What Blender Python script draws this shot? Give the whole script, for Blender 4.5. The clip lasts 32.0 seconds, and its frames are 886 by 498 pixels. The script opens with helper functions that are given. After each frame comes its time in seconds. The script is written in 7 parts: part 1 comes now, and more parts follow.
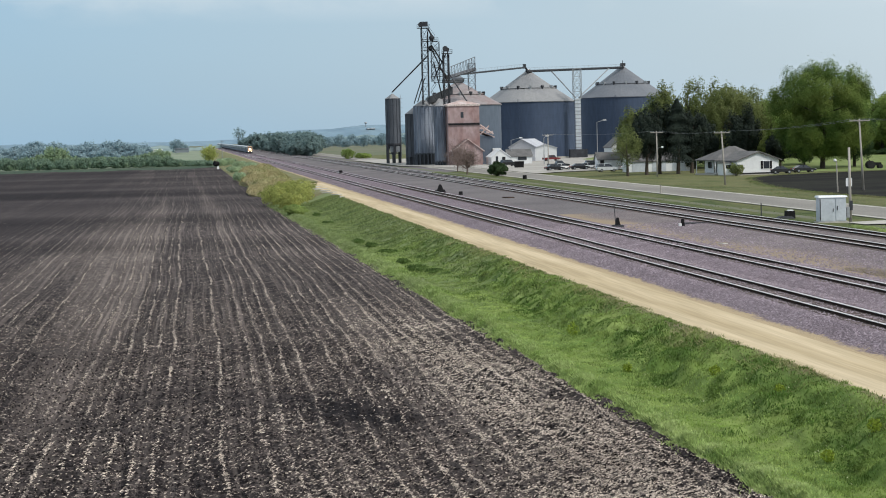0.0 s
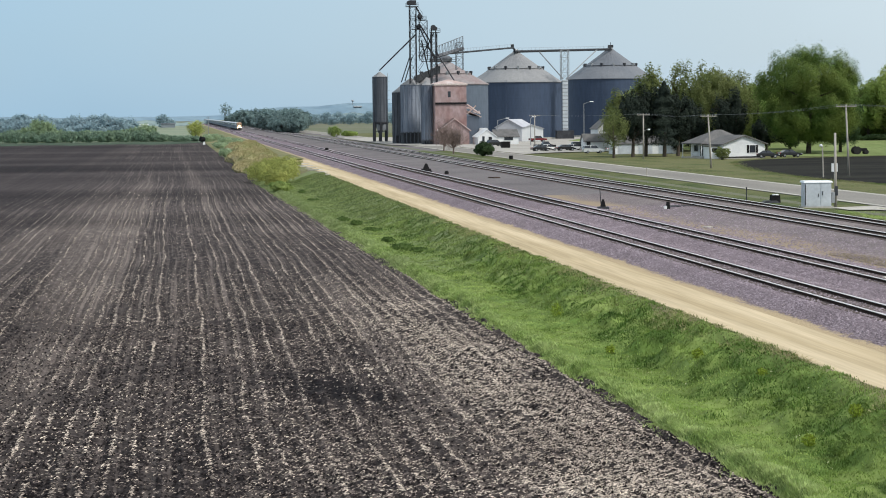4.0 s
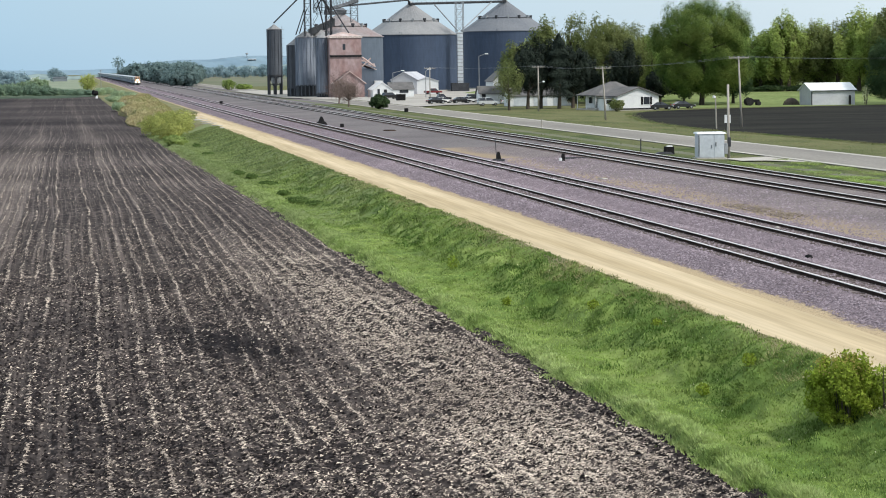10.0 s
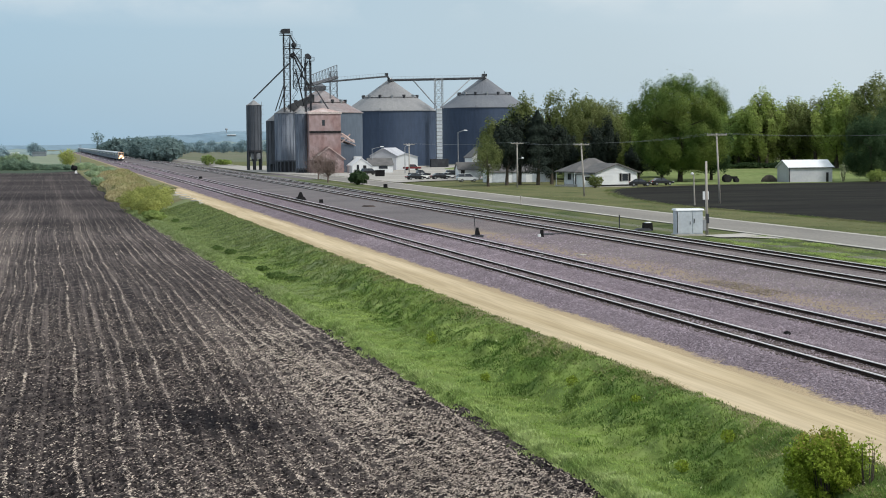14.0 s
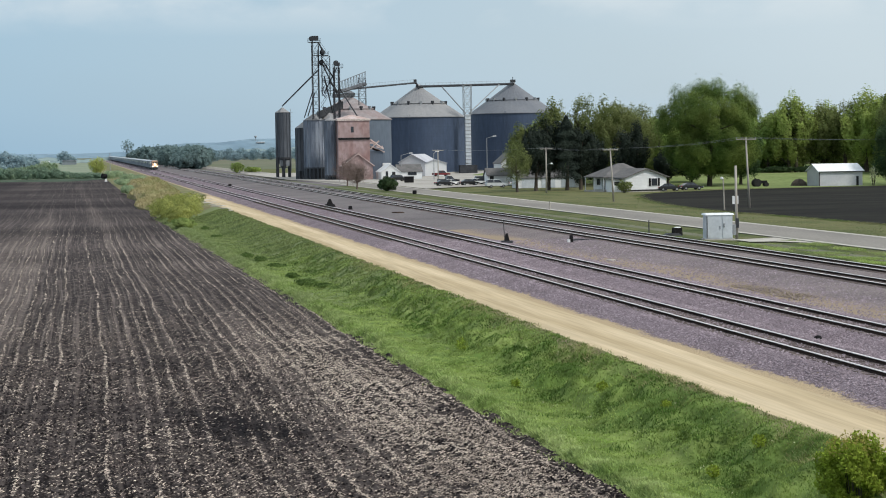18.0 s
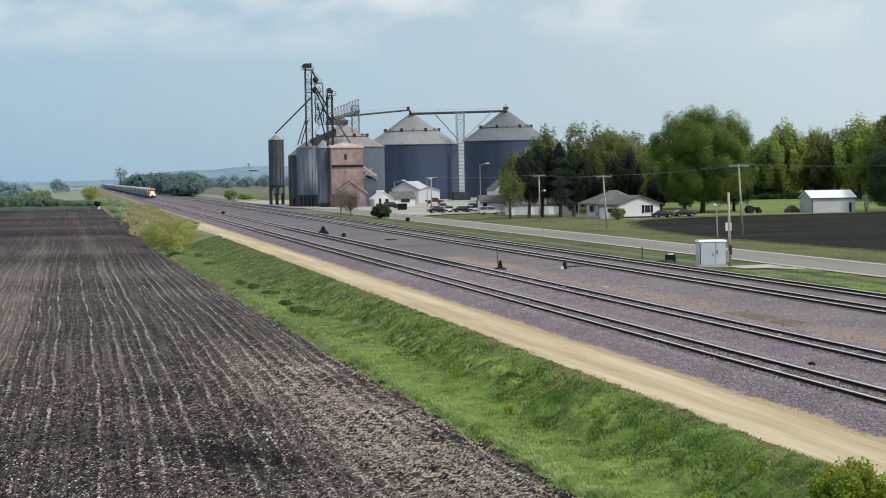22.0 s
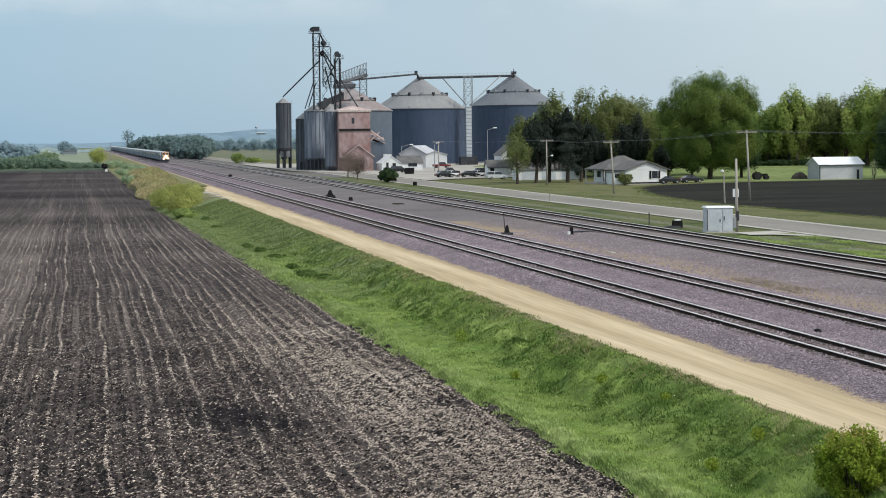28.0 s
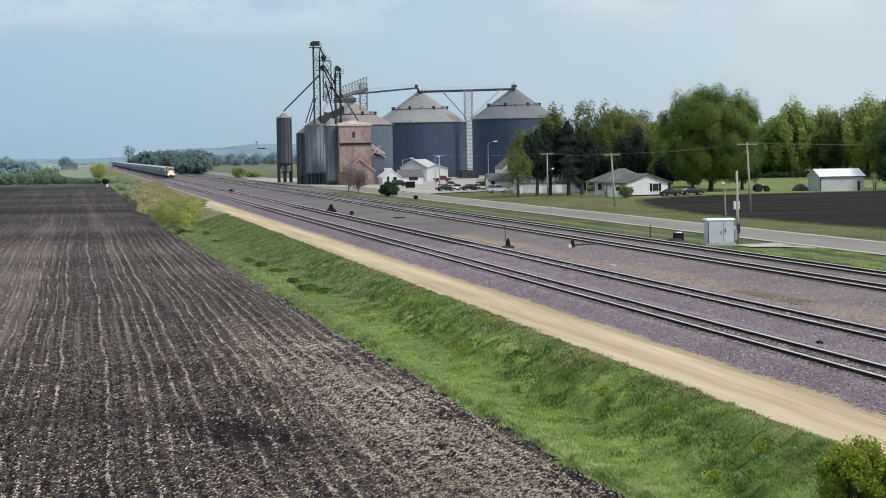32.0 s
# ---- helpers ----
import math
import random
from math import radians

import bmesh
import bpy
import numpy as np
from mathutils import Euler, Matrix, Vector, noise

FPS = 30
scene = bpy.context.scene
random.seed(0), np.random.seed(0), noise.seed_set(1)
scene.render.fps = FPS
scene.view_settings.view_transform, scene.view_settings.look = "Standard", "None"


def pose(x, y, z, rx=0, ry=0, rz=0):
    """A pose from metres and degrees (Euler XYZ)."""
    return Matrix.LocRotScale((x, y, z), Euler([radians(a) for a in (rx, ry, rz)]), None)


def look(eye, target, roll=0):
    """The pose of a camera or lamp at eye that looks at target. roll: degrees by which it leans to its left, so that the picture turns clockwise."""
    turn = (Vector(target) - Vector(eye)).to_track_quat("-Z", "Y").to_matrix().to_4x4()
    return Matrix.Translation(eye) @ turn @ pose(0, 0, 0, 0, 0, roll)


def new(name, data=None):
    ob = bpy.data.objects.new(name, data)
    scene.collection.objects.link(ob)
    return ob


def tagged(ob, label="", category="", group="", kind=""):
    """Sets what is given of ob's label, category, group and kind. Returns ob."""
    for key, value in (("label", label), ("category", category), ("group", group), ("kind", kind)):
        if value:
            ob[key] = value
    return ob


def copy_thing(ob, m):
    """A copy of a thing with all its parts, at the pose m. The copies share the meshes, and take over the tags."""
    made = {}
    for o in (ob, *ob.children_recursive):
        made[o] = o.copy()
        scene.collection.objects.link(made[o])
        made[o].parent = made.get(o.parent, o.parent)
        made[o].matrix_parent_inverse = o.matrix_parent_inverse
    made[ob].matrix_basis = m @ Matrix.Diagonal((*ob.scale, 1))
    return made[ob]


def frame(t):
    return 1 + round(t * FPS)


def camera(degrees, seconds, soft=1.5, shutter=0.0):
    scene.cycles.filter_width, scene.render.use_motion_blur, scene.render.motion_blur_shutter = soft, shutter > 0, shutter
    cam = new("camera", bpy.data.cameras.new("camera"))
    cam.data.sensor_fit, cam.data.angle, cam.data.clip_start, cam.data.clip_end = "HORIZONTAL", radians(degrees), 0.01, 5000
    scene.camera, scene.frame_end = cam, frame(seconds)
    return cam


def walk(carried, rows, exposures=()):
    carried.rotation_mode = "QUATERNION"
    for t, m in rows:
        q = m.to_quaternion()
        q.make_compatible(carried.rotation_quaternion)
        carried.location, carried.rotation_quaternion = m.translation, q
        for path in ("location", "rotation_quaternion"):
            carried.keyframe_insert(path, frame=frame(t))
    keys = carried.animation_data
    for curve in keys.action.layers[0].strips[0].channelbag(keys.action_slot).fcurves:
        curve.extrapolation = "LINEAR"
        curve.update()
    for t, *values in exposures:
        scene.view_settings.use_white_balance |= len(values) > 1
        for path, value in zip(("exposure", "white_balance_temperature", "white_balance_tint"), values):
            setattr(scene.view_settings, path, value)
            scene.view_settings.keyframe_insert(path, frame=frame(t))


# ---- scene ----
# The picture is that of a zoomed hand-held camera that stands still, high beside a railway line.
# x runs across the tracks, y along them, z = 0 is the top of the rails.
EYE = 8.7
cam = camera(24.575, 32.0, soft=1.0)
PATH = [
    (0, 86.776, 1.436, -7.089), (0.5, 86.766, 1.598, -6.720), (1, 86.509, 1.709, -6.268), (1.5, 86.102, 1.770, -5.824),
    (2, 85.704, 1.774, -5.563), (2.5, 85.469, 1.555, -5.535), (3, 85.512, 1.229, -5.912), (3.5, 85.792, 0.851, -6.577),
    (4, 86.185, 0.544, -7.460), (4.5, 86.486, 0.405, -8.468), (6.5, 85.840, 0.803, -9.343), (7, 85.640, 0.933, -9.386),
    (7.5, 85.441, 0.985, -9.656), (8, 85.268, 1.071, -10.087), (8.5, 85.045, 0.965, -10.578), (9, 84.837, 0.866, -10.803),
    (9.5, 84.729, 0.741, -10.669), (10, 84.825, 0.712, -10.406), (10.5, 85.151, 0.698, -10.026), (11, 85.646, 0.819, -9.717),
    (11.5, 86.198, 0.901, -9.440), (12, 86.686, 0.919, -9.343), (12.5, 87.014, 0.786, -9.551), (13, 87.157, 0.701, -10.055),
    (13.5, 87.088, 0.640, -10.689), (14, 86.953, 0.535, -10.991), (14.5, 86.898, 0.500, -10.812), (15, 86.844, 0.612, -10.225),
    (15.5, 86.865, 0.683, -9.619), (17.5, 87.022, 0.903, -9.843), (18, 87.134, 0.894, -10.180), (18.5, 87.202, 0.887, -10.489),
    (19, 87.201, 0.890, -10.575), (19.5, 87.128, 0.890, -10.590), (20, 87.069, 0.937, -10.658), (20.5, 87.100, 0.929, -10.714),
    (21, 87.280, 0.983, -10.745), (21.5, 87.589, 0.886, -10.614), (22, 87.894, 0.971, -10.371), (22.5, 88.030, 1.001, -10.121),
    (23, 87.965, 0.899, -9.953), (23.5, 87.726, 0.771, -9.911), (24, 87.427, 0.717, -10.004), (24.5, 87.184, 0.633, -10.143),
    (25, 86.951, 0.694, -10.364), (25.5, 86.768, 0.817, -10.475), (27.5, 86.710, 0.676, -10.166), (28, 86.896, 0.621, -10.163),
    (28.5, 87.100, 0.697, -10.168), (29, 87.304, 0.748, -10.156), (29.5, 87.550, 0.899, -10.048), (30, 87.724, 0.812, -9.864),
    (30.5, 87.774, 0.903, -9.756), (31, 87.652, 0.897, -9.738), (31.5, 87.455, 0.902, -9.903), (32, 87.280, 0.899, -10.145),
]
walk(cam, [(t, pose(0, 0, EYE, rx, ry, rz)) for t, rx, ry, rz in PATH], [(0, 0.0), (4, 0.12), (7, 0.14), (9, 0.20), (10, 0.27), (11, 0.22), (12.2, 0.05), (13, 0.0), (14, 0.0), (21, 0.0), (23, -0.05), (25, -0.01), (32, 0.0)])

# ---------------------------------------------------------------- light
SUN_EL, SUN_AZ = 48.0, 134.0     # height, and bearing from +y towards +x


def make_world():
    w = bpy.data.worlds.new("sky")
    scene.world = w
    w.use_nodes = True
    nt = w.node_tree
    N, L = nt.nodes, nt.links
    bg = N["Background"]
    sky = N.new("ShaderNodeTexSky")
    sky.sky_type = "NISHITA"
    sky.sun_disc = False
    sky.sun_elevation, sky.sun_rotation = radians(SUN_EL), radians(SUN_AZ)
    sky.air_density, sky.dust_density = 1.0, 1.2
    scale = N.new("ShaderNodeVectorMath")
    scale.operation = "SCALE"
    scale.inputs["Scale"].default_value = 0.085
    L.new(sky.outputs["Color"], scale.inputs[0])
    co = N.new("ShaderNodeTexCoord")
    # thin veil over the whole sky, paler to the horizon's right, then heaped clouds
    mp = N.new("ShaderNodeMapping")
    mp.inputs["Scale"].default_value = (1.0, 1.0, 2.6)
    L.new(co.outputs["Generated"], mp.inputs["Vector"])
    n1 = N.new("ShaderNodeTexNoise")
    n1.inputs["Scale"].default_value, n1.inputs["Detail"].default_value = 2.2, 4
    L.new(mp.outputs["Vector"], n1.inputs["Vector"])
    r1 = N.new("ShaderNodeMapRange")
    r1.inputs["From Min"].default_value, r1.inputs["From Max"].default_value = 0.3, 0.7
    r1.inputs["To Min"].default_value, r1.inputs["To Max"].default_value = 0.72, 0.95
    L.new(n1.outputs["Fac"], r1.inputs["Value"])
    veil = N.new("ShaderNodeMix")
    veil.data_type = "RGBA"
    side = N.new("ShaderNodeVectorMath")        # the veil of cloud grows thicker over the village
    side.operation = "DOT_PRODUCT"
    side.inputs[1].default_value = (0.9, -0.35, 0.9)
    L.new(co.outputs["Generated"], side.inputs[0])
    r0 = N.new("ShaderNodeMapRange")
    r0.inputs["From Min"].default_value, r0.inputs["From Max"].default_value = -0.38, 0.05
    L.new(side.outputs["Value"], r0.inputs["Value"])
    tint = N.new("ShaderNodeMix")
    tint.data_type = "RGBA"
    tint.inputs["A"].default_value, tint.inputs["B"].default_value = (0.370, 0.578, 0.765, 1), (0.620, 0.735, 0.812, 1)
    L.new(r0.outputs["Result"], tint.inputs["Factor"])
    L.new(tint.outputs["Result"], veil.inputs["B"])
    L.new(r1.outputs["Result"], veil.inputs["Factor"])
    L.new(scale.outputs["Vector"], veil.inputs["A"])
    n2 = N.new("ShaderNodeTexNoise")
    n2.inputs["Scale"].default_value, n2.inputs["Detail"].default_value, n2.inputs["Roughness"].default_value = 17.0, 5, 0.5
    mp2 = N.new("ShaderNodeMapping")
    mp2.inputs["Scale"].default_value = (1.0, 1.0, 2.0)
    mp2.inputs["Location"].default_value = (0.35, 0.1, 0.05)
    L.new(co.outputs["Generated"], mp2.inputs["Vector"])
    L.new(mp2.outputs["Vector"], n2.inputs["Vector"])
    r2 = N.new("ShaderNodeMapRange")
    r2.inputs["From Min"].default_value, r2.inputs["From Max"].default_value, r2.inputs["To Max"].default_value = 0.44, 0.62, 0.95
    L.new(n2.outputs["Fac"], r2.inputs["Value"])
    sep = N.new("ShaderNodeSeparateXYZ")
    L.new(co.outputs["Generated"], sep.inputs["Vector"])
    r3 = N.new("ShaderNodeMapRange")            # heaps thin out towards the horizon
    r3.inputs["From Min"].default_value, r3.inputs["From Max"].default_value = 0.055, 0.095
    L.new(sep.outputs["Z"], r3.inputs["Value"])
    mul = N.new("ShaderNodeMath")
    mul.operation = "MULTIPLY"
    L.new(r2.outputs["Result"], mul.inputs[0])
    L.new(r3.outputs["Result"], mul.inputs[1])
    heap = N.new("ShaderNodeMix")
    heap.data_type = "RGBA"
    heap.inputs["B"].default_value = (0.80, 0.85, 0.87, 1)
    L.new(mul.outputs["Value"], heap.inputs["Factor"])
    L.new(veil.outputs["Result"], heap.inputs["A"])
    L.new(heap.outputs["Result"], bg.inputs["Color"])
    bg.inputs["Strength"].default_value = 1.0


make_world()
sun = new("sun", bpy.data.lights.new("sun", "SUN"))
sun.data.energy, sun.data.angle, sun.data.color = 2.75, radians(9), (1.0, 0.945, 0.875)
az, el = radians(SUN_AZ), radians(SUN_EL)
sun.matrix_world = look((0, 0, 60), Vector((0, 0, 60)) - Vector((math.sin(az) * math.cos(el), math.cos(az) * math.cos(el), math.sin(el))))


# ---------------------------------------------------------------- materials
def mat(name, c1, c2, scale=1.0, fine=8.0, rough=0.85, metal=0.0, bump=0.0, stretch=(1, 1, 1), c3=None, fine_amount=0.5,
        island=0.0, through_light=0.0, spec=0.3, contrast=(0.35, 0.65), by_object=0.0):
    """Two colours in broad patches, fine grain over them, relief; island: how far loose pieces differ in brightness."""
    m = bpy.data.materials.new(name)
    m.use_nodes = True
    nt = m.node_tree
    N, L = nt.nodes, nt.links
    b = N["Principled BSDF"]
    b.inputs["Roughness"].default_value, b.inputs["Metallic"].default_value = rough, metal
    b.inputs["Specular IOR Level"].default_value = spec
    co = N.new("ShaderNodeTexCoord")
    mp = N.new("ShaderNodeMapping")
    mp.inputs["Scale"].default_value = stretch
    L.new(co.outputs["Object"], mp.inputs["Vector"])

    def noise_node(s, detail):
        n = N.new("ShaderNodeTexNoise")
        n.inputs["Scale"].default_value, n.inputs["Detail"].default_value = s, detail
        L.new(mp.outputs["Vector"], n.inputs["Vector"])
        return n

    def spread(src, lo, hi):
        r = N.new("ShaderNodeMapRange")
        r.inputs["From Min"].default_value, r.inputs["From Max"].default_value = lo, hi
        L.new(src, r.inputs["Value"])
        return r.outputs["Result"]

    def mix(fac, a, bb, mode="MIX"):
        x = N.new("ShaderNodeMix")
        x.data_type, x.blend_type = "RGBA", mode
        for key, val in (("Factor", fac), ("A", a), ("B", bb)):
            if isinstance(val, (tuple, float)):
                x.inputs[key].default_value = (*val, 1) if isinstance(val, tuple) else val
            else:
                L.new(val, x.inputs[key])
        return x.outputs["Result"]

    big, small = noise_node(scale, 3), noise_node(fine, 4)
    col = mix(spread(big.outputs["Fac"], *contrast), c1, c2)
    if c3:
        col = mix(spread(small.outputs["Fac"], 0.5, 0.72), col, c3)
    grain = spread(small.outputs["Fac"], 0.25, 0.75)
    lo, hi = 1 - fine_amount, 1 + fine_amount
    g = N.new("ShaderNodeMapRange")
    g.inputs["To Min"].default_value, g.inputs["To Max"].default_value = lo, hi
    L.new(grain, g.inputs["Value"])
    cur = g.outputs["Result"]
    if island or by_object:
        src = N.new("ShaderNodeNewGeometry").outputs["Random Per Island"] if island else N.new("ShaderNodeObjectInfo").outputs["Random"]
        r = N.new("ShaderNodeMapRange")
        k = island or by_object
        r.inputs["To Min"].default_value, r.inputs["To Max"].default_value = 1 - k, 1 + k
        L.new(src, r.inputs["Value"])
        mm = N.new("ShaderNodeMath")
        mm.operation = "MULTIPLY"
        L.new(cur, mm.inputs[0])
        L.new(r.outputs["Result"], mm.inputs[1])
        cur = mm.outputs["Value"]
    sc = N.new("ShaderNodeVectorMath")
    sc.operation = "SCALE"
    L.new(col, sc.inputs[0])
    L.new(cur, sc.inputs["Scale"])
    L.new(sc.outputs["Vector"], b.inputs["Base Color"])
    if bump:
        bp = N.new("ShaderNodeBump")
        bp.inputs["Strength"].default_value, bp.inputs["Distance"].default_value = 1.0, bump
        L.new(small.outputs["Fac"], bp.inputs["Height"])
        L.new(bp.outputs["Normal"], b.inputs["Normal"])
    if through_light:
        tr = N.new("ShaderNodeBsdfTranslucent")
        L.new(sc.outputs["Vector"], tr.inputs["Color"])
        ms = N.new("ShaderNodeMixShader")
        ms.inputs["Fac"].default_value = through_light
        L.new(b.outputs["BSDF"], ms.inputs[1])
        L.new(tr.outputs["BSDF"], ms.inputs[2])
        L.new(ms.outputs["Shader"], N["Material Output"].inputs["Surface"])
    return m


def glow(name, color, strength):
    m = bpy.data.materials.new(name)
    m.use_nodes = True
    b = m.node_tree.nodes["Principled BSDF"]
    b.inputs["Base Color"].default_value = (*color, 1)
    b.inputs["Emission Color"].default_value = (*color, 1)
    b.inputs["Emission Strength"].default_value = strength
    return m


SOIL = mat("soil", (0.0100, 0.0088, 0.0100), (0.020, 0.0172, 0.0186), 0.045, 5.0, 0.95, bump=0.10, c3=(0.046, 0.0392, 0.0400), fine_amount=0.6, spec=0.04)


def tilled(m):
    """Meandering rows, cross dashes and broad worked bands of pale chopped stalks in the soil."""
    nt = m.node_tree
    N, L = nt.nodes, nt.links
    b = N["Principled BSDF"]
    old = b.inputs["Base Color"].links[0].from_socket
    sep = N.new("ShaderNodeSeparateXYZ")
    L.new(N.new("ShaderNodeTexCoord").outputs["Object"], sep.inputs["Vector"])
    X, Y = sep.outputs["X"], sep.outputs["Y"]

    def calc(op, a, c, d=None):
        k = N.new("ShaderNodeMath")
        k.operation = op
        for i, val in enumerate((a, c) if d is None else (a, c, d)):
            if isinstance(val, (int, float)):
                k.inputs[i].default_value = val
            else:
                L.new(val, k.inputs[i])
        return k.outputs["Value"]

    def grain(x, y, sx, sy, lo, hi, detail=2):
        c = N.new("ShaderNodeCombineXYZ")
        L.new(calc("MULTIPLY", x, sx), c.inputs["X"])
        L.new(calc("MULTIPLY", y, sy), c.inputs["Y"])
        n = N.new("ShaderNodeTexNoise")
        n.inputs["Scale"].default_value, n.inputs["Detail"].default_value = 1.0, detail
        L.new(c.outputs["Vector"], n.inputs["Vector"])
        r = N.new("ShaderNodeMapRange")
        r.inputs["From Min"].default_value, r.inputs["From Max"].default_value = lo, hi
        L.new(n.outputs["Fac"], r.inputs["Value"])
        return r.outputs["Result"]

    def ramp(v, lo, hi, a, c):
        r = N.new("ShaderNodeMapRange")
        for key, val in (("From Min", lo), ("From Max", hi), ("To Min", a), ("To Max", c)):
            r.inputs[key].default_value = val
        L.new(v, r.inputs["Value"])
        return r.outputs["Result"]

    bent = X
    for amp, w, p in MEANDER:
        bent = calc("ADD", bent, calc("MULTIPLY", calc("SINE", calc("MULTIPLY_ADD", Y, w, p), 0.0), amp))
    line = calc("MULTIPLY", grain(bent, Y, 2.6, 0.006, 0.55, 0.61), grain(X, Y, 0.05, 0.03, 0.30, 0.55))
    fine = calc("MULTIPLY", grain(bent, Y, 6.5, 0.05, 0.46, 0.66), 0.6)
    dash = calc("MULTIPLY", grain(X, Y, 1.3, 0.75, 0.44, 0.68, 5), 0.75)
    track = calc("MULTIPLY", grain(X, Y, 0.16, 0.0025, 0.57, 0.64, 0), 0.6)
    amount = calc("ADD", calc("ADD", line, fine), calc("ADD", dash, track))
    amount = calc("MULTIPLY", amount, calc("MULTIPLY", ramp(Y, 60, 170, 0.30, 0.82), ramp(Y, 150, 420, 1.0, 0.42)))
    band = grain(X, Y, 0.006, 0.020, 0.36, 0.62, 3)
    amount = calc("MULTIPLY", amount, ramp(band, 0, 1, 0.45, 1.0))
    amount = calc("MULTIPLY", amount, calc("MAXIMUM", ramp(X, -22, -8, 0.22, 1.0), ramp(Y, 90, 170, 1.0, 0.0)))
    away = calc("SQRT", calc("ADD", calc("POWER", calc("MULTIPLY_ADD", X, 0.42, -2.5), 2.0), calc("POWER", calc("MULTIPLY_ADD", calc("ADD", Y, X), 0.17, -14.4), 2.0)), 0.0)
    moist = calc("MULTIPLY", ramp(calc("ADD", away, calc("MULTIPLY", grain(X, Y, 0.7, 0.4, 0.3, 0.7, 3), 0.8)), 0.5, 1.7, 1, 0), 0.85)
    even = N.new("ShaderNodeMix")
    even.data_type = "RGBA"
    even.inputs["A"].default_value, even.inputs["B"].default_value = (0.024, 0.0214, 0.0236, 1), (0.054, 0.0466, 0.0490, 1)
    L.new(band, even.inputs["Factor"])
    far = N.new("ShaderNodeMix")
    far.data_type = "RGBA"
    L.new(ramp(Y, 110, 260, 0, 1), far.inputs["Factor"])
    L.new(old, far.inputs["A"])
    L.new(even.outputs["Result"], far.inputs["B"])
    x = N.new("ShaderNodeMix")
    x.data_type = "RGBA"
    x.inputs["B"].default_value = (0.190, 0.160, 0.147, 1)
    L.new(amount, x.inputs["Factor"])
    L.new(far.outputs["Result"], x.inputs["A"])
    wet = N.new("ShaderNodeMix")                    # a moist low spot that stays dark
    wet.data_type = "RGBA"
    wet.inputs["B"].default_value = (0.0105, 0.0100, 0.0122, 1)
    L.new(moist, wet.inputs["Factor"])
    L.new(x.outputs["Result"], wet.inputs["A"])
    L.new(wet.outputs["Result"], b.inputs["Base Color"])


MEANDER = ((0.07, 0.11, 0.0), (0.03, 0.27, 1.3), (0.20, 0.031, 0.4))     # sideways swing of the old rows: metres, rate along y, phase
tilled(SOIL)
SOIL_DARK = mat("dark_soil", (0.015, 0.0145, 0.0145), (0.030, 0.030, 0.025), 0.10, 1.2, 0.95, bump=0.08, stretch=(0.25, 1, 1), fine_amount=0.4, spec=0.04)
CHAFF = mat("crop_residue", (0.368, 0.312, 0.267), (0.588, 0.508, 0.430), 0.10, 20, 0.9, island=0.5, fine_amount=0.1, spec=0.04)
DULL_CHAFF = mat("weathered_residue", (0.0860, 0.0714, 0.0671), (0.1419, 0.1170, 0.1084), 0.10, 20, 0.9, island=0.6, fine_amount=0.1, spec=0.04)
LAND = mat("farmland", (0.125, 0.15, 0.095), (0.17, 0.165, 0.125), 0.004, 0.05, 0.95, fine_amount=0.2, spec=0.04)
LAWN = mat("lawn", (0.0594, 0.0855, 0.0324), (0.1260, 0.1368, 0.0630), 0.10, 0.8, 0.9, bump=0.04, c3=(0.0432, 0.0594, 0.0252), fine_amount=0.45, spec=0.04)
# brighter copy of the lawn, with the sunlight put into its colour
LAWN_LIT = mat("lawn_lit_in_colour", (0.150, 0.200, 0.075), (0.200, 0.240, 0.100), 0.10, 0.9, 0.9, bump=0.03, fine_amount=0.25, spec=0.04)
BANK = mat("bank_soil", (0.105, 0.165, 0.042), (0.185, 0.240, 0.075), 0.22, 1.6, 0.9, bump=0.10, fine_amount=0.35, spec=0.04)
BLADE = mat("grass_blade", (0.088, 0.160, 0.030), (0.265, 0.352, 0.098), 0.42, 1.4, 0.7, island=0.22, through_light=0.45, fine_amount=0.4, contrast=(0.38, 0.60))
HOLLOW = mat("soft_grass_blade", (0.255, 0.362, 0.088), (0.390, 0.485, 0.158), 0.20, 1.1, 0.75, island=0.15, through_light=0.45, fine_amount=0.3)
CREST = mat("brownish_grass_blade", (0.165, 0.170, 0.070), (0.185, 0.215, 0.070), 0.30, 1.2, 0.8, island=0.25, through_light=0.4, fine_amount=0.4)
STRAW = mat("dry_grass", (0.41, 0.345, 0.195), (0.290, 0.285, 0.132), 0.12, 0.4, 0.9, island=0.10, through_light=0.3, fine_amount=0.2)
SAND = mat("sandy_gravel", (0.42, 0.335, 0.212), (0.56, 0.460, 0.315), 0.8, 5.0, 0.95, bump=0.02, stretch=(1, 0.03, 1), fine_amount=0.15, spec=0.04)
STONE = mat("ballast_stone", (0.1615, 0.1292, 0.1482), (0.2052, 0.1672, 0.1900), 0.15, 9.0, 0.95, bump=0.10, c3=(0.2898, 0.2489, 0.2793), fine_amount=0.5, spec=0.04)
YARD = mat("yard_ballast", (0.150, 0.128, 0.136), (0.205, 0.178, 0.178), 0.12, 10.0, 0.95, bump=0.05, c3=(0.27, 0.236, 0.230), fine_amount=0.45, spec=0.04)
YARD_FAR = mat("far_yard_ballast", (0.1320, 0.1197, 0.1267), (0.1760, 0.1619, 0.1654), 0.05, 3.0, 0.95, bump=0.05, fine_amount=0.3, spec=0.04)
# non-metal, near-white base: the glint of worn rail heads is in the colour
STEEL = mat("rail_steel", (0.92, 0.84, 0.80), (0.97, 0.89, 0.85), 0.5, 8, 0.32, 0.0, fine_amount=0.08, spec=0.9)
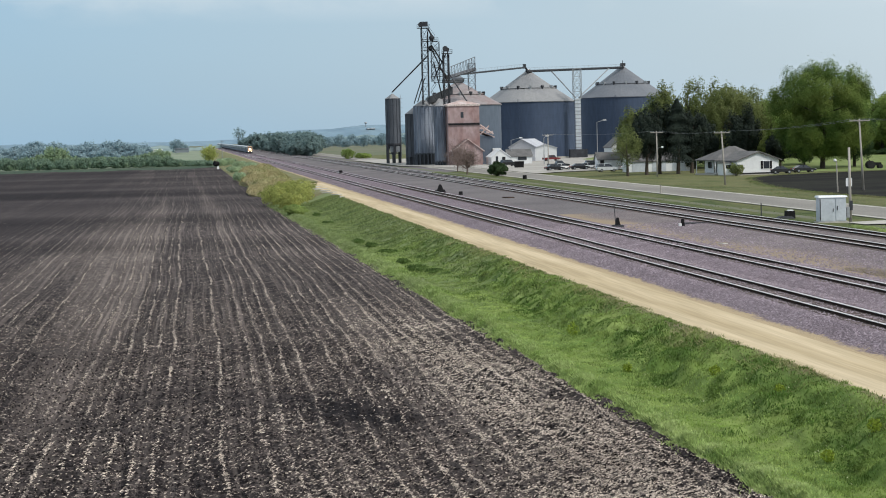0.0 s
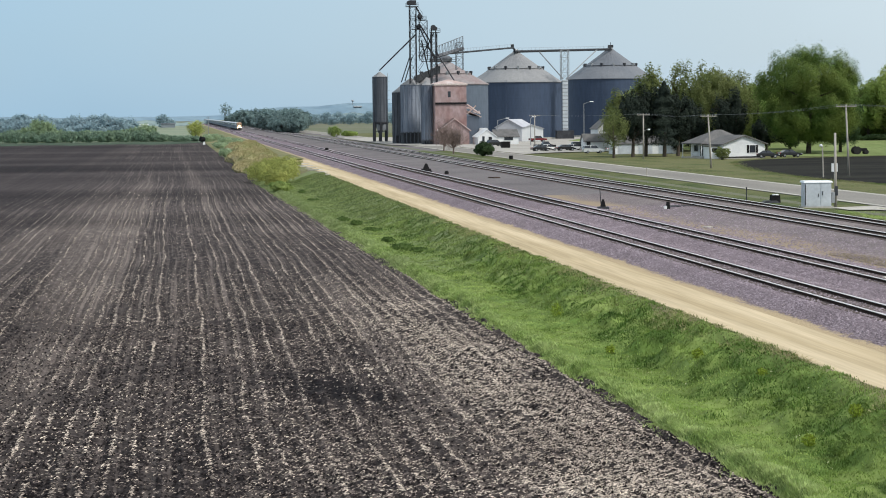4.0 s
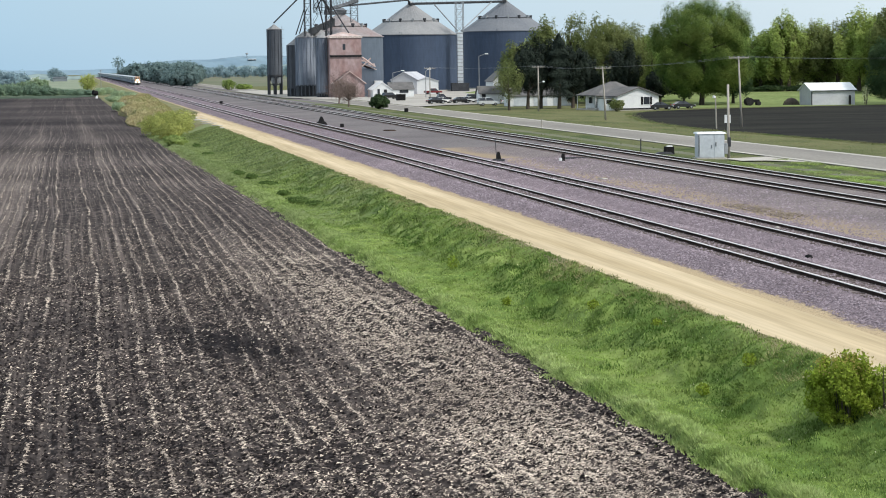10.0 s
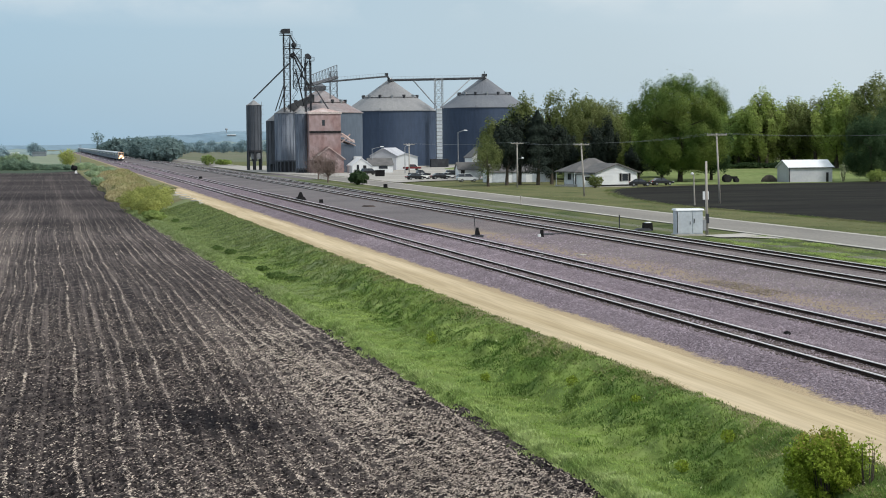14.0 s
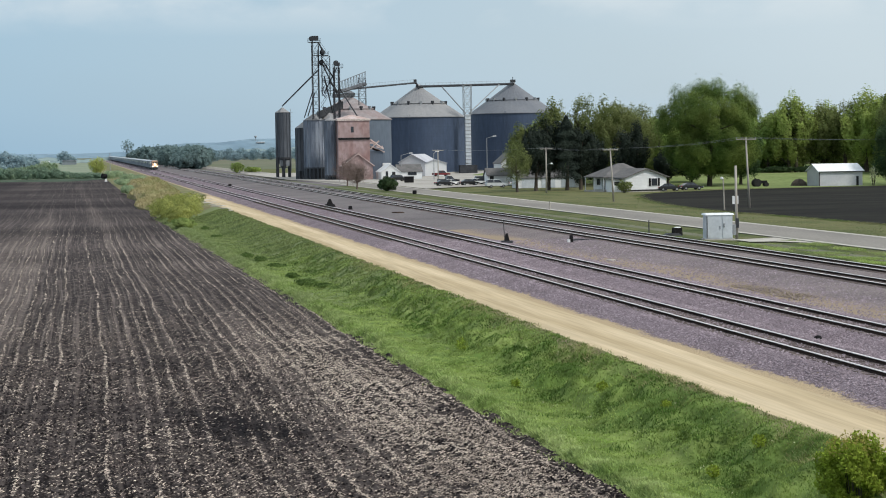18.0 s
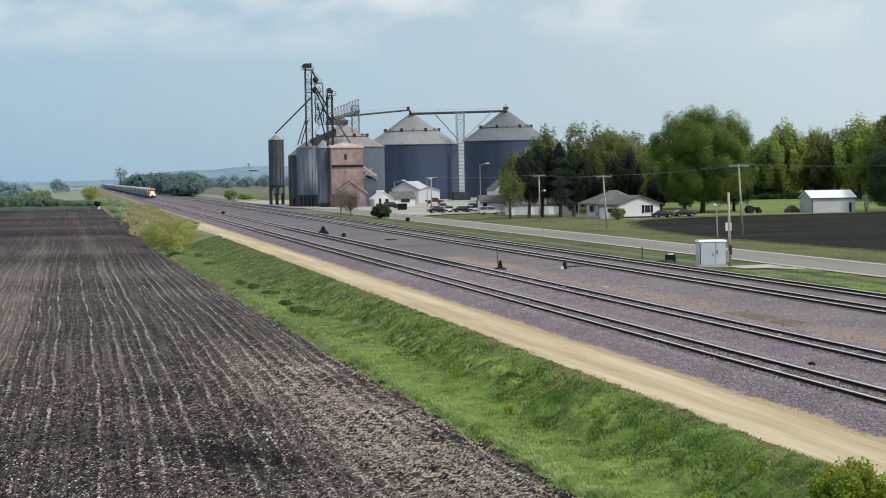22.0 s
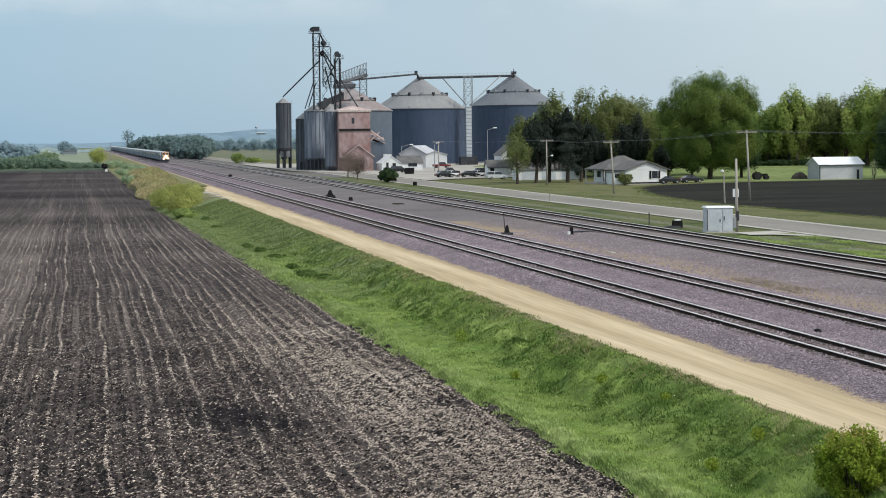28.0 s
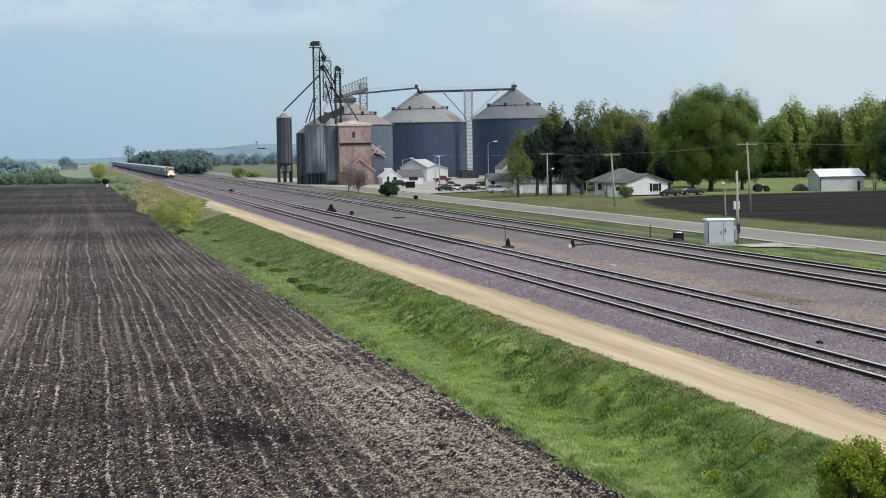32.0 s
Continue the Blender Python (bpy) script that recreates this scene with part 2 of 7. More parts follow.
RUST = mat("rusty_rail_side", (0.030, 0.022, 0.020), (0.05, 0.034, 0.028), 0.8, 8, 0.9, spec=0.04)
TIE = mat("sleeper_wood", (0.105, 0.087, 0.086), (0.145, 0.121, 0.117), 2.0, 9, 0.95, by_object=0.3, spec=0.04)
ASPHALT = mat("asphalt", (0.212, 0.202, 0.189), (0.272, 0.258, 0.238), 0.12, 6, 0.95, stretch=(1, 0.2, 1), fine_amount=0.15, spec=0.02)
LOT = mat("pale_gravel_lot", (0.315, 0.300, 0.280), (0.415, 0.395, 0.365), 0.06, 3, 0.95, fine_amount=0.2, spec=0.04)
CONCRETE = mat("concrete", (0.38, 0.36, 0.33), (0.47, 0.45, 0.41), 0.4, 5, 0.9, fine_amount=0.2, spec=0.04)
DRY_BANK = mat("dry_bank", (0.205, 0.190, 0.105), (0.150, 0.165, 0.085), 0.05, 0.4, 0.9, bump=0.1, fine_amount=0.35, spec=0.04)


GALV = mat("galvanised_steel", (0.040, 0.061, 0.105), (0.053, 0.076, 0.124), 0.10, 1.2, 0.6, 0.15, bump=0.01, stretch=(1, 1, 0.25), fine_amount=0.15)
BRIDGE = mat("weathered_bridge_steel", (0.11, 0.12, 0.138), (0.16, 0.17, 0.188), 0.5, 3, 0.6, 0.3, fine_amount=0.2)
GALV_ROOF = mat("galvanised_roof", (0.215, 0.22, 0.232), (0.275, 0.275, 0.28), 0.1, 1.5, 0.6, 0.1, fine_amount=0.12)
GALV_BLUE = mat("blue_grey_roof", (0.135, 0.148, 0.172), (0.18, 0.19, 0.21), 0.1, 1.5, 0.6, 0.1, fine_amount=0.12)
GALV_RED = mat("rust_tinged_roof", (0.255, 0.200, 0.198), (0.300, 0.280, 0.285), 0.2, 1.2, 0.6, 0.1, fine_amount=0.18)
GALV_OLD = mat("weathered_corrugated_steel", (0.135, 0.162, 0.212), (0.245, 0.280, 0.335), 0.35, 1.5, 0.65, 0.1, stretch=(1, 1, 0.2), fine_amount=0.2)
PINK = mat("faded_red_cladding", (0.295, 0.188, 0.180), (0.380, 0.288, 0.288), 0.30, 1.2, 0.8, 0.0, stretch=(1, 1, 0.6), fine_amount=0.18)
PINK_ROOF = mat("faded_red_roofing", (0.42, 0.300, 0.275), (0.56, 0.48, 0.465), 0.5, 3.0, 0.7, fine_amount=0.2)
DARKSTEEL = mat("dark_steel", (0.038, 0.041, 0.048), (0.059, 0.062, 0.070), 0.5, 3, 0.6, 0.4, fine_amount=0.2)
GREYSTEEL = mat("grey_steel", (0.24, 0.255, 0.275), (0.32, 0.335, 0.35), 0.5, 3, 0.5, 0.4, fine_amount=0.15)
WHITE = mat("white_siding", (0.63, 0.65, 0.67), (0.72, 0.735, 0.745), 0.4, 3, 0.6, fine_amount=0.06)
SILVER_PAINT = mat("silver_cabinet_paint", (0.47, 0.51, 0.56), (0.55, 0.59, 0.635), 0.8, 4, 0.45, 0.2, fine_amount=0.08)
SHINGLE = mat("grey_shingle", (0.101, 0.100, 0.101), (0.144, 0.140, 0.140), 0.6, 5, 0.9, fine_amount=0.25)
WHITE_ROOF = mat("white_metal_roof", (0.74, 0.77, 0.80), (0.82, 0.84, 0.86), 0.3, 2, 0.45, fine_amount=0.06)
DARK = mat("dark_opening", (0.012, 0.013, 0.015), (0.022, 0.022, 0.025), 1, 5, 0.8)
GLASS = mat("window_glass", (0.025, 0.03, 0.037), (0.035, 0.04, 0.05), 1, 3, 0.08, spec=0.6, fine_amount=0.05)
BLACK = mat("black_paint", (0.010, 0.010, 0.011), (0.016, 0.016, 0.017), 1, 5, 0.8, spec=0.1)
POLE = mat("weathered_pole_wood", (0.30, 0.28, 0.25), (0.40, 0.375, 0.34), 0.5, 6, 0.9, stretch=(1, 1, 0.15), fine_amount=0.2)
BARK = mat("bark", (0.055, 0.045, 0.036), (0.09, 0.075, 0.06), 1.5, 8, 0.95, stretch=(1, 1, 0.3))
BARE = mat("bare_twig", (0.165, 0.122, 0.110), (0.215, 0.165, 0.145), 1.5, 8, 0.95)
WIRE = mat("wire", (0.20, 0.21, 0.23), (0.26, 0.27, 0.29), 1, 5, 0.6)


def leaf_mat(name, a, b, amount=0.18):
    return mat(name, a, b, 0.13, 0.45, 0.8, island=amount, through_light=0.5, fine_amount=0.3, spec=0.15)


LEAF_WILLOW = leaf_mat("willow_leaf", (0.108, 0.180, 0.046), (0.205, 0.262, 0.070))
LEAF_YOUNG = leaf_mat("young_leaf", (0.260, 0.345, 0.095), (0.360, 0.425, 0.130))
LEAF_GREEN = leaf_mat("spring_leaf", (0.215, 0.310, 0.085), (0.320, 0.390, 0.120))
LEAF_OLIVE = leaf_mat("olive_leaf", (0.15, 0.19, 0.066), (0.215, 0.24, 0.094))
LEAF_DEEP = leaf_mat("deep_green_leaf", (0.220, 0.310, 0.095), (0.320, 0.390, 0.135))
NEEDLE = mat("dark_needles", (0.012, 0.0215, 0.0165), (0.021, 0.032, 0.022), 0.3, 2, 0.85, island=0.2, fine_amount=0.2)
# distance haze is mixed into these three leaf colours, paler and bluer
LEAF_WOOD_HAZE = leaf_mat("hazed_wood_leaf", (0.185, 0.262, 0.262), (0.225, 0.305, 0.295), 0.03)
LEAF_HAZE = leaf_mat("haze_tinted_leaf", (0.315, 0.425, 0.475), (0.350, 0.460, 0.500), 0.03)
LEAF_BRUSH_HAZE = leaf_mat("hazed_brush_leaf", (0.270, 0.370, 0.240), (0.370, 0.455, 0.285), 0.08)
GALV_PALE = mat("pale_galvanised_steel", (0.088, 0.114, 0.155), (0.115, 0.143, 0.185), 0.10, 1.2, 0.6, 0.15, bump=0.01, stretch=(1, 1, 0.25), fine_amount=0.15)
SLIM = mat("dark_weathered_steel", (0.075, 0.085, 0.102), (0.105, 0.118, 0.138), 0.35, 1.5, 0.65, 0.1, stretch=(1, 1, 0.2), fine_amount=0.2)
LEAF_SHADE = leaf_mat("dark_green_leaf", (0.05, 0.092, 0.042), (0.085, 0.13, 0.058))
LEAF_WEED = leaf_mat("weed_leaf", (0.075, 0.130, 0.036), (0.125, 0.185, 0.055))
LEAF_LIME = leaf_mat("lime_leaf", (0.36, 0.41, 0.13), (0.46, 0.48, 0.17))
# the blue in this green is distance haze put into the leaf
LEAF_HEDGE_HAZE = leaf_mat("hazed_hedge_leaf", (0.180, 0.268, 0.205), (0.275, 0.360, 0.250), 0.06)
LEAF_BANK = leaf_mat("bank_brush_leaf", (0.255, 0.295, 0.085), (0.400, 0.410, 0.135), 0.12)
LEAF_BUSH = leaf_mat("bush_leaf", (0.205, 0.305, 0.036), (0.410, 0.470, 0.080), 0.45)
LEAF_TIP = leaf_mat("bronze_tip_leaf", (0.340, 0.300, 0.080), (0.460, 0.400, 0.130), 0.3)


# ---------------------------------------------------------------- mesh building
class G:
    """Gathers corners and faces of one part."""

    def __init__(self):
        self.v, self.f = [], []

    def add(self, verts, faces):
        n = len(self.v)
        self.v.extend(tuple(p) for p in verts)
        self.f.extend(tuple(i + n for i in q) for q in faces)
        return self

    def box(self, c, s, rz=0.0, m=None, top=(1.0, 1.0)):
        x, y, z = s[0] / 2, s[1] / 2, s[2] / 2
        pts = [Vector((a * x * (top[0] if d > 0 else 1), b * y * (top[1] if d > 0 else 1), d * z)) for d in (-1, 1) for a, b in ((-1, -1), (1, -1), (1, 1), (-1, 1))]
        turn = Matrix.Rotation(radians(rz), 3, "Z") if rz else None
        if m is not None:
            pts = [m @ p for p in pts]
        elif turn:
            pts = [turn @ p for p in pts]
        return self.add([p + Vector(c) for p in pts], [(3, 2, 1, 0), (4, 5, 6, 7), (0, 1, 5, 4), (1, 2, 6, 5), (2, 3, 7, 6), (3, 0, 4, 7)])

    def tube(self, p, q, r, r2=None, n=8, caps=True):
        p, q = Vector(p), Vector(q)
        r2 = r if r2 is None else r2
        d = (q - p).normalized()
        a = d.orthogonal().normalized()
        b = d.cross(a)
        ring = [(math.cos(2 * math.pi * k / n), math.sin(2 * math.pi * k / n)) for k in range(n)]
        pts = [p + (a * c + b * s) * r for c, s in ring] + [q + (a * c + b * s) * r2 for c, s in ring]
        fs = [(k, (k + 1) % n, n + (k + 1) % n, n + k) for k in range(n)]
        if caps:
            fs += [tuple(reversed(range(n))), tuple(range(n, 2 * n))]
        return self.add(pts, fs)

    def lathe(self, profile, c=(0, 0, 0), n=48, ripple=0.0):
        """Turns (radius, height) pairs round a standing axis. ripple: every other corner stands proud by that much."""
        pts, fs = [], []
        for r, z in profile:
            for k in range(n):
                a = 2 * math.pi * k / n
                rr = r + (ripple if k % 2 else 0)
                pts.append((c[0] + rr * math.cos(a), c[1] + rr * math.sin(a), c[2] + z))
        for i in range(len(profile) - 1):
            for k in range(n):
                fs.append((i * n + k, i * n + (k + 1) % n, (i + 1) * n + (k + 1) % n, (i + 1) * n + k))
        return self.add(pts, fs)

    def gable(self, x0, x1, y0, y1, z0, eave, ridge, along="y", over=0.3, thick=0.15):
        """Two roof slopes of some thickness over a rectangle; the ridge runs along x or y."""
        for side in (-1, 1):
            if along == "y":
                mid, half = (x0 + x1) / 2, (x1 - x0) / 2
                drop = (ridge - eave) / half
                e, zz = mid + side * (half + over), eave - drop * over
                top = [(mid, y0 - over, ridge), (mid, y1 + over, ridge), (e, y1 + over, zz), (e, y0 - over, zz)]
            else:
                mid, half = (y0 + y1) / 2, (y1 - y0) / 2
                drop = (ridge - eave) / half
                e, zz = mid + side * (half + over), eave - drop * over
                top = [(x0 - over, mid, ridge), (x1 + over, mid, ridge), (x1 + over, e, zz), (x0 - over, e, zz)]
            pts = top + [(a, b, c - thick) for a, b, c in top]
            self.add(pts, [(0, 1, 2, 3), (7, 6, 5, 4), (0, 4, 5, 1), (1, 5, 6, 2), (2, 6, 7, 3), (3, 7, 4, 0)])
        return self

    def house_wall(self, x0, x1, y0, y1, z0, eave, ridge, along="y"):
        """A closed body with gable ends."""
        if along == "y":
            m = (x0 + x1) / 2
            pts = [(x0, y0, z0), (x1, y0, z0), (x1, y0, eave), (m, y0, ridge), (x0, y0, eave)]
            pts += [(a, y1, c) for a, _, c in pts]
        else:
            m = (y0 + y1) / 2
            pts = [(x0, y0, z0), (x0, y1, z0), (x0, y1, eave), (x0, m, ridge), (x0, y0, eave)]
            pts += [(x1, b, c) for _, b, c in pts]
        fs = [(0, 1, 2, 3, 4), (9, 8, 7, 6, 5)] + [(k, k + 5, (k + 1) % 5 + 5, (k + 1) % 5) for k in range(5)]
        return self.add(pts, fs)

    def mesh(self, name, material, smooth=False):
        me = bpy.data.meshes.new(name)
        me.from_pydata(self.v, [], self.f)
        if smooth:
            me.polygons.foreach_set("use_smooth", [True] * len(me.polygons))
        me.materials.append(material)
        me.update()
        return me


def part(name, g, material, parent=None, label="", smooth=False):
    ob = new(name, g.mesh(name, material, smooth))
    if parent is not None:
        ob.parent = parent
    if label:
        ob["label"] = label
    return ob


def thing(name, place, label, category, group="", rz=0.0):
    ob = new(name)
    ob.empty_display_size = 0.5
    ob.matrix_basis = pose(*place, 0, 0, rz)
    return tagged(ob, label, category, group)


def structure(name, g, material, label="", category="ground", smooth=False):
    return tagged(part(name, g, material, None, "", smooth), label or name.replace("_", " "), category, kind="structure")


def quads(name, v, f, material):
    """A mesh from arrays, for great numbers of small pieces."""
    me = bpy.data.meshes.new(name)
    me.vertices.add(len(v))
    me.vertices.foreach_set("co", np.asarray(v, np.float32).ravel())
    k = f.shape[1]
    me.loops.add(f.size)
    me.loops.foreach_set("vertex_index", f.astype(np.int32).ravel())
    me.polygons.add(len(f))
    me.polygons.foreach_set("loop_start", np.arange(0, f.size, k, dtype=np.int32))
    me.polygons.foreach_set("loop_total", np.full(len(f), k, np.int32))
    me.materials.append(material)
    me.update(calc_edges=True)
    return me


FRINGE = mat("fringe_blade", (0.285, 0.390, 0.118), (0.445, 0.530, 0.220), 0.4, 2.0, 0.8, island=0.18, through_light=0.45, fine_amount=0.25)
MARGIN = mat("rough_margin_grass", (0.050, 0.078, 0.058), (0.082, 0.108, 0.078), 0.05, 0.3, 0.95, stretch=(0.4, 1, 1), fine_amount=0.3, spec=0.04)
MEADOW = mat("far_meadow", (0.175, 0.215, 0.150), (0.215, 0.245, 0.175), 0.01, 0.2, 0.95, fine_amount=0.2)
SHOULDER = mat("pale_shoulder", (0.36, 0.35, 0.32), (0.46, 0.44, 0.40), 0.3, 3, 0.95, stretch=(1, 0.2, 1), fine_amount=0.25, spec=0.04)


def strewn(m, spread, axis, lo, hi, patch, strength, stretch=(1, 1, 1)):
    """Strews a second colour over a ground material between two places on an axis, in uneven patches."""
    nt = m.node_tree
    N, L = nt.nodes, nt.links
    b = N["Principled BSDF"]
    old = b.inputs["Base Color"].links[0].from_socket
    co = N.new("ShaderNodeTexCoord")
    sep = N.new("ShaderNodeSeparateXYZ")
    L.new(co.outputs["Object"], sep.inputs["Vector"])
    total = None
    for scale, weight in ((patch, 0.65), (7.0, 0.5)):
        mp = N.new("ShaderNodeMapping")
        mp.inputs["Scale"].default_value = stretch
        L.new(co.outputs["Object"], mp.inputs["Vector"])
        n = N.new("ShaderNodeTexNoise")
        n.inputs["Scale"].default_value, n.inputs["Detail"].default_value = scale, 4
        L.new(mp.outputs["Vector"], n.inputs["Vector"])
        k = N.new("ShaderNodeMath")
        k.operation = "MULTIPLY_ADD"
        k.inputs[1].default_value, k.inputs[2].default_value = 2 * weight, -weight
        L.new(n.outputs["Fac"], k.inputs[0])
        if total is None:
            total = k.outputs["Value"]
        else:
            a = N.new("ShaderNodeMath")
            L.new(total, a.inputs[0])
            L.new(k.outputs["Value"], a.inputs[1])
            total = a.outputs["Value"]
    r = N.new("ShaderNodeMapRange")
    r.inputs["From Min"].default_value, r.inputs["From Max"].default_value = lo, hi
    L.new(sep.outputs[axis], r.inputs["Value"])
    a = N.new("ShaderNodeMath")
    L.new(r.outputs["Result"], a.inputs[0])
    L.new(total, a.inputs[1])
    c = N.new("ShaderNodeMapRange")
    c.inputs["From Min"].default_value, c.inputs["From Max"].default_value, c.inputs["To Max"].default_value = 0.3, 0.7, strength
    L.new(a.outputs["Value"], c.inputs["Value"])
    x = N.new("ShaderNodeMix")
    x.data_type = "RGBA"
    x.inputs["B"].default_value = (*spread, 1)
    L.new(c.outputs["Result"], x.inputs["Factor"])
    L.new(old, x.inputs["A"])
    L.new(x.outputs["Result"], b.inputs["Base Color"])


strewn(STONE, (0.44, 0.345, 0.225), "X", 27.75, 26.85, 0.8, 1.0, (1, 0.35, 1))
strewn(YARD, (0.300, 0.238, 0.170), "X", 45.2, 39.9, 0.10, 0.95, (1, 0.4, 1))
strewn(LAWN, (0.155, 0.152, 0.076), "X", 20, 135, 0.22, 0.8, (1, 0.25, 1))
for green in (BANK, BLADE, HOLLOW, FRINGE):          # haze put into the colour: the grass greys farther along
    strewn(green, (0.195, 0.225, 0.122), "Y", 70, 240, 0.08, 0.85)
strewn(BANK, (0.205, 0.170, 0.110), "X", 22.3, 23.7, 0.5, 0.9, (1, 0.5, 1))


# ---------------------------------------------------------------- ground
def edge(y):
    """Where the ploughed field ends and the grass begins."""
    return np.interp(y, [0, 50, 65, 100, 150, 200, 280, 340, 600, 840], [17.0, 16.6, 16.3, 15.75, 15.15, 14.55, 13.5, 12.6, 11.6, 11.0]) + 0.10 * np.sin(y * 0.35) + 0.08 * np.sin(y * 0.83)


def sway(x, y, size, seed):
    """Smooth uneven swell, about -1 to 1, of that size in metres."""
    r = np.random.default_rng(seed)
    out = 0.0
    for k in range(7):
        a, w, p = r.uniform(0, 6.28), 6.28 / size * r.uniform(0.6, 1.7), r.uniform(0, 6.28)
        out = out + np.sin((x * math.cos(a) + y * math.sin(a)) * w + p)
    return out / 3.0


ROAD_NEAR, ROAD_FAR = 23.4, 27.1


def bank_z(x, y):
    s = np.clip((x - edge(y)) / (ROAD_NEAR - edge(y)), 0, 1)
    z = np.interp(s, [0, 0.03, 0.09, 0.25, 0.5, 0.62, 0.9, 1.0], [-2.04, -1.82, -1.80, -2.04, -1.98, -1.72, -0.80, -0.72])
    z = z + 0.06 * np.clip(sway(x * 0.3, y, 1.6, 65), -0.8, 1.0) * np.exp(-((s - 0.035) / 0.04) ** 2)
    lump = 0.26 * np.clip(sway(x, y, 4.5, 61), -0.6, 1.2) + 0.20 * np.clip(sway(x, y * 0.7, 2.0, 62), -0.2, 1.2) + 0.09 * np.clip(sway(x, y, 0.95, 63), -0.2, 1.0)
    high = np.interp(s, [0, 0.1, 0.25, 0.45, 0.6, 0.85, 1.0], [0.25, 0.55, 0.35, 0.55, 1.1, 0.9, 0.1])     # the upper slope is the roughest
    return z + lump * high * np.clip((270 - y) / 130, 0.12, 1)


def ground_base():
    g = G()
    xs = [-4800, -800, -40, 19, 27, 56.5, 60, 300, 900, 4800]
    zs = [-2.5, -2.5, -2.5, -2.5, -2.2, -1.4, -0.6, -0.6, -0.6, -0.6]
    ys = [-4000, -300, 0, 300, 600, 900, 1400, 2200, 3200, 4900]
    pts = [(x, y, z) for y in ys for x, z in zip(xs, zs)]
    n = len(xs)
    g.add(pts, [(j * n + i, j * n + i + 1, (j + 1) * n + i + 1, (j + 1) * n + i) for j in range(len(ys) - 1) for i in range(n - 1)])
    structure("ground", g, LAND, "flat spring farmland reaching the horizon")


def sheet(name, xs, ys, zfun, material, label, smooth=True):
    xs, ys = np.asarray(xs, float), np.asarray(ys, float)
    X, Y = np.meshgrid(xs, ys)
    X, Y, Z = zfun(X, Y)
    v = np.stack([X, Y, Z], -1).reshape(-1, 3)
    n, k = len(xs), len(ys)
    i, j = np.meshgrid(np.arange(n - 1), np.arange(k - 1))
    a = (j * n + i).ravel()
    f = np.stack([a, a + 1, a + n + 1, a + n], 1)
    me = quads(name, v, f, material)
    if smooth:
        me.polygons.foreach_set("use_smooth", [True] * len(me.polygons))
    return tagged(new(name, me), label, "ground", kind="structure")


def swing(y):
    return sum(a * np.sin(y * w + p) for a, w, p in MEANDER)


def clods(x, y):
    near = np.clip((140 - y) / 30, 0, 1)
    return near * (0.045 * np.clip(sway(x, y, 0.62, 71), -0.4, 1.2) + 0.05 * np.clip(sway(x, y, 1.7, 72), -0.6, 1.0))


ROW = 0.76


def field_z(x, y):
    u = np.cos(2 * math.pi * ((x + swing(y)) / ROW - 0.27))
    return -2.02 + clods(x, y) + 0.07 * np.clip((240 - y) / 110, 0.25, 1) * (np.clip(u, -0.5, 1) - 0.2)


def field():
    xs = np.concatenate([np.linspace(-600, -48, 8), np.arange(-46, -14, 0.25), np.arange(-14, 17.6, 0.13)])
    ys = np.concatenate([np.arange(-120, 30, 30), np.arange(38, 100, 0.26), np.arange(100, 140, 0.6), np.arange(140, 360, 3), np.linspace(365, 838, 24)])

    def z(X, Y):
        X = np.minimum(X, edge(Y) + 0.1)
        return X, Y, field_z(X, Y)
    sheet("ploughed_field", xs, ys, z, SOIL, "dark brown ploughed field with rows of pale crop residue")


CLOD = mat("earth_clod", (0.011, 0.0096, 0.0104), (0.023, 0.0196, 0.0204), 0.3, 8, 0.95, island=0.5, fine_amount=0.3, spec=0.04)


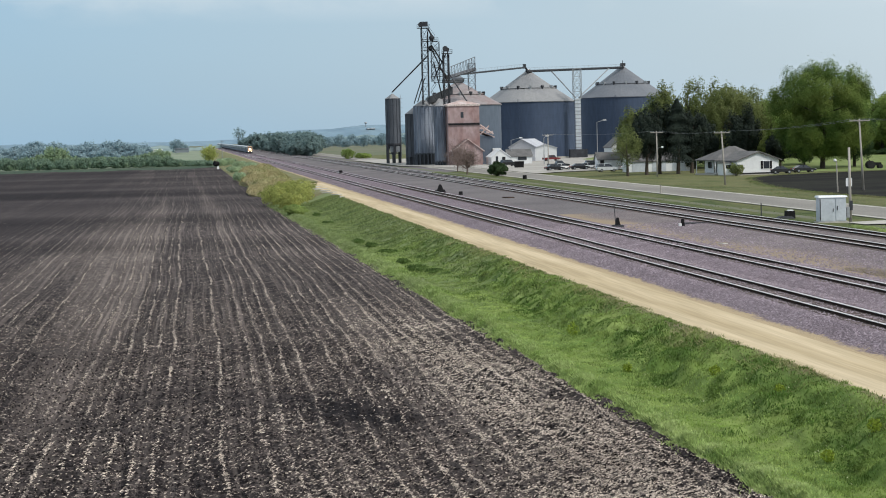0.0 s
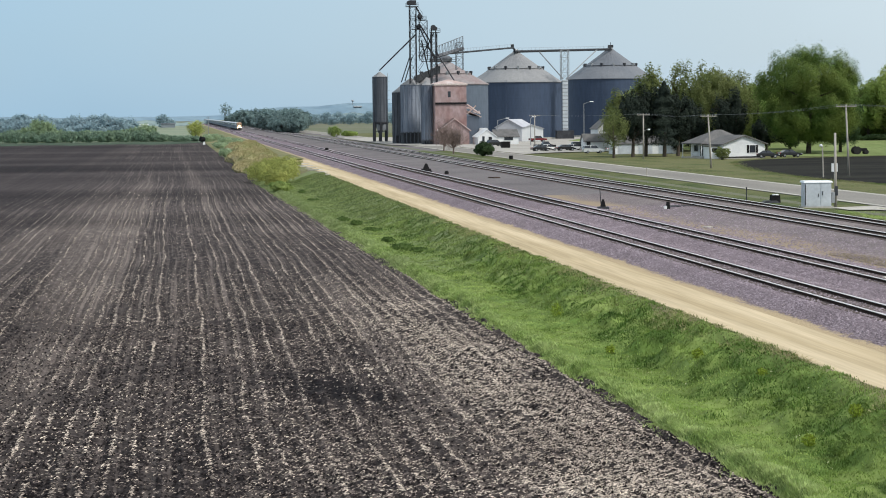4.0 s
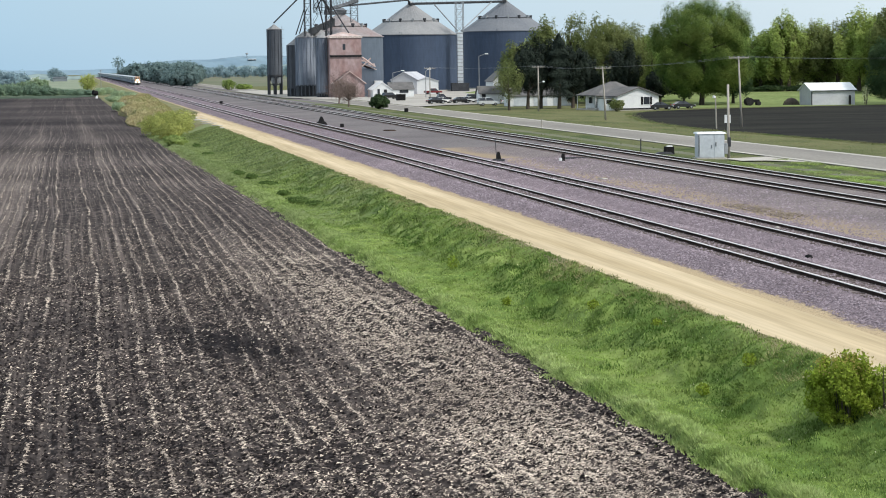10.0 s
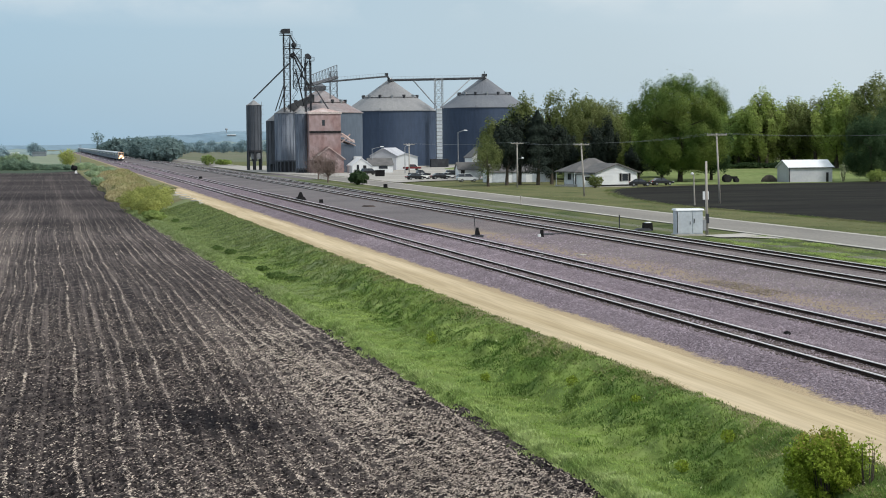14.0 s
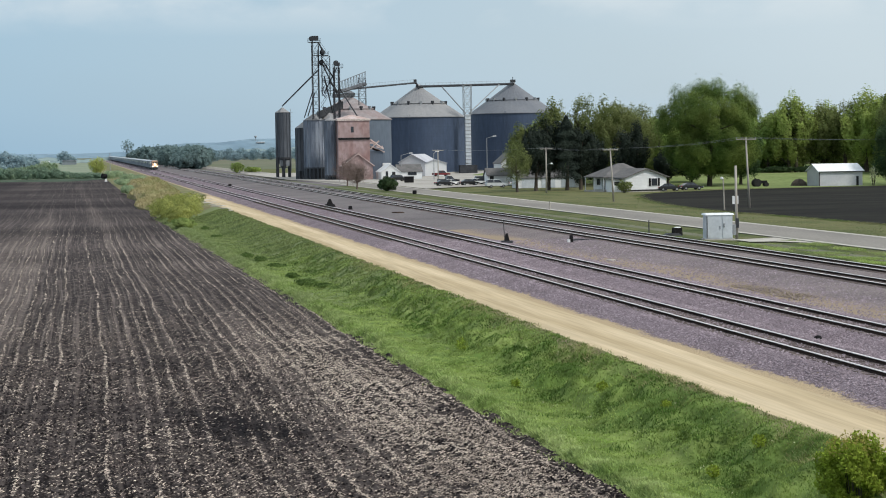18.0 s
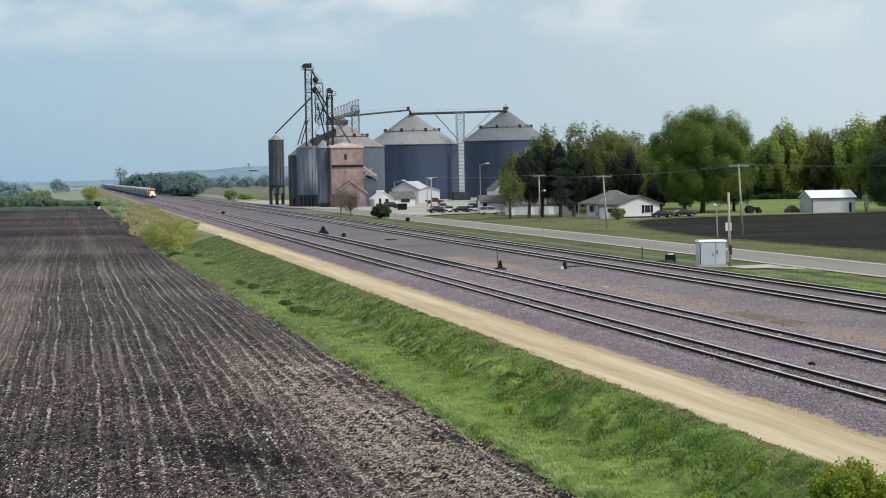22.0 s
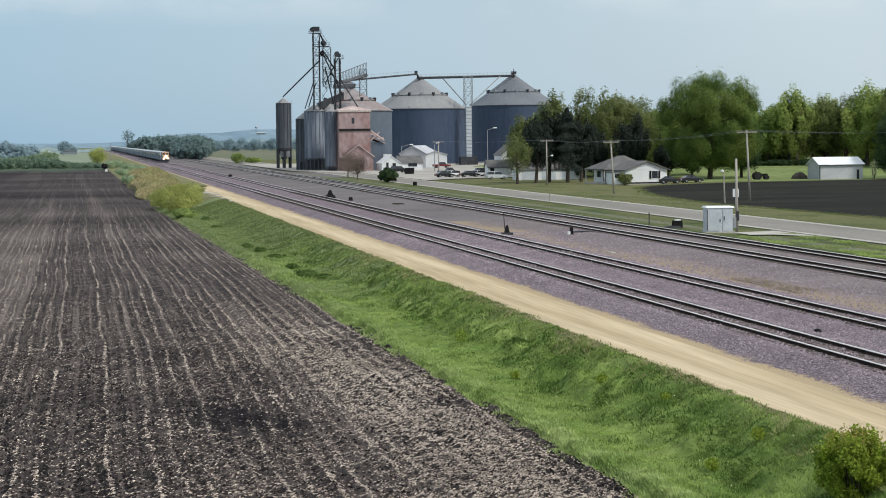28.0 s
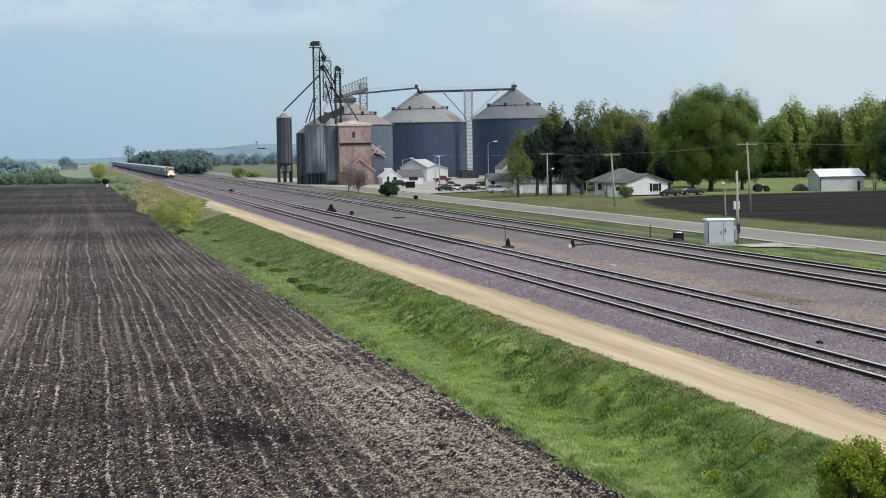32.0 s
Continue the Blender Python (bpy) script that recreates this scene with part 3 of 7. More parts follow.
def chips(n, y0, span, power, length, width, seed, rows, cover, border):
    """rows: share gathered into the pale lines of the old rows; cover: how thick the rest lies; border: more of it near the grass."""
    r = np.random.default_rng(seed)
    y = y0 + span * r.random(n) ** power
    x = r.uniform(-1, 1, n) * (5 + 0.19 * y) + 0.06 * y
    k = np.round((x + swing(y)) / ROW - 0.27)
    strong = (np.sin(k * 12.9898) * 43758.5453) % 1.0
    in_row = (r.random(n) < rows) & (strong > 0.30)
    x = np.where(in_row, (k + 0.27) * ROW - swing(y) + 0.05 * np.sin(y * 0.4 + 2 * k) + r.normal(0, 0.036, n), x)
    gap = edge(y) - 0.1 - x
    near = np.exp(-((gap - 3.3) / 2.3) ** 2) * np.clip((125 - y) / 45, 0.14, 1)
    worked = 0.80 + 0.40 * sway(x, y, 8.0, 3) + 0.45 * sway(x * 0.45, y, 1.3, 4) + 0.60 * sway(x * 0.6, y, 0.50, 5)
    thick = 1 + 0.9 * np.clip((x - 1) / 6, 0, 1) * np.clip((74 - y) / 8, 0, 1)               # left thick where the tillage turned
    dense = (cover * thick + border * near) * np.clip(worked, 0.03, 2.2)
    dense = np.where(in_row, (0.26 + 0.55 * strong) * np.clip(0.75 + 0.4 * sway(k * 3.1, y, 16.0, 14), 0.25, 1.1) * np.clip(0.72 + 0.75 * sway(x * 0.22, y, 4.5, 15), 0.12, 1.15) * (1 - 0.45 * near), dense)
    dense = dense * (1 - 0.34 * np.clip((9 - x) / 12, 0, 1) * np.clip((165 - y) / 70, 0, 1))
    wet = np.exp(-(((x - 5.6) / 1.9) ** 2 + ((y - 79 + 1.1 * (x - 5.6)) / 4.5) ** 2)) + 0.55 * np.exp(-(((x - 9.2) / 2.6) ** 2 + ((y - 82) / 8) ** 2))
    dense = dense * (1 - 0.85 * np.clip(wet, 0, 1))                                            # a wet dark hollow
    dense = dense * np.maximum(np.clip((x + 22) / 14, 0.15, 1), np.clip((170 - y) / 80, 0, 1))   # few stalks left on the smooth side
    verge = np.clip((gap - 0.15) / 0.75, 0.10, 1)                                              # a bare strip along the grass
    dense = np.where(np.abs(gap - 0.55) < 0.05, 0.5, dense * verge)
    dense = dense * np.clip((y0 + span - y) / (0.35 * span), 0, 1) * (np.clip((y - y0) / 28, 0, 1) if y0 > 60 else 1.0)
    keep = (r.random(n) < np.clip(dense, 0, 1)) & (gap > 0.05)
    x, y = x[keep], y[keep]
    n = len(x)
    ang = r.normal(0, 0.65, n)
    ln, wd = r.uniform(0.4, 1.25, n) * length, r.uniform(0.5, 1.2, n) * width
    z = field_z(x, y) + r.uniform(0.005, 0.05, n) + 0.05 * np.clip((y - 120) / 15, 0, 1)
    dx, dy = np.cos(ang) * ln / 2, np.sin(ang) * ln / 2
    tilt = r.uniform(-0.25, 0.25, n) * ln
    ex, ey, ez = -np.sin(ang) * wd, np.cos(ang) * wd, r.uniform(-0.2, 0.9, n) * wd
    a = np.stack([x - dx - ex, y - dy - ey, z - tilt - ez], 1)
    b = np.stack([x + dx, y + dy, z + tilt], 1)
    c = np.stack([x - dx * 0.4 + ex, y - dy * 0.4 + ey, z + ez], 1)
    return np.stack([a, b, c], 1).reshape(-1, 3)


def field_residue():
    """Chopped stalks that lie on the soil, thicker along the old rows and towards the grass."""
    for label, material, v in (("dull brown chopped stalks worked into ploughed soil", DULL_CHAFF, np.concatenate([chips(640000, 40, 100, 1.25, 0.13, 0.030, 21, 0.10, 0.34, 0.16), chips(720000, 92, 250, 1.6, 0.15, 0.027, 23, 0.30, 0.20, 0.06)])),
                               ("pale chopped stalks scattered over ploughed soil", CHAFF, np.concatenate([chips(1250000, 40, 105, 1.25, 0.125, 0.023, 25, 0.20, 0.095, 1.15), chips(600000, 88, 220, 1.3, 0.13, 0.019, 22, 0.65, 0.06, 0.16)]))):
        tagged(new("crop_residue", quads("crop_residue", v, np.arange(len(v)).reshape(-1, 3), material)), label, "crop residue", kind="stuff")


def soil_clods():
    """Lumps of dark earth between the stalks, close to the camera."""
    r = np.random.default_rng(27)
    n = 36000
    y = 40 + 65 * r.random(n) ** 1.3
    x = r.uniform(-1, 1, n) * (5 + 0.19 * y) + 0.06 * y
    keep = x < edge(y) - 0.2
    x, y = x[keep], y[keep]
    n = len(x)
    s = r.uniform(0.03, 0.075, n)
    base = np.array([(1, 0, 0), (0, 1, 0), (-1, 0, 0), (0, -1, 0), (0, 0, 0.9)])
    v = base[None] * s[:, None, None] * r.uniform(0.6, 1.35, (n, 5, 1)) + np.stack([x, y, field_z(x, y) + 0.01], 1)[:, None]
    f = np.array([(0, 1, 4), (1, 2, 4), (2, 3, 4), (3, 0, 4)])
    f = (f[None] + 5 * np.arange(n)[:, None, None]).reshape(-1, 3)
    tagged(new("soil_clods", quads("soil_clods", v.reshape(-1, 3), f, CLOD)), "dark clods of ploughed earth", "soil", kind="stuff")


def bank():
    s = np.concatenate([[0, 0.015, 0.03, 0.05, 0.08], np.linspace(0.11, 1, 46)])
    ys = np.concatenate([np.arange(-60, 25, 17), np.arange(25, 44, 1.0), np.arange(44, 120, 0.28), np.arange(120, 200, 0.7), np.arange(200, 346, 2.0)])

    def z(S, Y):
        X = edge(Y) + S * (ROAD_NEAR - edge(Y))
        return X, Y, bank_z(X, Y)
    sheet("grass_bank", s, ys, z, BANK, "green grassy bank sloping down from the gravel road to the field")
    sheet("far_bank", s[::2], np.concatenate([np.linspace(345, 860, 80), np.linspace(900, 3400, 10)]), z, DRY_BANK, "dry olive and tan far end of the bank")


def blades(x, y, h, w, rng, lean=0.6):
    n = len(x)
    z = bank_z(x, y)
    ang = rng.uniform(0, 2 * math.pi, n)
    le = rng.uniform(0.1, lean, n) * h
    px, py = -np.sin(ang) * w, np.cos(ang) * w
    return np.stack([np.stack([x - px, y - py, z - 0.04], 1), np.stack([x + px, y + py, z - 0.04], 1),
                     np.stack([x + np.cos(ang) * le, y + np.sin(ang) * le, z + h], 1)], 1).reshape(-1, 3)


def grass():
    """Short soft grass in the hollow, rougher and deeper green on the slope, brownish on the crest, a pale tall fringe along the field."""
    rng = np.random.default_rng(31)
    R = np.repeat

    def lay(name, label, material, x, y, k, h, w, spread, lean):
        n = len(x)
        near = 1 + R(y, k) / 150
        bx, by = R(x, k) + rng.normal(0, spread, n * k) * near, R(y, k) + rng.normal(0, spread * 1.3, n * k) * near
        bx = np.minimum(bx, ROAD_NEAR - 0.12 + 0.22 * sway(by * 0, by, 5.0, 64) + 0.3 * rng.random(n * k) ** 2)
        v = blades(bx, by, R(h, k) * rng.uniform(0.45, 1.2, n * k) * (1 + by / 400), rng.uniform(0.6, 1.3, n * k) * w * (1 + by / 60), rng, lean)
        tagged(new(name, quads(name, v, np.arange(len(v)).reshape(-1, 3), material)), label, "grass", kind="stuff")

    n = 25000
    y = 40 + 290 * rng.random(n) ** 1.7
    s = rng.random(n)
    x = edge(y) + 0.1 + s * (ROAD_NEAR - edge(y) - 0.1)
    kind = s + 0.16 * sway(x, y, 3.5, 8) + rng.normal(0, 0.06, n)
    low, top = kind < 0.48, kind > 0.93
    lay("hollow_grass", "soft bright green grass in the hollow of the bank", HOLLOW, x[low], y[low], 14, rng.uniform(0.025, 0.060, low.sum()), 0.014, 0.20, 2.2)
    m = ~low & ~top
    lay("bank_grass", "deeper green tussocky grass on the upper bank", BLADE, x[m], y[m], 17, rng.uniform(0.035, 0.095, m.sum()), 0.014, 0.19, 1.9)
    lay("crest_grass", "brownish thin grass along the crest of the bank", CREST, x[top], y[top], 12, rng.uniform(0.025, 0.085, top.sum()), 0.011, 0.18, 1.6)
    n = 3000                                        # single thick tussocks that stand out of the sward
    y = 42 + 190 * rng.random(n) ** 1.5
    s = 0.12 + 0.85 * rng.random(n)
    x = edge(y) + s * (ROAD_NEAR - edge(y))
    keep = rng.random(n) < (0.25 + 0.5 * sway(x, y, 2.6, 18)) * np.interp(s, [0.1, 0.4, 0.6, 1.0], [0.35, 0.4, 1.0, 1.0])
    x, y = x[keep], y[keep]
    lay("grass_tussocks", "thick green grass tussocks on the bank", BLADE, x, y, 40, rng.uniform(0.07, 0.17, len(x)) * np.interp((x - edge(y)) / (ROAD_NEAR - edge(y)), [0.8, 1], [1, 0.55]), 0.013, 0.13, 1.5)
    n = 7600
    y = 40 + 290 * rng.random(n) ** 1.8
    x = edge(y) + np.abs(rng.normal(0, 0.34, n)) + 0.14 * sway(y, y * 0, 2.0, 9)
    tall = 0.6 + 0.4 * np.clip(sway(x * 0, y, 3.0, 19), -0.6, 1)
    lay("fringe_grass", "taller pale green grass along the field's edge", FRINGE, x, y, 16, rng.uniform(0.09, 0.21, n) * tall, 0.017, 0.12, 1.9)


def strip(name, section, y0, y1, material, label, step=40.0, category="ground"):
    """A long strip of ground from its cross-section of (x, z)."""
    ys = np.arange(y0, y1 + step / 2, step)
    g = G()
    n = len(section)
    g.add([(x, y, z) for y in ys for x, z in section], [(j * n + i, j * n + i + 1, (j + 1) * n + i + 1, (j + 1) * n + i) for j in range(len(ys) - 1) for i in range(n - 1)])
    return structure(name, g, material, label, category)


TRACKS = [30.5, 36.65, 48.9, 54.0]


def strips():
    strip("gravel_road", [(ROAD_NEAR - 0.15, -0.80), (ROAD_NEAR, -0.72), (24.1, -0.67), (25.0, -0.63), (26.2, -0.66), (ROAD_FAR, -0.64)], -60, 430, SAND, "pale tan gravel service road beside the tracks", 20, "road")
    strip("old_roadbed", [(ROAD_NEAR - 0.15, -0.80), (ROAD_NEAR, -0.72), (25.0, -0.63), (ROAD_FAR, -0.64)], 430, 3400, DRY_BANK, "old roadbed grown over with dry grass", 40, "ground")
    strip("ballast_main", [(26.2, -0.72), (26.75, -0.648), (27.15, -0.610), (27.5, -0.55), (28.7, -0.20), (32.3, -0.20), (33.6, -0.42), (34.9, -0.20), (38.4, -0.20), (39.8, -0.40)], -60, 3400, STONE, "purple-grey crushed stone ballast under two tracks", 40, "ballast")
    strip("yard_ground", [(39.8, -0.40), (42, -0.37), (45, -0.38), (47.1, -0.21), (50.7, -0.21), (51.4, -0.28), (52.2, -0.21), (55.8, -0.21), (57.2, -0.45)], -60, 220, YARD, "brown-grey worn yard ballast between the tracks", 40, "ballast")
    strip("far_yard", [(39.8, -0.40), (42, -0.37), (45, -0.38), (47.1, -0.21), (50.7, -0.21), (51.4, -0.28), (52.2, -0.21), (55.8, -0.21), (57.2, -0.45)], 220, 3420, YARD_FAR, "grey worn yard ballast along the far tracks", 40, "ballast")
    strip("verge", [(57.2, -0.45), (58.5, -0.55), (62, -0.62), (66.0, -0.50)], -60, 500, LAWN, "green grass verge between tracks and road", 40, "grass")
    strip("yard_margin", [(57.2, -0.45), (58.5, -0.55), (62, -0.62), (66.0, -0.50)], 500, 3400, YARD_FAR, "grey worn margin of the rail yard", 40, "ground")
    strip("street", [(66.0, -0.52), (66.02, -0.44), (70.5, -0.36), (75.0, -0.44), (75.02, -0.52)], -60, 3400, ASPHALT, "pale grey asphalt road beside the railway", 40, "road")
    for x in (66.3, 74.7):
        strip("road_shoulder", [(x - 0.42, -0.425), (x, -0.405), (x + 0.42, -0.425)], -60, 1200, SHOULDER, "pale gravel shoulder of the asphalt road", 40, "road")
    strip("roadside_lawn", [(75.0, -0.50), (80, -0.52), (95, -0.50), (130, -0.48), (220, -0.45), (330, -0.45)], -60, 1000, LAWN, "mown grass along the road and round the houses", 40, "grass")


def polygon(name, pts, z, material, label, category="ground"):
    g = G().add([(x, y, z) for x, y in pts], [tuple(range(len(pts)))])
    return structure(name, g, material, label, category)


ground_base()
field()
bank()
strips()
GARDEN = [(83, 60), (86, 150), (86.8, 190), (85.9, 225), (85.4, 243), (84.4, 262), (85.2, 277), (87.6, 301), (91.5, 322), (96.4, 344), (100.5, 357), (106, 366), (113, 372), (120, 377), (128, 380), (137, 383), (150, 386), (163, 388), (190, 388), (262, 388), (262, 60)]
polygon("garden_field", GARDEN, -0.40, SOIL_DARK, "freshly tilled dark soil plot beyond the road", "field")


def rise(x, y):
    """The lawn behind the shed climbs gently towards the grove."""
    u, v = np.clip((y - 422) / 46, 0, 1), np.clip((x - 122) / 14, 0, 1)
    return 1.75 * u * u * (3 - 2 * u) * v * v * (3 - 2 * v)


sheet("back_lawn", np.linspace(120, 262, 40), np.linspace(389, 640, 60), lambda X, Y: (X, Y, -0.44 + rise(X, Y)), LAWN_LIT, "mown grass climbing to the grove, sunlight put into its colour")
polygon("elevator_lot", [(75.2, 440), (84, 452), (100, 462), (104, 500), (160, 560), (190, 640), (190, 790), (62, 790), (62, 600), (75.2, 540)], -0.33, LOT, "pale gravel yard round the grain elevator", "yard")
polygon("driveway", [(61.0, 180), (63.2, 179.4), (65.0, 176), (66.05, 171), (66.05, 187.2), (64, 186), (61.0, 184.8)], -0.475, CONCRETE, "pale concrete path from the road to the cabinet", "path")
polygon("field_margin", [(-600, 790)] + [(x, 778 + 9 * math.sin(x * 0.21) + 5 * math.sin(x * 0.83)) for x in range(-150, 4, 3)] + [(10.8, 818), (10.8, 846), (-600, 846)], -1.93, MARGIN, "dark green rough grass along the far end of the field", "grass")
polygon("far_meadow", [(-900, 842), (10, 842), (16, 1600), (16, 2200), (-1900, 2200)], -2.2, MEADOW, "pale green meadow beyond the ploughed field", "grass")
field_residue()
soil_clods()
grass()


def ballast_z(x):
    return np.interp(x, [26.0, 27.1, 27.5, 28.7, 32.3, 33.6, 34.9, 38.4, 39.8, 42, 45, 47.1], [-0.66, -0.61, -0.55, -0.20, -0.20, -0.42, -0.20, -0.20, -0.40, -0.37, -0.38, -0.21])


def loose_stones():
    """Single stones on top of the ballast along the stretch that the camera sees closest."""
    r = np.random.default_rng(41)
    n = 84000
    y = 52 + 140 * r.random(n) ** 1.4
    x = r.uniform(27.3, 47.5, n)
    keep = (np.abs(np.abs(x - 30.5) - 0.7535) > 0.10) & (np.abs(np.abs(x - 36.65) - 0.7535) > 0.10) & (r.random(n) < np.where(x > 40, 0.45, 1.0))
    x, y = x[keep], y[keep]
    n = len(x)
    s = r.uniform(0.025, 0.055, n) * (1 + y / 220)
    z = ballast_z(x) + s * 0.12
    base = np.array([(1, 0, 0), (0, 1, 0), (-1, 0, 0), (0, -1, 0), (0, 0, 0.8)])
    v = base[None] * s[:, None, None] * r.uniform(0.6, 1.35, (n, 5, 1))
    a = r.uniform(0, 6.28, n)
    c, q = np.cos(a)[:, None], np.sin(a)[:, None]
    v = np.stack([v[..., 0] * c - v[..., 1] * q, v[..., 0] * q + v[..., 1] * c, v[..., 2]], -1) + np.stack([x, y, z], 1)[:, None]
    f = np.array([(0, 1, 4), (1, 2, 4), (2, 3, 4), (3, 0, 4)])
    f = (f[None] + 5 * np.arange(n)[:, None, None]).reshape(-1, 3)
    tagged(new("ballast_stones", quads("ballast_stones", v.reshape(-1, 3), f, PEBBLE)), "loose purple-grey ballast stones", "ballast", kind="stuff")


def verge_tufts():
    r = np.random.default_rng(43)
    xs, ys, zs = [], [], []
    for n, x0, x1, y0, y1, z in ((9000, 57.4, 65.9, 120, 440, -0.60), (9000, 75.3, 84, 150, 330, -0.52), (6000, 80, 122, 290, 425, -0.50)):
        x, y = r.uniform(x0, x1, n), y0 + (y1 - y0) * r.random(n) ** 1.3
        k = (r.random(n) < 0.45 + 0.5 * sway(x, y, 6.0, 12)) & ~((x > 84) & (y < 300))
        xs.append(x[k]), ys.append(y[k]), zs.append(np.full(k.sum(), z))
    for (ax, ay), (bx, by) in zip(GARDEN, GARDEN[1:]):           # a ragged fringe along the tilled plot
        n = int(90 * math.hypot(bx - ax, by - ay)) if max(ax, bx) < 262 else 0
        u = r.random(n)
        xs.append(ax + (bx - ax) * u + r.normal(0, 0.5, n)), ys.append(ay + (by - ay) * u + r.normal(0, 0.9, n)), zs.append(np.full(n, -0.45))
    x, y, z = map(np.concatenate, (xs, ys, zs))
    n = len(x)
    h, w, a = r.uniform(0.04, 0.11, n), r.uniform(0.03, 0.08, n), r.uniform(0, 6.28, n)
    px, py = -np.sin(a) * w, np.cos(a) * w
    v = np.stack([np.stack([x - px, y - py, z], 1), np.stack([x + px, y + py, z], 1), np.stack([x + np.cos(a) * h * 2.0, y + np.sin(a) * h * 2.0, z + h], 1)], 1).reshape(-1, 3)
    tagged(new("verge_grass", quads("verge_grass", v, np.arange(len(v)).reshape(-1, 3), TUFT)), "rough green and straw-coloured roadside grass", "grass", kind="stuff")


PEBBLE = mat("loose_stone", (0.187, 0.153, 0.175), (0.272, 0.226, 0.257), 0.4, 4, 0.9, island=0.35, fine_amount=0.1)
TUFT = mat("roadside_blade", (0.125, 0.175, 0.055), (0.215, 0.215, 0.105), 0.12, 0.5, 0.8, island=0.12, through_light=0.4, fine_amount=0.3)
loose_stones()
verge_tufts()


def scattered(name, label, category, material, n, x0, x1, y0, y1, zfun, h, w, patch, seed):
    """Loose blades in patches over a strip of ground."""
    r = np.random.default_rng(seed)
    x, y = r.uniform(x0, x1, n), y0 + (y1 - y0) * r.random(n) ** 1.4
    k = r.random(n) < np.clip(0.9 * sway(x, y * 0.35, patch, seed), 0, 1)
    x, y = x[k], y[k]
    n, z = len(x), zfun(x, y)
    hh, ww, a = r.uniform(0.4, 1, n) * h, r.uniform(0.5, 1, n) * w, r.uniform(0, 6.28, n)
    px, py = -np.sin(a) * ww, np.cos(a) * ww
    v = np.stack([np.stack([x - px, y - py, z], 1), np.stack([x + px, y + py, z], 1), np.stack([x + np.cos(a) * hh * 2.2, y + np.sin(a) * hh * 2.2, z + hh], 1)], 1).reshape(-1, 3)
    tagged(new(name, quads(name, v, np.arange(len(v)).reshape(-1, 3), material)), label, category, kind="stuff")


YARD_STRAW = mat("trampled_straw", (0.205, 0.172, 0.135), (0.27, 0.225, 0.17), 0.3, 2, 0.9, island=0.15, fine_amount=0.2)
BLOSSOM = mat("pale_blossom", (0.50, 0.52, 0.28), (0.60, 0.62, 0.42), 1, 5, 0.8, island=0.2, fine_amount=0.1)
scattered("lush_verge_grass", "lush green clumps of grass on the verge beside the path", "grass", HOLLOW, 90000, 58.4, 65.9, 110, 181, lambda x, y: np.interp(x, [57.2, 58.5, 62, 66], [-0.45, -0.55, -0.62, -0.5]) - 0.02, 0.20, 0.05, 4.0, 51)
scattered("yard_weeds", "brown and olive weeds on the yard ballast", "weeds", YARD_STRAW, 16000, 40.4, 42.4, 104, 124, lambda x, y: np.full(len(x), -0.40), 0.10, 0.03, 7.0, 58)
scattered("crest_straw", "dry brown grass along the crest of the bank", "grass", STRAW, 50000, 21.8, 23.5, 42, 190, lambda x, y: bank_z(x, y) - 0.02, 0.16, 0.016, 5.0, 57)
scattered("bank_blossom", "pale small blossoms on the bank", "flowers", BLOSSOM, 1500, 18.6, 22.7, 45, 150, lambda x, y: bank_z(x, y) + 0.16, 0.04, 0.02, 2.5, 53)



# ---------------------------------------------------------------- tracks
def track(x, y0, y1):
    t = thing("railway_track", (x, 0, 0), "railway track of worn steel rails on dark wooden sleepers", "railway track", "railway tracks")
    for side in (-0.7535, 0.7535):
        prof = [(-0.040, -0.040), (-0.040, -0.024), (-0.026, -0.002), (0.026, -0.002), (0.040, -0.024), (0.040, -0.040)]
        g = G().add([(side + px, y, pz) for y in (y0, y1) for px, pz in prof], [(k, k + 1, k + 7, k + 6)[::-1] for k in range(5)])
        r = part("rail", G().box((side, (y0 + y1) / 2, -0.085), (0.022, y1 - y0, 0.10)).box((side, (y0 + y1) / 2, -0.15), (0.14, y1 - y0, 0.03)), RUST, t, "rusty rail web and foot")
        part("rail_head", g, STEEL, r, "polished rail head")
    g = G()
    for i in range(190, 560):
        g.box((random.uniform(-0.04, 0.04), 40 + i * 0.55, -0.215), (2.6, 0.23, 0.10))
    tagged(part("far_sleeper", g, TIE, t, "dark weathered wooden sleepers"), kind="stuff")
    for i in range(190):
        ob = new("sleeper", SLEEPER)
        ob.parent = t
        ob.matrix_basis = pose(random.uniform(-0.04, 0.04), 40 + i * 0.55, -0.215, 0, 0, random.uniform(-0.8, 0.8))


SLEEPER = G().box((0, 0, 0), (2.6, 0.23, 0.10), top=(0.99, 0.9)).mesh("sleeper", TIE)
for tx in TRACKS:
    track(tx, -60, 3400)


# ---------------------------------------------------------------- trees
def leaf_quads(crown, size, rng, droop=0.0, wild=0.42):
    """One small bent leaf clump for each point."""
    pts, out = crown
    n = len(pts)
    nor = out + wild * rng.normal(size=(n, 3))       # leaves face outwards from their lobe, unevenly
    a = np.cross(nor, rng.normal(size=(n, 3)) + np.array([0, 0, 0.1]))
    a[:, 2] -= 0.4 * droop * np.linalg.norm(a, axis=1)
    a /= np.linalg.norm(a, axis=1, keepdims=True)
    b = np.cross(nor, a)
    b /= np.linalg.norm(b, axis=1, keepdims=True)
    s = (size * rng.uniform(0.55, 1.3, n))[:, None]
    c = [pts - a * s - b * s * 0.35, pts + b * s * 0.85 + a * s * 0.1, pts + a * s * 1.1 - b * s * 0.5]
    return np.stack(c, 1).reshape(-1, 3), np.arange(3 * n).reshape(n, 3)


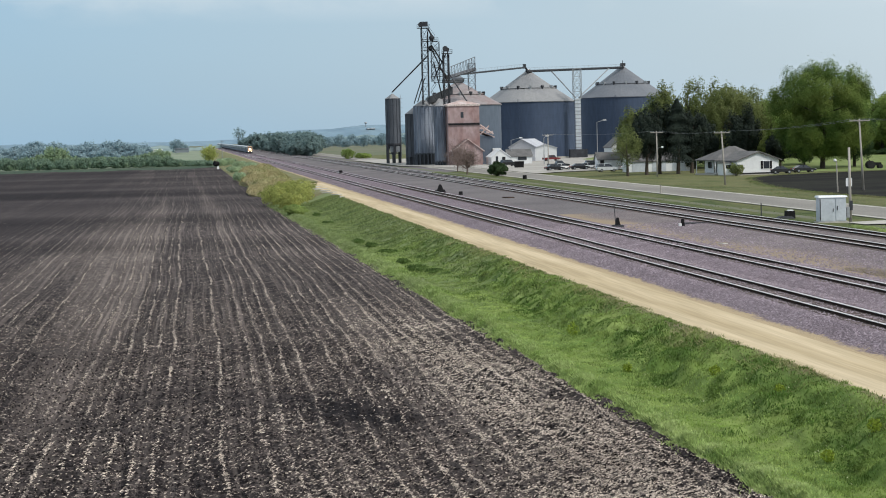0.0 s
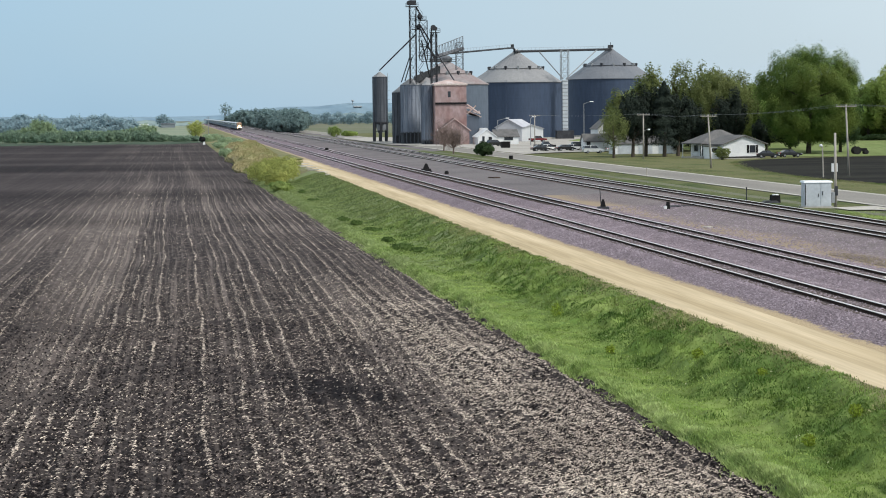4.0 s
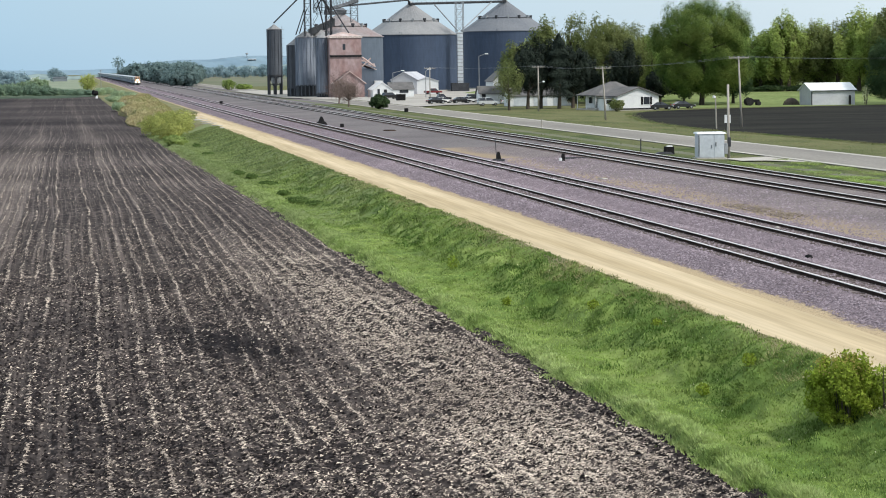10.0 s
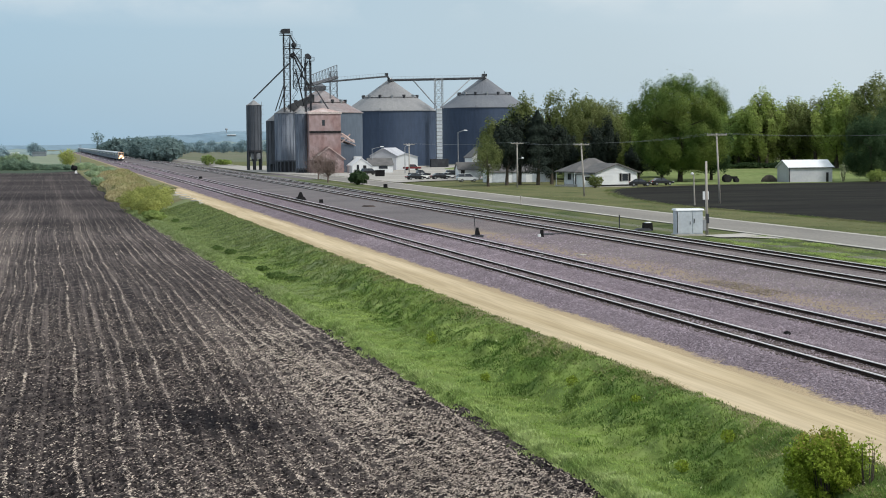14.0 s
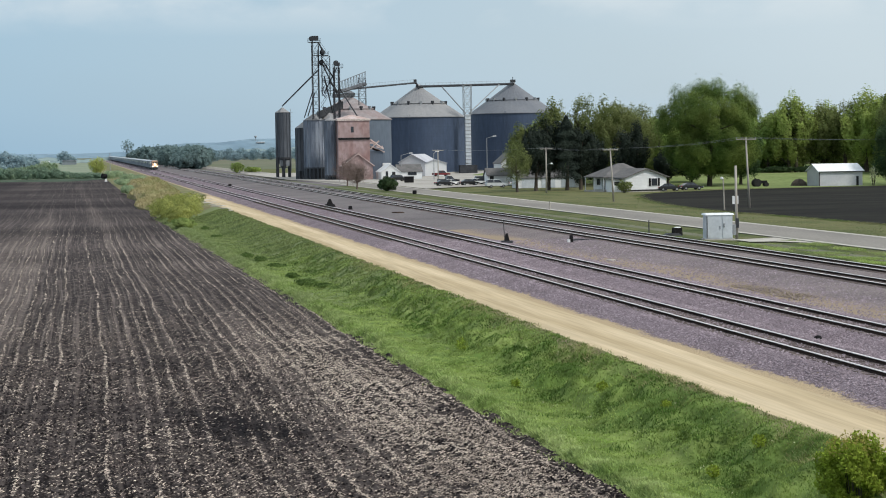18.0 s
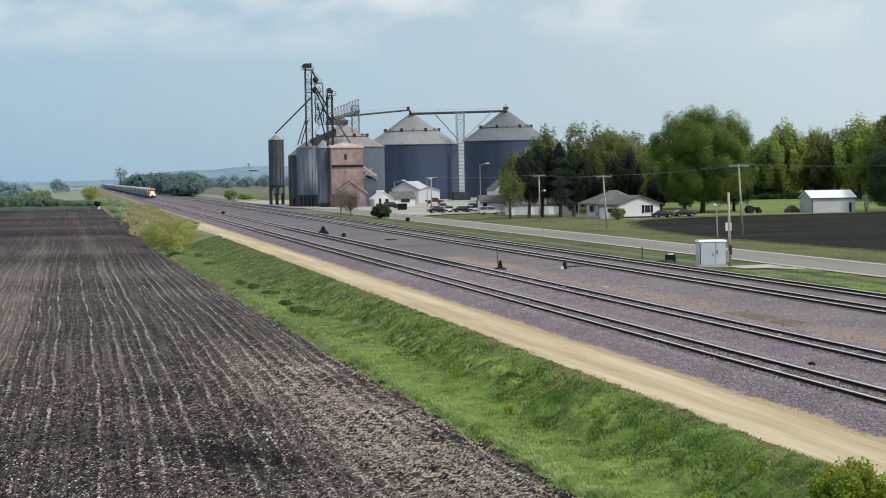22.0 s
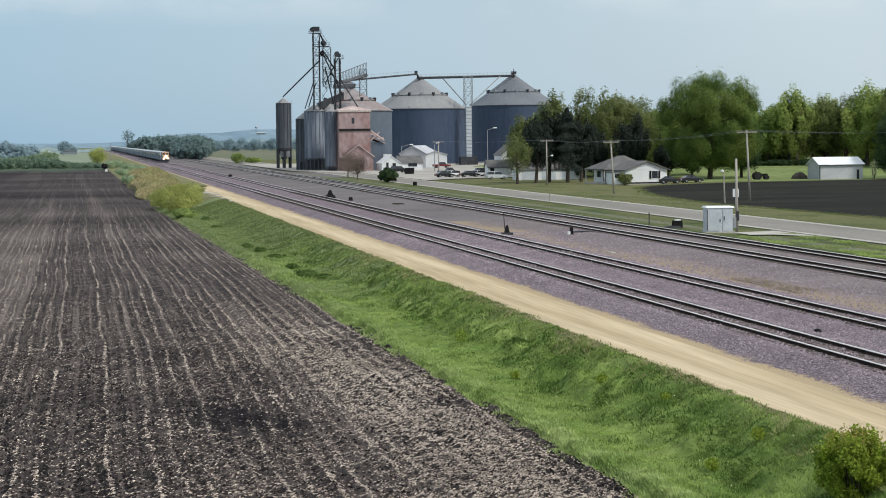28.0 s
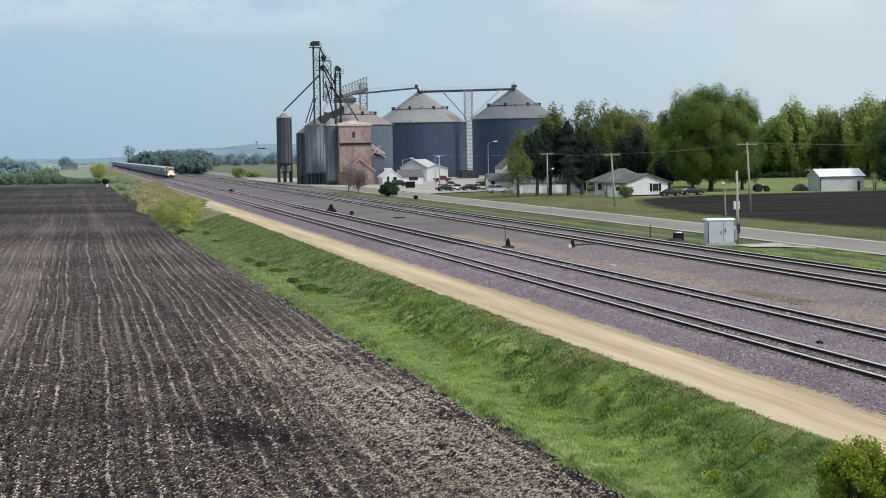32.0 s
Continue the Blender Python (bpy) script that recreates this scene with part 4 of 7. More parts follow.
def crown_points(h0, h1, width, n, rng, kind):
    """Points in a crown between two heights: many lobes of uneven size round a leaning axis."""
    if kind == "cone":
        t = rng.random(n) ** 0.75
        tier = 0.82 + 0.18 * np.sin(t * 38)
        r = width / 2 * (1 - t) ** 0.7 * tier * np.sqrt(rng.uniform(0.35, 1, n)) + 0.15
        a = rng.uniform(0, 2 * math.pi, n)
        r *= 1 + 0.22 * np.sin(3 * a + 6 * t)
        return np.stack([r * np.cos(a), r * np.sin(a), h0 + (h1 - h0) * t - 0.12 * r], 1), np.stack([np.cos(a), np.sin(a), 0.5 + 0 * a], 1)
    lobes = {"dome": 330, "tall": 80}.get(kind, 100)
    mid, hh = (h0 + h1) / 2, (h1 - h0) / 2
    k = np.arange(lobes) + 0.5                        # lobes spread evenly over an egg, then jittered
    cz = 1 - 2 * k / lobes
    a = k * 2.39996 + rng.normal(0, 0.35, lobes)
    if kind == "dome":                               # boughs that hang almost to the ground all round
        wide, cz = np.sqrt(1 - np.abs(cz) ** np.where(cz < 0, 5, 3)), np.where(cz < 0, -np.abs(cz) ** 0.55, np.abs(cz) ** 0.85)
    else:
        wide = np.sqrt(1 - cz ** 2)
    c = np.stack([wide * np.cos(a), wide * np.sin(a), cz], 1)
    c *= rng.uniform(0.70 if kind == "dome" else 0.55, 0.92, (lobes, 1))
    c[rng.random(lobes) < 0.2] *= 0.55
    if kind == "tall":
        c[:, :2] *= (0.75 + 0.35 * (1 - np.abs(c[:, 2:]))) * 0.9
    if kind == "dome":                               # drawn in under the widest boughs, and uneven all round
        c[:, :2] *= np.interp(c[:, 2:], [-1, -0.45, 0.1, 1], [0.74, 0.93, 1.0, 0.96]) * (1 + 0.07 * np.sin(3 * a[:, None] + 4 * c[:, 2:]))
    rad = rng.uniform(0.11, 0.28, lobes) * (0.60 if kind == "dome" else 0.86)
    pick = rng.choice(lobes, n, p=rad ** 2 / (rad ** 2).sum())
    d = rng.normal(size=(n, 3))
    d /= np.linalg.norm(d, axis=1, keepdims=True)
    p = c[pick] + d * np.array([1, 1, 1.35]) * rad[pick][:, None] * (rng.uniform(0.25, 1.08, (n, 1)) ** 0.6)
    wisp = rng.random(n) < 0.05                       # thin shoots that stand out of the top
    p[wisp, 2] += np.where(p[wisp, 2] > 0.45, rng.exponential(0.05, wisp.sum()), 0)
    p[:, 2] = np.maximum(p[:, 2], -1.0)
    return np.stack([p[:, 0] * width / 2, p[:, 1] * width / 2, mid + p[:, 2] * hh], 1), 0.45 * d + 0.9 * p


def tree(place, height, width, leaf, label, kind="round", n=3600, size=0.42, bare=0.22, seed=1, group="", category="tree", name="tree", limb=BARK):
    rng = np.random.default_rng(seed)
    t = thing(name, place, label, category, group, rz=seed * 47.0 % 360)
    g = G()
    h0 = height * bare
    r0 = 0.018 * height + 0.08
    bend = Vector((rng.uniform(-0.03, 0.03) * height, rng.uniform(-0.03, 0.03) * height, height * 0.55))
    g.tube((0, 0, -0.2), bend * 0.5, r0 * 1.25, r0 * 0.8, 9, False)
    g.tube(bend * 0.5, bend, r0 * 0.8, r0 * 0.5, 8, False)
    g.tube(bend, (bend.x * 1.1, bend.y * 1.1, height * 0.78), r0 * 0.5, r0 * 0.12, 6, False)
    for k in range(9 if kind != "cone" else 4):
        a, z = rng.uniform(0, 6.28), height * rng.uniform(bare * 0.9 + 0.05, 0.7)
        reach = width * rng.uniform(0.22, 0.42)
        start = bend * (z / height / 0.55)
        tip = Vector((math.cos(a) * reach, math.sin(a) * reach, z + height * rng.uniform(0.08, 0.26)))
        g.tube(start, tip, r0 * 0.34, r0 * 0.07, 5, False)
    part("trunk", g, limb, t, "dark branching trunk", True)
    v, f = leaf_quads(crown_points(h0, height, width, n, rng, kind), size, rng, droop=0.9 if kind == "dome" else 0.0)
    crown = new("crown", quads("crown", v, f, leaf))
    crown.parent = t
    return t


def shrub(place, height, width, leaf, label, n=1500, size=0.2, seed=3, name="bush", depth=None, stems=True, wild=0.55):
    rng = np.random.default_rng(seed)
    t = thing(name, place, label, "bush")
    p, out = crown_points(height * 0.02, height, width, n, rng, "round")
    if depth:
        p[:, 1] *= depth / width
    v, f = leaf_quads((p, out), size, rng, 0.0, wild)
    if stems:
        for k in range(11):
            a = rng.uniform(0, 6.28)
            r = rng.uniform(0.1, 0.38) * width
            part("stem", G().tube((0.15 * math.cos(a), 0.15 * math.sin(a), -0.15), (r * math.cos(a), r * math.sin(a) * (depth or width) / width, height * rng.uniform(0.5, 0.9)), 0.012 * height, 0.003 * height, 5, False), BARK, t)
    c = new("foliage", quads("foliage", v, f, leaf))
    c.parent = t
    return t


def dry_mound(place, height, width, depth, seed):
    """A smooth long swell of matted dry grass with blades standing on it."""
    rng = np.random.default_rng(seed)
    t = thing("dry_grass_mound", place, "mound of matted dry tan grass on the bank", "dry grass", "dry grass mounds")
    n, k = 34, 18

    def swell(u, a):
        r = np.cos(u * math.pi / 2) ** 0.8
        q = 1 + 0.10 * np.sin(3 * a + seed) + 0.07 * np.sin(7 * a + 2 * seed) + 0.05 * np.sin(11 * u + 5 * a)
        return r * width / 2 * np.cos(a) * q, r * depth / 2 * np.sin(a) * q, height * np.sin(u * math.pi / 2) ** 0.8 * (0.95 + 0.05 * np.sin(9 * u + 4 * a))
    U, A = np.meshgrid(np.linspace(0, 1, k), np.linspace(0, 2 * math.pi, n, endpoint=False), indexing="ij")
    v = np.stack(swell(U, A), -1).reshape(-1, 3)
    f = np.array([(i * n + j, i * n + (j + 1) % n, (i + 1) * n + (j + 1) % n, (i + 1) * n + j) for i in range(k - 1) for j in range(n)])
    me = quads("matted_grass", v, f, STRAW)
    me.polygons.foreach_set("use_smooth", [True] * len(me.polygons))
    new("matted_grass", me).parent = t
    m = 5200
    x, y, z = swell(rng.random(m) ** 0.8, rng.uniform(0, 6.283, m))
    h, w, a = rng.uniform(0.15, 0.5, m), rng.uniform(0.04, 0.09, m), rng.uniform(0, 6.283, m)
    px, py, le = -np.sin(a) * w, np.cos(a) * w, rng.uniform(0.2, 1.2, m) * h
    b = np.stack([np.stack([x - px, y - py, z - 0.05], 1), np.stack([x + px, y + py, z - 0.05], 1), np.stack([x + np.cos(a) * le, y + np.sin(a) * le, z + h], 1)], 1).reshape(-1, 3)
    new("grass_cover", quads("grass_cover", b, np.arange(3 * m).reshape(m, 3), STRAW)).parent = t


def trees():
    Z = -0.5
    # dark evergreens by the house, their boughs lifted off the ground
    for i, (x, y, h, w) in enumerate(((91.6, 404, 13.6, 7.6), (95.2, 408, 15.0, 8.0), (98.4, 405, 15.2, 8.0), (102.0, 408, 14.0, 7.6))):
        tree((x, y, Z), h, w, NEEDLE, "dark green evergreen with heavy boughs above a bare trunk", "cone" if i == 2 else "round", 17000, 0.15, 0.17, 11 + i, "evergreens by the road", name="evergreen_tree")
    tree((86.2, 397, Z), 10.2, 6.8, LEAF_OLIVE, "young light-green tree with an open ragged crown", "round", 4600, 0.12, 0.16, 27)
    tree((131.8, 415, Z), 22.4, 22.6, LEAF_WILLOW, "huge yellow-green willow with a broad hanging crown", "dome", 130000, 0.15, 0.07, 31)
    tree((120.6, 447, Z), 18.4, 14.5, LEAF_OLIVE, "tall olive-green tree behind the house", "dome", 36000, 0.15, 0.08, 32)
    # leaf darkened to stand for the shade low in the willow
    tree((141.8, 424, Z), 13.0, 9.5, LEAF_SHADE, "tree beside the willow, its dark leaf standing for shade", "dome", 24000, 0.15, 0.10, 33)
    base = [tree((121.3, 455, Z), 19.8, 13.2, LEAF_OLIVE, "round olive-green tree in spring leaf", "round", 10500, 0.27, 0.08, 42, "row of trees"),
            tree((112.9, 450, Z), 21.0, 10.5, LEAF_OLIVE, "slender tree with ragged top and thin leaves", "tall", 7000, 0.22, 0.14, 43, "row of trees"),
            tree((107.2, 455, Z), 19.2, 11.0, LEAF_OLIVE, "olive-green tree in spring leaf", "tall", 11000, 0.25, 0.10, 41, "row of trees"),
            tree((169.5, 470, Z + float(rise(169.5, 470))), 19.0, 12.6, LEAF_YOUNG, "yellow-green tree in the grove", "round", 10500, 0.28, 0.03, 44, "grove of trees"),
            tree((164.5, 488, Z + 1.75), 17.0, 12.0, LEAF_GREEN, "light green tree in the grove", "tall", 9500, 0.28, 0.03, 45, "grove of trees")]
    size = [(19.8, 13.2), (21.0, 10.5), (19.2, 11.0), (19.0, 12.6), (17.0, 12.0)]
    more = [(2, 126.9, 460, 15.6, 11), (1, 127.7, 452, 19.0, 9), (4, 137, 470, 15.2, 12), (4, 160.0, 486, 15.6, 13), (0, 153.5, 488, 15.6, 14), (4, 165.6, 474, 15.0, 12), (1, 171.1, 470, 18.6, 9), (3, 176.5, 474, 16.2, 12),
            (0, 179.4, 472, 17.2, 12), (1, 183.1, 468, 18.2, 10), (3, 186.0, 462, 20.4, 13), (0, 191, 450, 23.2, 14), (3, 199, 452, 22.6, 14), (4, 207, 454, 22, 13), (0, 148.0, 482, 15.4, 13), (4, 142.5, 480, 15.6, 13),
            (3, 117, 466, 15.5, 12), (3, 128, 478, 14.5, 13), (3, 138, 490, 14.6, 14), (4, 150, 494, 14.6, 14), (3, 162, 496, 15.2, 14), (0, 174, 490, 15.6, 13), (3, 186, 486, 17.6, 13), (4, 198, 480, 19.6, 13),
            (3, 107, 474, 15, 11), (3, 145, 506, 14, 15), (3, 156, 508, 15, 15), (3, 212, 470, 20.6, 14), (3, 168, 508, 15, 15), (3, 122, 494, 14, 14), (3, 134, 506, 14, 15), (2, 102.5, 464, 14.5, 9), (4, 180, 504, 17, 14)]
    for i, (k, x, y, h, w) in enumerate(more):
        h0, w0 = size[k]
        copy_thing(base[k], pose(x, y, Z + float(rise(x, y)), 0, 0, i * 71 % 360) @ Matrix.Diagonal((1.1 * w / w0, 1.1 * w / w0, 0.97 * h / h0, 1)))
    # the last two are added as dark backing, for the shade under the willow
    for i, (x, y, h, w) in enumerate(((117.2, 429, 13.4, 6.6), (120.6, 431, 14.0, 6.4), (112.0, 434, 11.0, 7.0), (107.5, 430, 9.0, 6.5), (129.0, 436, 9.0, 8.0), (135.0, 438, 8.5, 8.0))):
        tree((x, y, Z), h, w, NEEDLE, "dark evergreen in the shade of the grove", "tall", 9000, 0.18, 0.06, 51 + i, "evergreens behind the house", name="evergreen_tree")
    tree((165.8, 393, Z), 13.8, 13.0, LEAF_SHADE, "spreading dark-green tree over the shed", "dome", 32000, 0.15, 0.04, 61)
    tree((178.0, 404, Z), 17.0, 15.0, LEAF_SHADE, "spreading green tree beside the shed", "dome", 30000, 0.15, 0.03, 62)
    thicket = shrub((148, 474, Z + 1.7), 6.5, 15, LEAF_DEEP, "dark green thicket under the grove", 6000, 0.3, 79, "thicket", 8)
    for i in range(9):
        copy_thing(thicket, pose(127 + 9.5 * i, 476 + 5 * (i % 3), Z + float(rise(127 + 9.5 * i, 476)), 0, 0, i * 37 % 40) @ Matrix.Diagonal((1, 1, 0.85 + 0.1 * (i % 4), 1)))
    # a low dark hedge along the foot of the grove
    for i, (x, y, w) in enumerate(((150, 466, 9), (157.5, 467, 10), (166, 468, 10), (174, 468, 10), (183, 466, 11), (141, 462, 8))):
        shrub((x, y, Z + float(rise(x, y))), 1.7, w, LEAF_SHADE, "low dark-green hedge at the foot of the grove", 4200, 0.16, 70 + i, "hedge", 4)
    shrub((159.6, 393.0, Z), 4.3, 1.9, BLOSSOM, "white-blossomed bush beside the shed", 420, 0.11, 76, "blossom_bush")
    shrub((164.0, 386, Z), 2.8, 4.4, LEAF_YOUNG, "pale green bush beside the shed", 2200, 0.12, 77)
    shrub((65.2, 431, -0.6), 3.1, 4.6, LEAF_SHADE, "round dark-green bush on the verge", 9000, 0.15, 81)
    shrub((101.5, 372, Z), 2.6, 3.4, LEAF_OLIVE, "bush beside the house porch", 900, 0.17, 82)
    # leafless reddish tree before the elevator
    for n, (x, y, tall) in enumerate(((65.2, 497, 7.4), (62.8, 462, 7.0))):
        rng = np.random.default_rng(5 + n)
        t = thing("bare_tree", (x, y, -0.55), "leafless reddish-brown tree before the elevator", "tree", "bare trees")
        part("trunk", G().tube((0, 0, -0.2), (0.1, 0, 0.26 * tall), 0.20, 0.13, 8, False), BARE, t, "", True)
        g = G()
        for k in range(42):
            a, b = rng.uniform(0, 6.28), rng.uniform(0.10, 1.35)
            p = Vector((0.1, 0, rng.uniform(0.15, 0.27) * tall))
            q = p + Vector((math.cos(a) * math.sin(b), math.sin(a) * math.sin(b), math.cos(b))) * rng.uniform(0.5, 0.82) * tall
            g.tube(p, q, 0.055, 0.02, 4, False)
            for j in range(30):
                c = p.lerp(q, rng.uniform(0.3, 1.0))
                g.tube(c, c + Vector(rng.normal(size=3)) * 0.9 + Vector((0, 0, 0.3)), 0.017, 0.006, 3, False)
        part("twig_crown", g, BARE, t, "fine bare twigs")
    # growth at the far end of the bank
    for i, (x, y, h, w, lf, d) in enumerate(((14.6, 304, 2.8, 4.6, LEAF_BANK, 14), (16.6, 322, 3.9, 6.0, LEAF_BANK, 24), (18.4, 342, 3.9, 5.6, LEAF_BANK, 22), (13.2, 325, 3.2, 5.5, LEAF_BANK, 26), (16.6, 352, 3.6, 6.5, LEAF_BANK, 26), (14.2, 283, 1.5, 3.6, LEAF_DEEP, 8))):
        shrub((x, y, -2.0), h, w, lf, "yellow-green brush in new leaf on the bank", 6000, 0.11, 90 + i, "bush", d)
    for i, (x, y, h, w, d) in enumerate(((14.0, 400, 1.7, 6.0, 60), (18.5, 410, 2.2, 7.0, 80), (15.5, 470, 2.4, 7.5, 90), (19.5, 480, 2.8, 7.0, 90), (17.0, 550, 3.4, 8.0, 110), (20.6, 570, 3.6, 6.0, 110))):
        dry_mound((x, y, -2.1), h, w, d, 180 + i)
    for i, (x, y, h, w) in enumerate(((12.2, 520, 2.4, 4.0), (20.5, 700, 3.0, 6.0), (14.0, 660, 2.4, 6.0), (16.0, 860, 3.4, 7.0), (12.5, 830, 3.4, 6.0), (18.5, 780, 2.6, 7.0))):
        shrub((x, y, -2.0), h, w, LEAF_BRUSH_HAZE, "olive brush along the far bank", 3200, 0.16, 160 + i, "bush", 14, False)
    for i, (x, y, w) in enumerate(((16.8, 254, 1.6), (16.4, 203, 1.5), (17.1, 196, 1.3), (17.7, 186, 2.0), (17.5, 170, 1.2), (17.5, 159, 2.0), (18.4, 155, 1.5), (16.9, 279, 1.2))):
        shrub((x, y, float(bank_z(np.float64(x), np.float64(y))) - 0.1), 0.42 + 0.12 * (i % 3), w, LEAF_WEED, "low dark weed patch in the grass", 800, 0.07, 110 + i, "weed", 3.0 + i % 2, False, 0.9)
    # the bush on the bank close to the camera
    shrub((21.40, 54.0, -1.80), 2.3, 2.6, LEAF_BUSH, "bright green leafy bush on the bank by the gravel road", 15000, 0.050, 121, wild=1.1)
    shrub((21.35, 53.9, -0.35), 0.95, 1.9, LEAF_TIP, "yellow-bronze young shoots at the top of the bush", 800, 0.036, 123, "bush_shoots", None, False, 1.6)
    shrub((22.35, 53.2, -0.90), 1.35, 0.9, LEAF_BUSH, "thin twiggy green bush by the gravel road", 240, 0.045, 122, wild=1.6)
    for i, (x, y, h) in enumerate(((19.9, 77.0, 0.75), (19.5, 104.0, 0.85), (21.5, 65.6, 0.9), (20.8, 80, 0.5), (21.9, 63.3, 0.6), (21.6, 73.5, 0.4), (20.3, 67.0, 0.6), (18.9, 88, 0.45), (19.95, 59.6, 0.8), (19.7, 61.9, 0.45), (20.6, 61.0, 0.5), (21.4, 62.4, 0.5), (20.1, 60.4, 0.6))):
        shrub((x, y, float(bank_z(np.float64(x), np.float64(y)))), h, 0.55 * h + 0.25, LEAF_BUSH if i % 2 else BLADE, "single tall weed in the bank grass", 260, 0.045, 130 + i, "weed", None, False, 1.6)


trees()


# ---------------------------------------------------------------- far country
LOCO_GREY = mat("grey_barn_wall", (0.16, 0.19, 0.22), (0.20, 0.23, 0.26), 0.1, 1, 0.8, fine_amount=0.1)


def far_country():
    wood = [tree((60.5, 1036, -1.2), 10.5, 11.0, LEAF_WOOD_HAZE, "tree at the near end of the wood beside the line", "round", 2400, 0.56, 0.02, 201, "wood beside the line"),
            tree((58.0, 1075, -1.2), 13.0, 14.0, LEAF_WOOD_HAZE, "tree of a dense green wood beside the line", "round", 2400, 0.62, 0.02, 202, "wood beside the line")]
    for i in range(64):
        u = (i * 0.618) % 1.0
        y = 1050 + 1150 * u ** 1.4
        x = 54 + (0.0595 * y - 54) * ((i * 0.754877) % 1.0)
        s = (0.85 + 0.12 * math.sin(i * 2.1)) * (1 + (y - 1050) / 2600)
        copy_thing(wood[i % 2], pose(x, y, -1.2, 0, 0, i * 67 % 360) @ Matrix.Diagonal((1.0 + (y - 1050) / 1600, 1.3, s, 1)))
    tree((54.0, 2260, -1.2), 25.0, 18, LEAF_WOOD_HAZE, "tall thin tree rising over the wood's end", "tall", 420, 0.7, 0.3, 203)
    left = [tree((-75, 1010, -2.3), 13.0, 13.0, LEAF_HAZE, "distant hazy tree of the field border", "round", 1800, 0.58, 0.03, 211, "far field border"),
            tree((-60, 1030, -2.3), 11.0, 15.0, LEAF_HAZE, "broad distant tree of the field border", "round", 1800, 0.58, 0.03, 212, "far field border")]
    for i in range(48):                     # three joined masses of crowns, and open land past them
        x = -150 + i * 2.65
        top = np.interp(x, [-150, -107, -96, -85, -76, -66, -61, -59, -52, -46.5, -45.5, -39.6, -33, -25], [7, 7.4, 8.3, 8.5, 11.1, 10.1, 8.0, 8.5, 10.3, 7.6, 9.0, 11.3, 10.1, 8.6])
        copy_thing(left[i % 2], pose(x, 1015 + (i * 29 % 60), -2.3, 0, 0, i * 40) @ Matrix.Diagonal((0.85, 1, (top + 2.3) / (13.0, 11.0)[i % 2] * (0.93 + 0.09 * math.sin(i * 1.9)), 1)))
    brush = [shrub((-70, 880, -2.3), 4.6, 9.0, LEAF_HEDGE_HAZE, "dark bluish-green brush along the far end of the field", 1500, 0.31, 221, "brush", 6, False),
             shrub((-58, 880, -2.3), 10.6, 8.0, LEAF_BRUSH_HAZE, "tall pale green brush along the far end of the field", 2600, 0.30, 222, "brush", 6, False)]
    for i in range(75):
        x = -118 + i * 1.7
        top = np.interp(x, [-118, -91, -77, -70, -50, -41, -30, -20, -11, -7, -4, 9], [3.8, 3.6, 3.4, 3.2, 2.5, 3.0, 2.5, 3.2, 3.0, 1.6, 0.6, 0.2])
        if x < 9:
            copy_thing(brush[0], pose(x, 848 + (i * 31 % 40), -2.3, 0, 0, i * 55) @ Matrix.Diagonal((1, 1, (top + 2.3) / 4.6 * (0.95 + 0.13 * math.sin(i * 2.3)), 1)))
    for x, top in ((-64.5, 5.0), (-60.5, 8.2), (-54.5, 7.4), (-68.5, 3.8), (-51.0, 4.0), (-21.5, 3.6), (-18.0, 4.4), (-14.5, 4.6), (-11.0, 5.2), (-85.0, 3.6), (-94.0, 3.5), (-79.0, 3.0), (-46.0, 3.0), (-38.0, 3.3), (-33.0, 2.9), (-28.0, 3.2), (-24.5, 3.0)):
        copy_thing(brush[1], pose(x, 886 + (x * 7 % 14), -2.3, 0, 0, x * 31 % 360) @ Matrix.Diagonal((0.8, 1, (top + 2.3) / 10.6, 1)))
    tree((8.3, 905, -2.0), 9.0, 8.5, LEAF_LIME, "small lime-green tree at the field's end", "round", 2600, 0.26, 0.1, 231)
    tree((-13.5, 880, -2.0), 7.6, 9.0, LEAF_BRUSH_HAZE, "small olive tree at the field's end", "round", 2600, 0.26, 0.1, 232)
    shrub((64.3, 838, -0.6), 4.6, 6.4, LEAF_DEEP, "round dark bush beside the far yard", 3000, 0.22, 241)
    shrub((71.0, 842, -0.6), 2.6, 8.0, LEAF_GREEN, "low green hedge beside the far yard", 2600, 0.22, 242)
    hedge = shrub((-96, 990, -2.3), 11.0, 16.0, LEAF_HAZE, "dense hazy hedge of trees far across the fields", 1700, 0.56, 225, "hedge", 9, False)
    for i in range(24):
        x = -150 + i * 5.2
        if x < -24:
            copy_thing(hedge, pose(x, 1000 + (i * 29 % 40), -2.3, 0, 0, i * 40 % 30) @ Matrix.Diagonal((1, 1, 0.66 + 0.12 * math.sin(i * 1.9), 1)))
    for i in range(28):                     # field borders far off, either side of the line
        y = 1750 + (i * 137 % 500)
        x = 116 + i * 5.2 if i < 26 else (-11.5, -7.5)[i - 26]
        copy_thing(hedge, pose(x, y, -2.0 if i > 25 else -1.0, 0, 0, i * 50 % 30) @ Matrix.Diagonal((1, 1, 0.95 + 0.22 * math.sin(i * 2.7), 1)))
    # black drum on a pale prop at the field's far corner
    t = thing("black_drum", (9.5, 760, -2.0), "round black drum on a short pale stand at the field's end", "drum")
    part("stand", G().box((0.6, 0, 0.6), (1.0, 0.8, 1.5), top=(0.5, 0.5)), WHITE, t, "pale stand")
    part("drum", G().tube((-0.75, -0.4, 2.1), (0.7, 0.4, 1.8), 0.95, 0.95, 20), BLACK, t)
    t = thing("line_pole", (14.0, 905, -2.0), "slim grey pole at the far end of the field", "pole")
